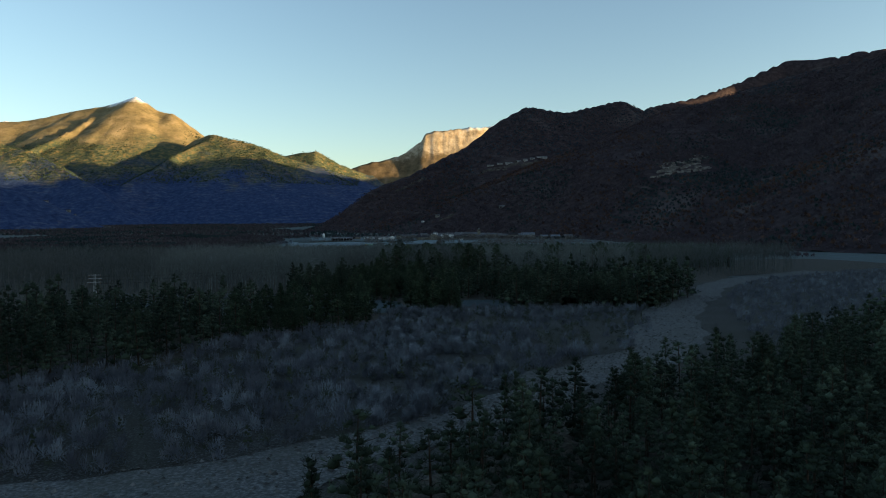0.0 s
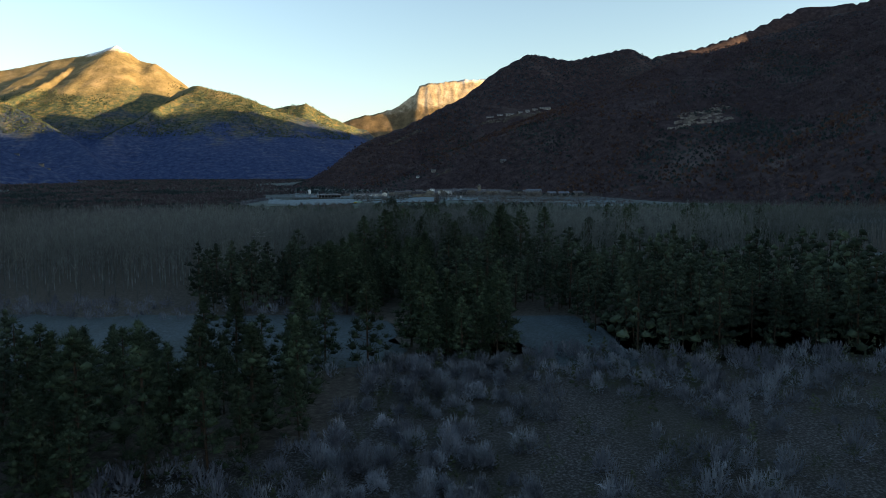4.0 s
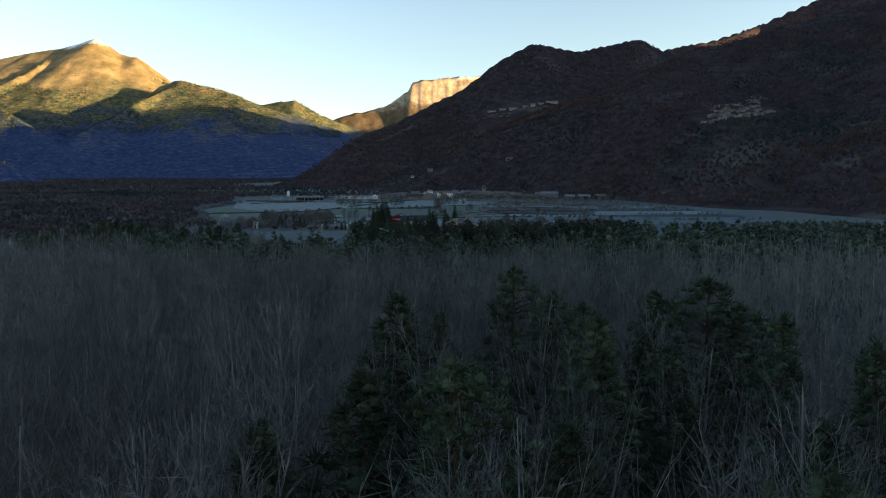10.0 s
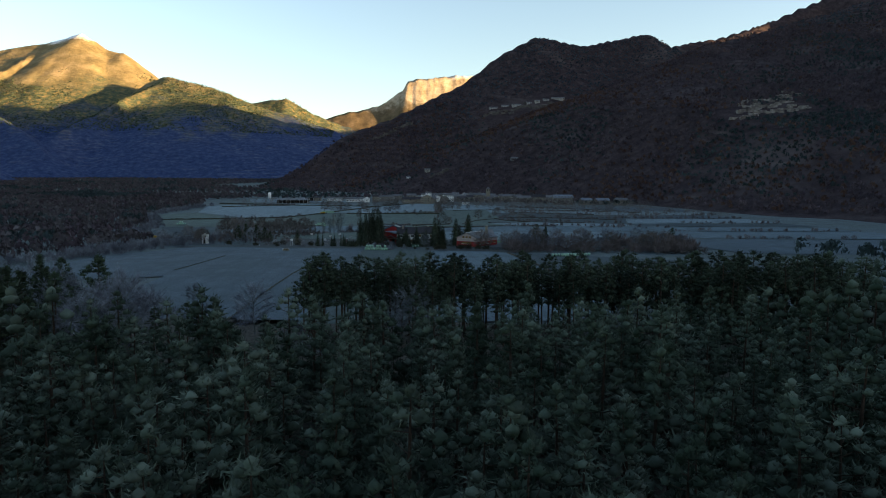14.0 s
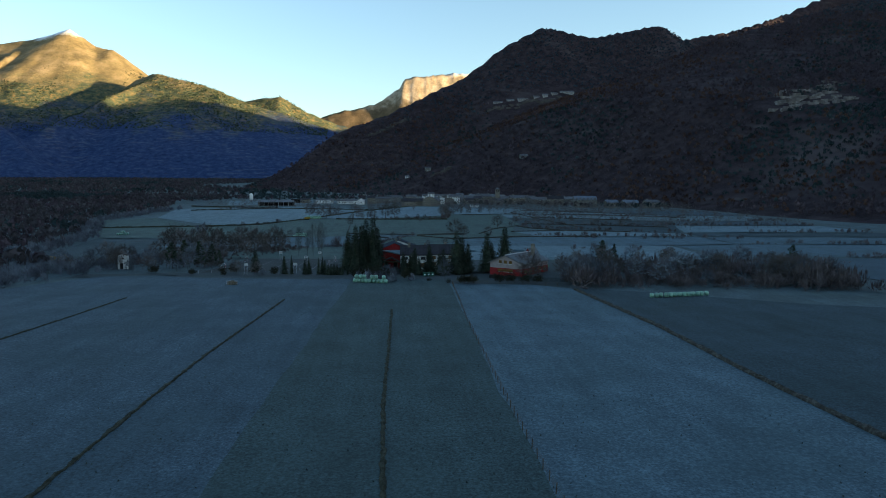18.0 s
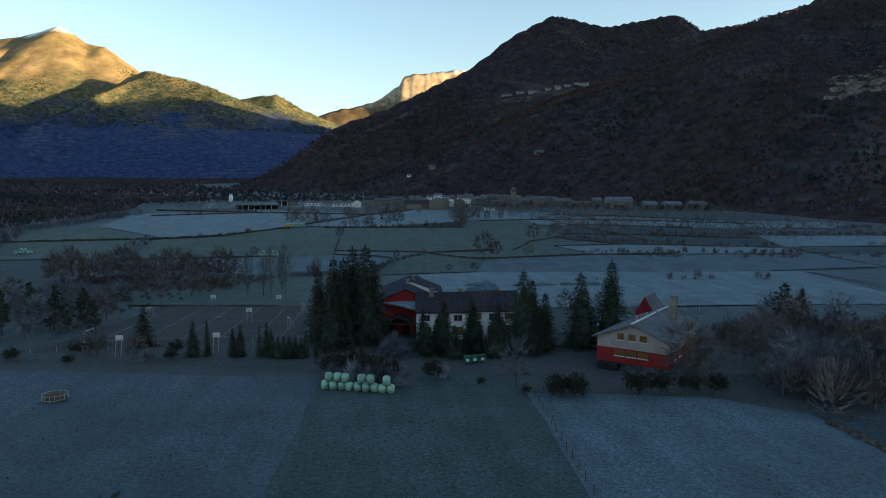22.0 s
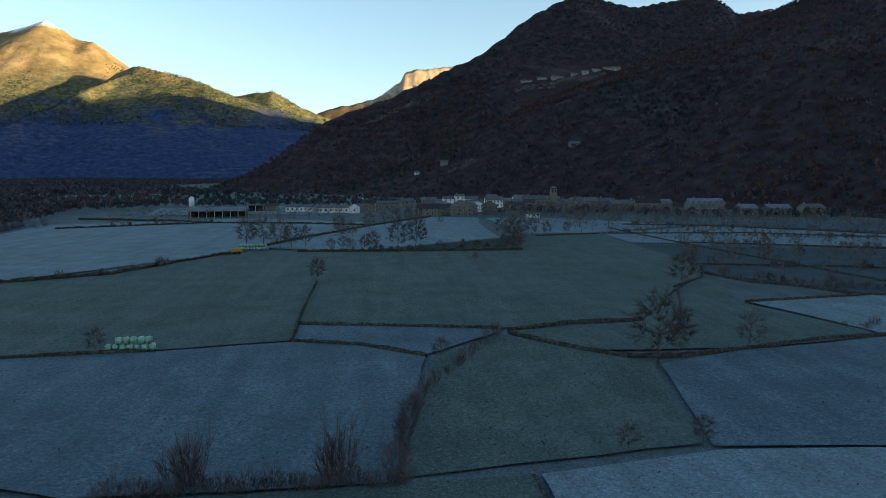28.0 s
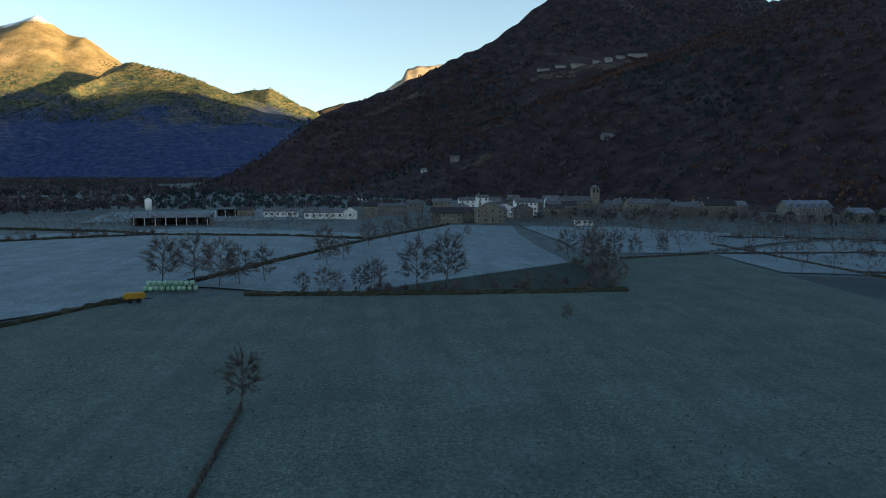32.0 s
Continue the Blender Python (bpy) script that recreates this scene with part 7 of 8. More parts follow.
oak.plant(46.6, 663.5, 9.6, "brown leafless tree before the gabled house", "trees by the lane", wide=1.1)
oak.plant(49.0, 662.0, 7.6, "brown leafless tree before the gabled house", "trees by the lane", wide=1.1)
# thickets
for poly, gap_, seed, low, high in (([(56, 652), (70, 646), (100, 644), (140, 636), (150, 690), (100, 700), (62, 690)], 3.4, 81, 4.0, 7.5), ([(-62, 706), (-54, 702), (-50, 742), (-38, 768), (-50, 775), (-75, 740), (-80, 715)], 4.0, 82, 1.4, 3.2), ([(-50, 764), (-38, 766), (-30, 788), (-60, 786), (-98, 792), (-98, 778)], 3.2, 91, 1.2, 2.6), ([(-110, 700), (-80, 712), (-66, 720), (-60, 750), (-100, 745)], 4.5, 83, 3, 5.5)):
    spots = spread_over(poly, gap_, 0.45, 0.8, seed)
    rise_ = np.clip(1.0 + 1.1 * fbm(spots[:, 0], spots[:, 1], 13, 3, seed), 0.45, 1.5)
    joined("thicket", [(q,) for q in WILLOWS_FAR], spots, np.random.default_rng(seed).uniform(low, high, len(spots)) * rise_, [M_THICKET], "tangled brown leafless thicket", "bushes", seed, squash=0.3)
for x, y, h in ((58, 668, 8), (64, 672, 9), (72, 664, 8), (84, 668, 9), (96, 660, 8.5), (108, 664, 9), (120, 655, 8), (132, 660, 9), (78, 684, 9.5), (-58, 722, 7), (-52, 740, 7.5), (-48, 752, 8), (-70, 712, 6.5)):
    oak.plant(x, y, h, "leafless tree rising from a thicket", "thicket trees")
for k, (x, y) in enumerate(spread_over([(60, 652), (100, 648), (142, 642), (150, 690), (100, 698), (64, 688)], 8.5, 0.48, 0.8, 95)):
    (frosted if k % 3 else oak).plant(x, y, 6.4 + 2.6 * math.sin(k * 2.7), "grey leafless tree rising from a thicket", "thicket trees", wide=1.15)
for k, (x, y) in enumerate(spread_over([(-118, 700), (-66, 694), (-60, 716), (-56, 756), (-104, 756)], 7.5, 0.48, 0.7, 96)):
    (frosted if k % 2 else oak).plant(x, y, 5.6 + 2.2 * math.sin(k * 1.9), "grey leafless tree rising from a thicket", "thicket trees", wide=1.15)
for x, y, h in ((79, 690, 11), (84, 692, 9.5), (-71, 706, 9.5), (-69, 711, 10), (-64, 711, 9.5), (-60, 716, 8), (-56, 712, 6), (150, 690, 9)):
    pine.plant(x, y, h, "dark evergreen tree rising from a thicket", "thicket evergreens")
for k in range(34):
    x, y = -98 + 1.7 * k, 784 - 0.22 * k + 9 * math.sin(k * 1.9)
    oak.plant(x, y, 8.5 + 2.4 * math.sin(k * 1.3), "rounded leafless tree in the grove behind the court", "grove behind the court")
for k in range(26):
    x = -27 + 1.15 * k
    briar.plant(x, 791.6 + 0.5 * math.sin(k), 1.1 + 0.7 * abs(math.sin(k * 1.7)), group="hedge below the pasture")
for x, y, h in ((-18.5, 792.5, 5), (-4.6, 793.5, 5.2), (-19.8, 793, 4.4), (-5.6, 792.6, 4.2)):
    briar.plant(x, y, h, "tall many-stemmed leafless bush in the hedge", "hedge below the pasture", wide=0.62)
for k in range(22):
    t = k / 21
    x, y = (0.7 + 8.5 * t ** 1.5 if t < 0.6 else 4.7 + 16.9 * (t - 0.6) / 0.4), (793 + 40 * t if t < 0.6 else 817 + 34 * (t - 0.6) / 0.4)
    briar.plant(x, y, 1.2 + 0.9 * abs(math.sin(k * 2.3)), "frosted brambles along the wall", "brambles along the wall")
for x, y, h in ((43.5, 829.2, 11.5), (49.3, 833.7, 7.5), (62.8, 836.2, 7), (80, 896.7, 9.5), (26.1, 796.9, 3.2), (35, 797.9, 3.6), (9.2, 833, 4.2), (-48, 843.4, 4.5), (-17.6, 912, 7), (32.7, 951.7, 3.2), (115.4, 933.2, 8), (126, 934.7, 7), (138, 952.7, 8), (143, 941, 6), (110, 880, 5.5), (98, 928, 7), (104, 940, 7), (92, 912, 4), (150, 905, 6), (165, 900, 6)):
    oak.plant(x, y, h)
for k in range(5):
    oak.plant((-52.7, -46.6, -39.5, -35, -30)[k], (996.5, 1002, 996, 998, 1003)[k], (12.5, 12.5, 12, 10, 9)[k])
for x, y, h in ((-16.5, 1030, 9), (-12, 1040, 8), (-20, 1060, 9), (-5, 1078, 9), (3, 1096, 9), (10, 1112, 9), (18, 1126, 8.5), (25, 1142, 8.5), (7.3, 986, 12), (13.9, 986, 13.5), (-18.7, 985, 5), (-14, 986, 6), (-10.5, 985, 5), (-6, 985.5, 6), (-2.5, 984, 8), (23.7, 985, 4), (32.5, 984, 4.5), (38, 984, 4), (57, 990, 6), (58, 1000, 8), (57, 1012, 10), (61, 1022, 11), (66, 1030, 9), (59, 1040, 9), (72, 1034, 9), (80, 1038, 7), (91, 1041, 7), (36, 1110, 5), (-2, 1000, 3)):
    oak.plant(x, y, h, "leafless tree along a bank below the village", "trees below the village")
spots = np.concatenate([spread_over(band(p), 1.9, 0.48, 0.9, 84) for p in ([(-100, 920, 2), (-80, 932, 2), (-60, 971, 2)], [(-20, 985, 2.5), (20, 984, 2.5), (56, 984, 2.5)], [(54, 984, 3), (57, 1010, 3), (60, 1040, 3)], [(98, 920, 2.5), (110, 898, 2.5), (150, 878, 3)], [(70, 772, 1.6), (78, 772, 1.6)], [(92, 772, 1.6), (110, 771, 1.8), (150, 768, 2)],
                                                                             [(88, 848, 2), (130, 845, 2.5), (190, 842, 2.5)], [(128, 1001, 2), (202, 973, 2.5)], [(105, 936, 2), (200, 906, 2.5)], [(140, 1098, 2), (248, 1029, 3)], [(110, 1046, 2), (260, 1000, 3)], [(102, 841, 2.4), (117, 834, 2.6), (158, 829, 2.6), (215, 826, 2)], [(158, 867, 2), (208, 866, 2), (320, 864, 2)], [(180, 924, 2), (268, 919, 2.4), (320, 917, 2)], [(236, 963, 2), (320, 964, 2)], [(264, 1029, 2), (322, 1020, 2)], [(196, 797, 1.5), (330, 789, 2)], [(150, 731, 2), (330, 711, 2.4)], [(-160, 1135, 2), (-120, 1140, 2)], [(-150, 1108, 2), (-95, 1128, 2)])])
spots = spots[fbm(spots[:, 0], spots[:, 1], 16, 3, 87) + np.random.default_rng(6).uniform(-0.15, 0.15, len(spots)) > -0.08]
spots = spots[::2]
joined("hedgerow", [(s,) for s in WILLOWS_FAR], spots, 1.1 + 3.4 * np.random.default_rng(85).uniform(0, 1, len(spots)) ** 1.6, [M_THICKET], "brown leafless hedgerows along the pasture walls", "bushes", 86)
spots = np.concatenate([spread_over([(110, 905), (200, 880), (300, 900), (310, 1000), (300, 1120), (120, 1160), (70, 1150), (70, 1060), (115, 1040)], 8.5, 0.48, 0.6, 87), spread_over([(60, 1165), (300, 1120), (310, 1150), (230, 1160), (190, 1220), (110, 1228), (60, 1180)], 6.5, 0.48, 0.65, 93), spread_over([(100, 1240), (240, 1225), (240, 1300), (100, 1320)], 7.5, 0.48, 0.65, 94), spread_over([(-60, 1130), (30, 1190), (60, 1200), (40, 1230), (-60, 1200), (-180, 1180), (-180, 1150)], 9.5, 0.48, 0.6, 88)])
spots = np.concatenate([spots, spread_over([(40, 1168), (120, 1160), (150, 1200), (330, 1130), (330, 1160), (240, 1215), (120, 1228), (44, 1182)], 8.0, 0.48, 0.7, 98), spread_over([(-170, 1165), (-60, 1195), (40, 1200), (40, 1220), (-60, 1218), (-170, 1185)], 8.0, 0.48, 0.45, 99)])
joined("orchard_trees", SPREADING_FAR, spots, np.random.default_rng(89).uniform(4.5, 9, len(spots)), [M_DARK_TWIG, M_DARK_TWIG], "scattered leafless trees between the walls and the village", "trees", 90)

# ---- village, barns and hamlets ----
M_GREY_RENDER = material("grey_render", [(0.09, 0.09, 0.088), (0.14, 0.14, 0.135), (0.2, 0.197, 0.19)], 0.5, rough=0.85, second=((0.14, 0.13, 0.12), 0.15, 0.5))
M_HAMLET = material("pale_hamlet_stone", [(0.16, 0.155, 0.15), (0.24, 0.232, 0.225), (0.32, 0.31, 0.3)], 0.4, rough=0.9)
M_SLATE = material("frosted_slate_roof", [(0.06, 0.0655, 0.0776), (0.0938, 0.102, 0.118), (0.143, 0.154, 0.172)], 0.6, rough=0.7, random=0.25, second=((0.0675, 0.0655, 0.068), 0.2, 0.6))
M_BLUE_ROOF = material("blue_grey_roof", [(0.08, 0.1, 0.14), (0.11, 0.14, 0.19), (0.16, 0.19, 0.24)], 0.6, rough=0.6, second=((0.09, 0.10, 0.12), 0.2, 0.5))


def house(x, y, w, d, wall_h, rise, turn, wall, roof, label, z=None, cols=3, rows=2, chimneys=1, dormers=0, side=True, along=True, shutter=None, group="village houses", name="house"):
    """A house: walls, pitched roof, rows of windows, chimney. along: the ridge runs across the view."""
    z = gz(x, y) if z is None else z
    h = empty(name, pose(x, y, z, 0, 0, turn), label, "house", group)
    q = 90 if along else 0
    gw, gd = (d, w) if along else (w, d)
    part("wall", gable_walls(gw, gd, -1.5, wall_h, wall_h + rise, wall), h, m=pose(0, 0, 0, 0, 0, q))
    part("roof", gable_roof(gw, gd, wall_h, wall_h + rise, 0.5, 0.22, roof), h, m=pose(0, 0, 0.02, 0, 0, q))
    pane = shutter or M_GLASS
    step = wall_h / max(1, rows)
    for i in range(rows):
        for k in range(cols):
            window_parts(h, -w / 2 + w * (k + 0.5) / cols, -d / 2 - 0.02, step * i + step * 0.32, 1.1, 1.35, 0, pane, False)
        if side:
            window_parts(h, w / 2 + 0.02, 0, step * i + step * 0.32, 1.1, 1.35, 90, pane, False)
    for k in range(chimneys):
        chimney_on(h, (-0.3 + 0.6 * k) * w, 0.12 * d, wall_h + rise * 0.5, wall_h + rise + 1.1, 0.8)
    for k in range(dormers):
        dm = part("dormer", gable_walls(1.8, 2.2, wall_h + 0.1, wall_h + 1.3, wall_h + 2.0, wall), h, m=pose(-w / 2 + w * (k + 0.5) / dormers, -d / 2 + 1.2, 0))
        part("dormer_roof", gable_roof(1.8, 2.2, wall_h + 1.3, wall_h + 2.0, 0.2, 0.1, roof), dm, m=pose(0, 0, 0.02))
    return h


WHITE_LABEL, STONE_LABEL, GREY_LABEL = "white rendered village house under a frosted roof", "stone village house under a frosted roof", "grey rendered village house under a frosted roof"
for x, y, w, d, wh, rise, turn, wall, roof, label, cols, rows, extra in (
        (76, 1335, 32, 11, 5.5, 2.2, 2, M_WHITE, M_SLATE, "long white building above the village", 8, 2, {}),
        (98, 1322, 26, 10, 4.5, 2.0, -3, M_GREY_RENDER, M_SLATE, GREY_LABEL, 6, 1, {}),
        (90.5, 1242, 13.6, 9, 8.2, 2.6, 2, M_WHITE, M_SLATE, WHITE_LABEL, 5, 3, {}),
        (75, 1231, 11, 8, 5.6, 2.4, 5, M_WHITE, M_SLATE, WHITE_LABEL, 3, 2, {"along": False}),
        (58, 1188, 15, 10, 7.0, 3.6, -4, M_STONE_HOUSE, M_SLATE, STONE_LABEL, 4, 3, {"along": False}),
        (64.5, 1250, 7, 7, 11, 1.5, 3, M_WHITE, M_SLATE, WHITE_LABEL, 2, 4, {}),
        (35.5, 1190, 16, 8, 5.0, 3.0, 3, M_STONE_HOUSE, M_TILE, STONE_LABEL, 4, 2, {}),
        (48, 1196, 8, 7, 5.4, 2.2, -8, M_STONE_HOUSE, M_TILE, STONE_LABEL, 2, 2, {}),
        (161, 1345, 22, 10, 5.5, 1.6, -2, M_GREY_RENDER, M_SLATE, GREY_LABEL, 6, 2, {}),
        (130.5, 1272, 17, 10, 7.5, 3.2, 4, M_STONE_HOUSE, M_SLATE, STONE_LABEL, 4, 2, {}),
        (115, 1262, 11, 9, 5.5, 2.6, -6, M_GREY_RENDER, M_SLATE, GREY_LABEL, 3, 2, {}),
        (108, 1236, 10, 8, 4.6, 2.4, 8, M_STONE_HOUSE, M_TILE, STONE_LABEL, 3, 2, {}),
        (122, 1290, 12, 9, 7.0, 2.8, 3, M_WHITE, M_SLATE, WHITE_LABEL, 3, 2, {}),
        (146, 1300, 14, 9, 6.4, 3.0, -3, M_GREY_RENDER, M_SLATE, GREY_LABEL, 3, 2, {}),
        (170, 1256, 17, 10, 6.6, 2.8, -2, M_STONE_HOUSE, M_SLATE, STONE_LABEL, 5, 2, {}),
        (188, 1262, 11, 9, 6.2, 2.6, 6, M_GREY_RENDER, M_SLATE, GREY_LABEL, 3, 2, {}),
        (181, 1300, 22, 10, 5.6, 2.2, -4, M_WHITE, M_SLATE, WHITE_LABEL, 6, 2, {}),
        (191, 1232, 20, 9, 5.6, 2.8, 2, M_GREY_RENDER, M_SLATE, GREY_LABEL, 5, 2, {}),
        (209, 1227, 19, 10, 6.6, 3.6, -5, M_STONE_HOUSE, M_TILE, STONE_LABEL, 5, 2, {}),
        (228, 1240, 12, 9, 6, 2.6, 5, M_GREY_RENDER, M_SLATE, GREY_LABEL, 3, 2, {}),
        (226, 1168, 24, 11, 8.6, 3.4, -3, M_GREY_RENDER, M_BLUE_ROOF, "three-storey inn with blue-grey roof and dormers", 7, 3, {"dormers": 6}),
        (255, 1166, 13, 10, 5.4, 2.6, 3, M_STONE_HOUSE, M_BLUE_ROOF, STONE_LABEL, 4, 2, {}),
        (274, 1160, 16, 10, 5.6, 2.6, -2, M_GREY_RENDER, M_BLUE_ROOF, GREY_LABEL, 4, 2, {}),
        (296, 1155, 15, 10, 6, 2.6, 4, M_STONE_HOUSE, M_SLATE, STONE_LABEL, 4, 2, {}),
        (7, 1262, 19, 10, 5.0, 2.0, 2, M_GREY_RENDER, M_SLATE, GREY_LABEL, 5, 1, {}),
        (-6, 1240, 8, 8, 6.4, 2.0, -4, M_STONE_HOUSE, M_TILE, STONE_LABEL, 2, 2, {}),
        (24, 1290, 12, 9, 5.4, 2.2, 4, M_GREY_RENDER, M_SLATE, GREY_LABEL, 3, 2, {}),
        (44, 1300, 13, 9, 5.8, 2.4, -6, M_STONE_HOUSE, M_SLATE, STONE_LABEL, 3, 2, {}),
        (-31, 1226, 26, 9, 3.6, 2.0, 1, M_WHITE, M_SLATE, "long white farm shed with a pale roof", 7, 1, {}),
        (-17.5, 1224, 8, 9, 4.4, 2.2, 1, M_WHITE, M_SLATE, "white gabled barn end", 1, 1, {"along": False}),
        (-60, 1244, 20, 9, 3.4, 1.6, 2, M_WHITE, M_SLATE, "long low white farm shed", 6, 1, {}),
        (-82, 1250, 9, 8, 4.0, 1.6, -3, M_STONE_HOUSE, M_TILE, STONE_LABEL, 2, 1, {}),
        (104, 1166, 9, 4, 2.6, 0.8, 0, M_WHITE, M_SLATE, "small white shed at the pasture's edge", 3, 1, {"chimneys": 0})):
    house(x, y, w, d, wh, rise, turn, wall, roof, label, cols=cols, rows=rows, **extra)

for k, (x, y, w) in enumerate(((70, 1262, 10), (84, 1268, 12), (100, 1276, 11), (112, 1300, 13), (136, 1322, 14), (54, 1272, 9), (160, 1276, 12), (174, 1282, 10), (200, 1280, 13), (214, 1262, 10), (120, 1246, 9), (146, 1248, 11), (66, 1206, 9), (82, 1210, 10))):
    house(x, y, w, 8.5, 5.0 + 1.4 * math.sin(k * 2.1), 2.4, 14 * math.sin(k * 1.7), (M_STONE_HOUSE, M_GREY_RENDER, M_HAMLET)[k % 3], (M_SLATE, M_TILE, M_SLATE)[k % 3], (STONE_LABEL, GREY_LABEL, "pale stone village house under a frosted roof")[k % 3], cols=3, rows=2, along=k % 4 != 1)

# church
church = empty("church", pose(150.4, 1293, gz(150, 1293), 0, 0, -6), "stone church with a square bell tower", "church")
part("nave", gable_walls(9, 16, -1, 6.5, 9.6, M_STONE_HOUSE), church, m=pose(-9.0, 2, 0, 0, 0, 90))
part("nave_roof", gable_roof(9, 16, 6.5, 9.6, 0.4, 0.2, M_SLATE), church, m=pose(-9.0, 2, 0.02, 0, 0, 90))
tower_part = part("tower", box_mesh("tower", 5.4, 5.4, 16.5, M_STONE_HOUSE, z0=-1), church, m=pose(2.2, 0, 0))
bm = bmesh.new()
base = [bm.verts.new(c) for c in ((-3, -3, 16.2), (3, -3, 16.2), (3, 3, 16.2), (-3, 3, 16.2))]
tip = bm.verts.new((0, 0, 18.2))
bm.faces.new(base[::-1])
for i in range(4):
    bm.faces.new((base[i], base[(i + 1) % 4], tip))
part("tower_roof", bm_mesh("tower_roof", bm, M_SLATE), tower_part)
for sx in (-1.2, 1.2):
    for t_, px_, py_ in ((0, sx, -2.72), (90, 2.72, sx)):
        part("belfry_opening", box_mesh("belfry_opening", 1.1, 0.06, 2.6, M_DARK, 0, 12.4), tower_part, m=pose(px_, py_, 0, 0, 0, t_))
for k in range(3):
    window_parts(church, -14 + 5 * k, -2.55, 2.4, 1.0, 2.2, 0, M_GLASS, False)

# long open barn
barn = empty("open_barn", pose(-107, 1188, gz(-107, 1188), 0, 0, 8), "long open-fronted cattle barn with a pale sheet roof", "barn")
bm = bmesh.new()
vs = [bm.verts.new(c) for c in ((-19, -7, 3.6), (19, -7, 3.6), (19, 6, 5.4), (-19, 6, 5.4), (-19, -7, 3.85), (19, -7, 3.85), (19, 6, 5.65), (-19, 6, 5.65))]
for f in ((3, 2, 1, 0), (4, 5, 6, 7), (0, 1, 5, 4), (1, 2, 6, 5), (2, 3, 7, 6), (3, 0, 4, 7)):
    bm.faces.new([vs[i] for i in f])
part("roof", bm_mesh("roof", bm, M_SLATE), barn)
part("rear_wall", box_mesh("rear_wall", 38, 0.3, 5.4, M_DARK, z0=-0.5), barn, m=pose(0, 5.6, 0))
for s in (-18.8, 18.8):
    part("side_wall", box_mesh("side_wall", 0.3, 12, 4.1, M_GREY_RENDER, z0=-0.5), barn, m=pose(s, -0.6, 0))
post_me = box_mesh("post", 0.35, 0.35, 4.1, M_PAINT_WHITE, z0=-0.5)
for k in range(8):
    part("post", post_me, barn, m=pose(-17.5 + 5 * k, -6.5, 0))
shed2 = empty("open_shed", pose(-93, 1247, gz(-93, 1247)), "small open shed beside the barns", "shed")
part("roof", box_mesh("roof", 13, 9, 0.3, M_SLATE, z0=4.4), shed2)
part("rear_wall", box_mesh("rear_wall", 13, 0.3, 4.9, M_DARK, z0=-0.5), shed2, m=pose(0, 4, 0))
for s in (-5.8, 0, 5.8):
    part("post", post_me, shed2, m=pose(s, -4, 0.3))
silo = empty("feed_silo", pose(-150.4, 1282, gz(-150, 1282)), "white cylindrical feed silo with a conical cap", "silo")
bm = bmesh.new()
tube(bm, (0, 0, 2), (0, 0, 9), 2.1, n=20)
part("tank", bm_mesh("tank", bm, M_WHITE, True), silo)
bm = bmesh.new()
tube(bm, (0, 0, 9.01), (0, 0, 10.2), 2.1, 0.4, 20)
part("cap", bm_mesh("cap", bm, M_WHITE, True), silo)
for k in range(4):
    bm = bmesh.new()
    tube(bm, (1.6 * math.cos(k * math.pi / 2 + 0.8), 1.6 * math.sin(k * math.pi / 2 + 0.8), -0.5), (1.6 * math.cos(k * math.pi / 2 + 0.8), 1.6 * math.sin(k * math.pi / 2 + 0.8), 2.3), 0.15)
    part("leg", bm_mesh("leg", bm, M_STEEL), silo)


def slope_z(x, y):
    return float(right_heights(np.array([[float(x)]]), np.array([[float(y)]]))[0, 0])


M_TERRACE = material("terrace_wall_stone", [(0.04, 0.036, 0.035), (0.075, 0.068, 0.065), (0.12, 0.112, 0.106)], 0.12, bump=0.6, bump_scale=0.4)

# hamlet on the mountainside, and single houses on the slope
for x, y, w, d, wh, wall, label in ((250, 1830, 22, 9, 5.5, M_HAMLET, "pale stone house of the mountain hamlet"), (276, 1830, 18, 9, 5.5, M_HAMLET, "pale stone house of the mountain hamlet"), (302, 1824, 26, 10, 6, M_HAMLET, "pale stone house of the mountain hamlet"),
                                    (346, 1816, 12, 9, 9, M_HAMLET, "tall stone house of the mountain hamlet"), (366, 1820, 15, 9, 6.5, M_HAMLET, "pale stone house of the mountain hamlet"), (394, 1824, 34, 10, 7.5, M_HAMLET, "long pale building of the mountain hamlet"),
                                    (424, 1826, 14, 9, 6, M_HAMLET, "pale stone house of the mountain hamlet"), (442, 1836, 16, 9, 6, M_HAMLET, "pale stone house of the mountain hamlet"), (460, 1846, 22, 9, 6.5, M_HAMLET, "pale stone house of the mountain hamlet"), (328, 1820, 14, 9, 6, M_HAMLET, "pale stone house of the mountain hamlet"),
                                    (87, 1590, 12, 9, 7, M_GREY_RENDER, "lone pale house on the wooded slope"), (52, 1600, 7, 6, 4, M_WHITE, "small white hut on the wooded slope"), (-20, 1480, 8, 7, 4, M_WHITE, "small white hut on the wooded slope"), (228, 1480, 15, 8, 4.5, M_GREY_RENDER, "lone pale house on the wooded slope"), (120, 1420, 12, 8, 5, M_STONE_HOUSE, STONE_LABEL), (150, 1405, 16, 9, 5, M_GREY_RENDER, GREY_LABEL)):
    z = max(slope_z(x, y - 5), gz(x, y)) - (1.5 if y > 1800 else 0)
    house(x, y, w * 0.85, d, wh * 0.85, 2.2, 9 * math.sin(x), wall, M_SLATE, label, z=z, cols=max(2, int(w / 4)), rows=2, side=False, group="hillside houses", chimneys=0)

# terraces and pale rock bands on the wooded slope
M_PALE_ROCK = material("pale_rock_band", [(0.07, 0.062, 0.06), (0.15, 0.136, 0.128), (0.28, 0.264, 0.25)], 0.12, bump=0.6, bump_scale=0.4)





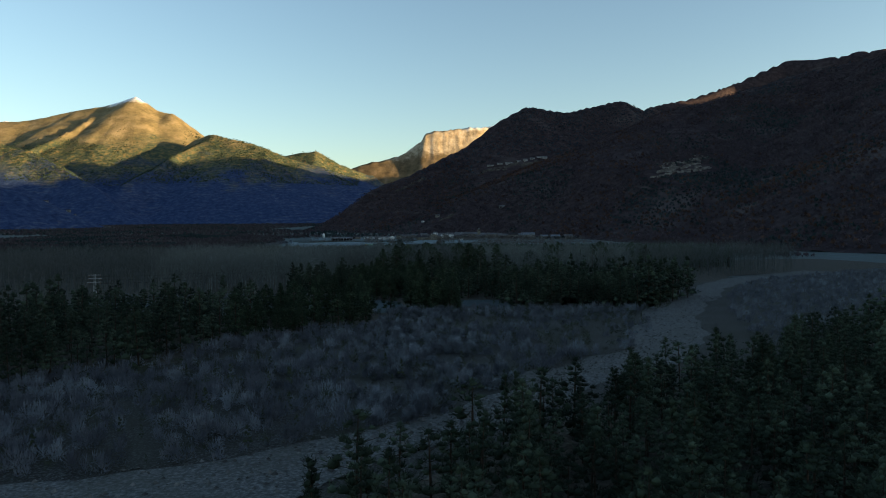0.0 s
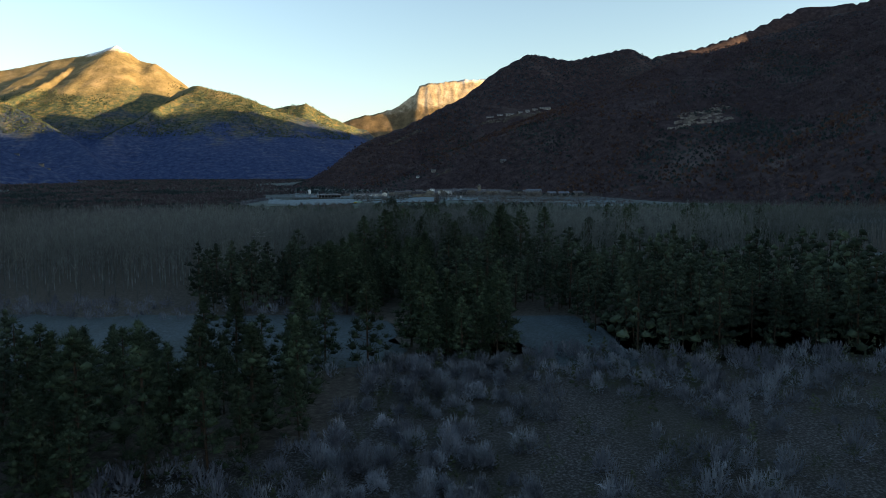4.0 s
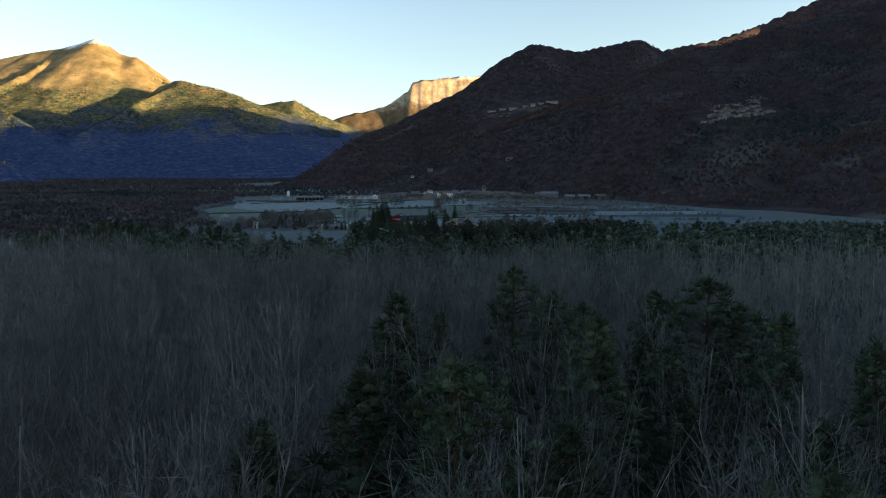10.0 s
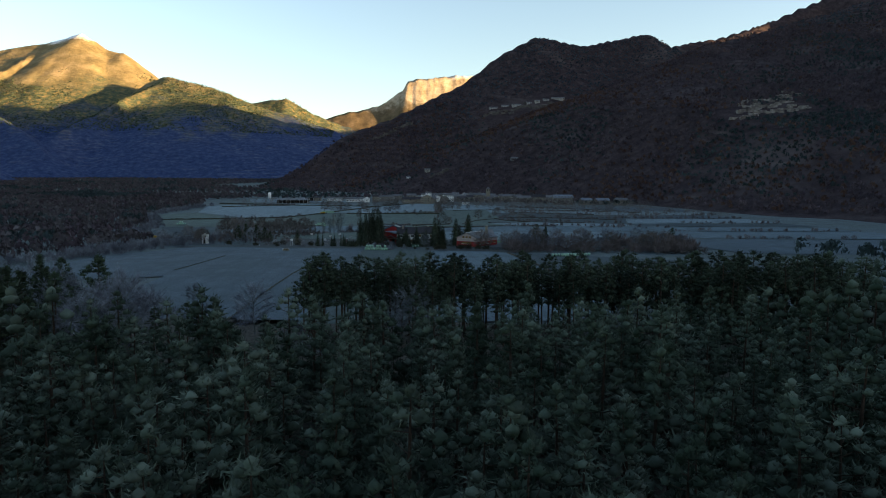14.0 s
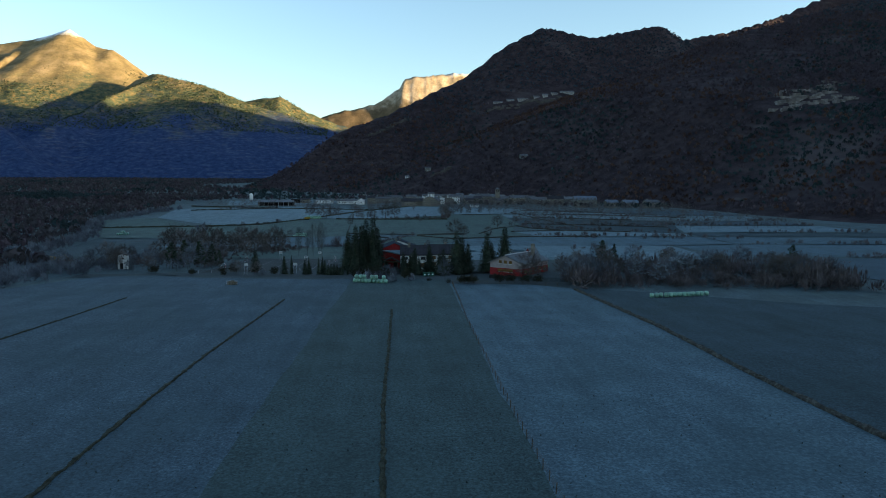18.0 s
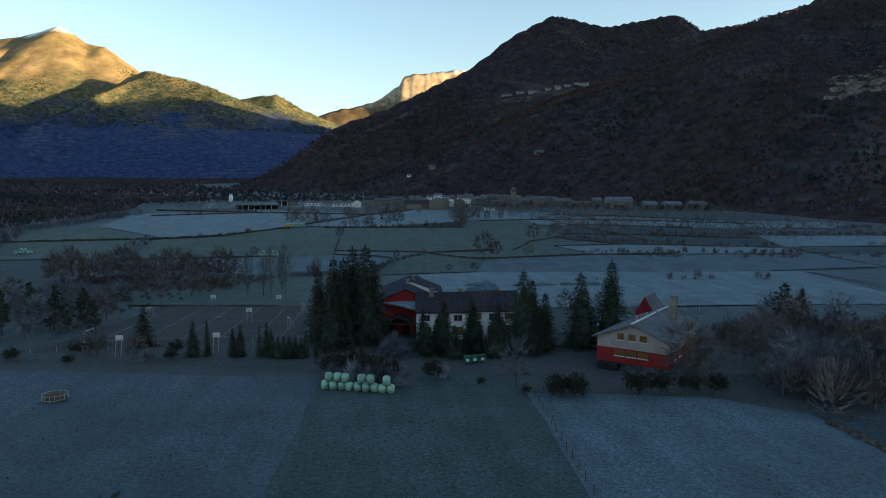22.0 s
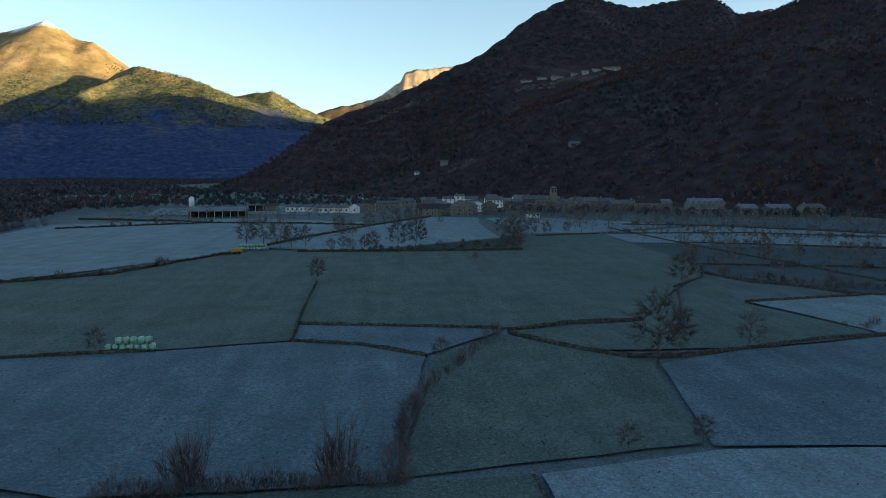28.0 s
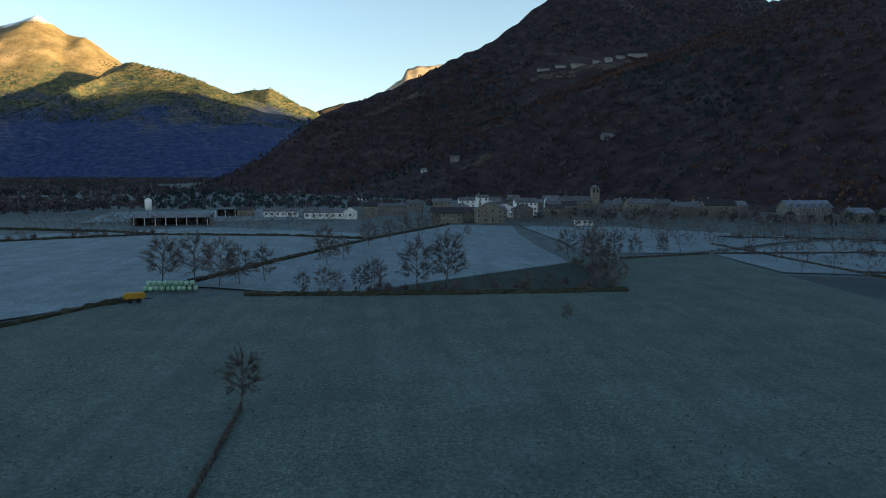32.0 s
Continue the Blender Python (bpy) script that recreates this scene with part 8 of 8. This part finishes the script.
def rock_band(x0, x1, y, rise, thick, seed, label):
    """A broken row of limestone ledges along a mountainside."""
    r = np.random.default_rng(seed)
    out = []
    for k in range(int(abs(x1 - x0) / 5)):
        x = x0 + (x1 - x0) * (k + r.uniform(0, 1)) / (abs(x1 - x0) / 5)
        yy = y + rise * (x - x0) / (x1 - x0) + r.normal() * thick
        z = slope_z(x, yy)
        w, h = r.uniform(3, 8), r.uniform(2.5, 6.5)
        v = np.array([(-1, -0.6, -0.6), (1, -0.6, -0.6), (1, 0.8, -0.6), (-1, 0.8, -0.6), (-0.9, -0.7, 0.5), (0.9, -0.55, 0.6), (0.8, 0.8, 0.7), (-0.85, 0.8, 0.6)]) * (w, 3.5, h) * r.uniform(0.75, 1.2, (8, 3)) + (x, yy, z)
        out.append((v, np.array([(4, 5, 6, 7), (0, 1, 5, 4), (1, 2, 6, 5), (2, 3, 7, 6), (3, 0, 4, 7)])))
    V, F = merged(out)
    tagged(new("rock_band", mesh_of("rock_band", V, F, [M_PALE_ROCK if "limestone" in label else M_TERRACE])), label, "rocks", kind="stuff")


rock_band(486, 610, 1238, 26, 7, 91, "pale limestone ledges on the wooded mountainside")
rock_band(500, 600, 1262, 24, 5, 92, "pale limestone ledges on the wooded mountainside")
rock_band(520, 625, 1285, 30, 5, 97, "pale limestone ledges on the wooded mountainside")
rock_band(225, 330, 1814, -6, 4, 93, "pale terrace walls below the mountain hamlet")
rock_band(330, 420, 1800, 4, 4, 94, "pale terrace walls below the mountain hamlet")
rock_band(-20, 70, 1835, 20, 2, 95, "pale rock ledge across the slope")
rock_band(90, 125, 1545, 10, 4, 96, "pale rock outcrop on the lower slope")

# far village lights and roofs at the foot of the left mountain
r_ = random.Random(9)
far_parts = []
for k in range(30):
    cx, cy = ((-965, 2480), (-1180, 2420), (-760, 2560), (-560, 2700))[k % 4]
    x, y = cx + r_.gauss(0, 70), cy + r_.gauss(0, 60)
    z = max(gz(x, y), float(left_heights(np.array([[x]]), np.array([[y]]))[0, 0]) if y > 1500 else 0)
    w, d, h = r_.uniform(8, 15), r_.uniform(8, 11), r_.uniform(4, 7)
    house(x, y, w, d, h, 2.4, r_.uniform(-20, 20), (M_GREY_RENDER, M_GREY_RENDER, M_STONE_HOUSE)[k % 3], M_TILE, "small pale house of the far village", z=z, cols=2, rows=1, side=False, chimneys=0, group="far village houses")

# power line on the river plain
def pylon(x, y, h=11.0):
    top = empty("power_pole", pose(x, y, 0, 0, 0, 12), "steel lattice power pole with three crossarms", "pole", "power poles")
    for sx in (-0.35, 0.35):
        bm = bmesh.new()
        tube(bm, (sx * 1.6, 0, -0.3), (sx * 0.5, 0, h), 0.09, 0.06, 5)
        for k in range(12):
            tube(bm, (sx * (1.6 - 1.1 * k / 12), 0, h * k / 12), (-sx * (1.6 - 1.1 * (k + 1) / 12), 0, h * (k + 1) / 12), 0.025, n=3)
        part("upright", bm_mesh("upright", bm, M_STEEL), top)
    for k in range(3):
        z = h - 0.4 - 1.1 * k
        arm = part("crossarm", box_mesh("crossarm", 3.4 + 0.4 * k, 0.16, 0.16, M_STEEL, z0=z), top)
        for sx in (-1.6, 1.6):
            bm = bmesh.new()
            tube(bm, (sx, 0, z - 0.35), (sx, 0, z), 0.07, n=6)
            part("insulator", bm_mesh("insulator", bm, M_BROWN), arm)
    return top


POLES = [(-94, 207), (-190, 190), (-40, 300)]
for x, y in POLES:
    pylon(x, y, 11.0 if y < 250 else 12.0)
for (xa, ya), (xb, yb) in ((POLES[0], POLES[1]), (POLES[0], POLES[2])):
    for k in range(3):
        for s in (-1.6, 1.6):
            bm = bmesh.new()
            pts = [Vector((xa + (xb - xa) * t + s, ya + (yb - ya) * t, 10.2 - 1.1 * k - 3.0 * 4 * t * (1 - t) * 0.5)) for t in [i / 12 for i in range(13)]]
            for p, q in zip(pts, pts[1:]):
                tube(bm, p, q, 0.015, n=3)
            tagged(new("power_cable", bm_mesh("power_cable", bm, M_DARK)), "sagging power cable between steel poles", "cable", "power cables")
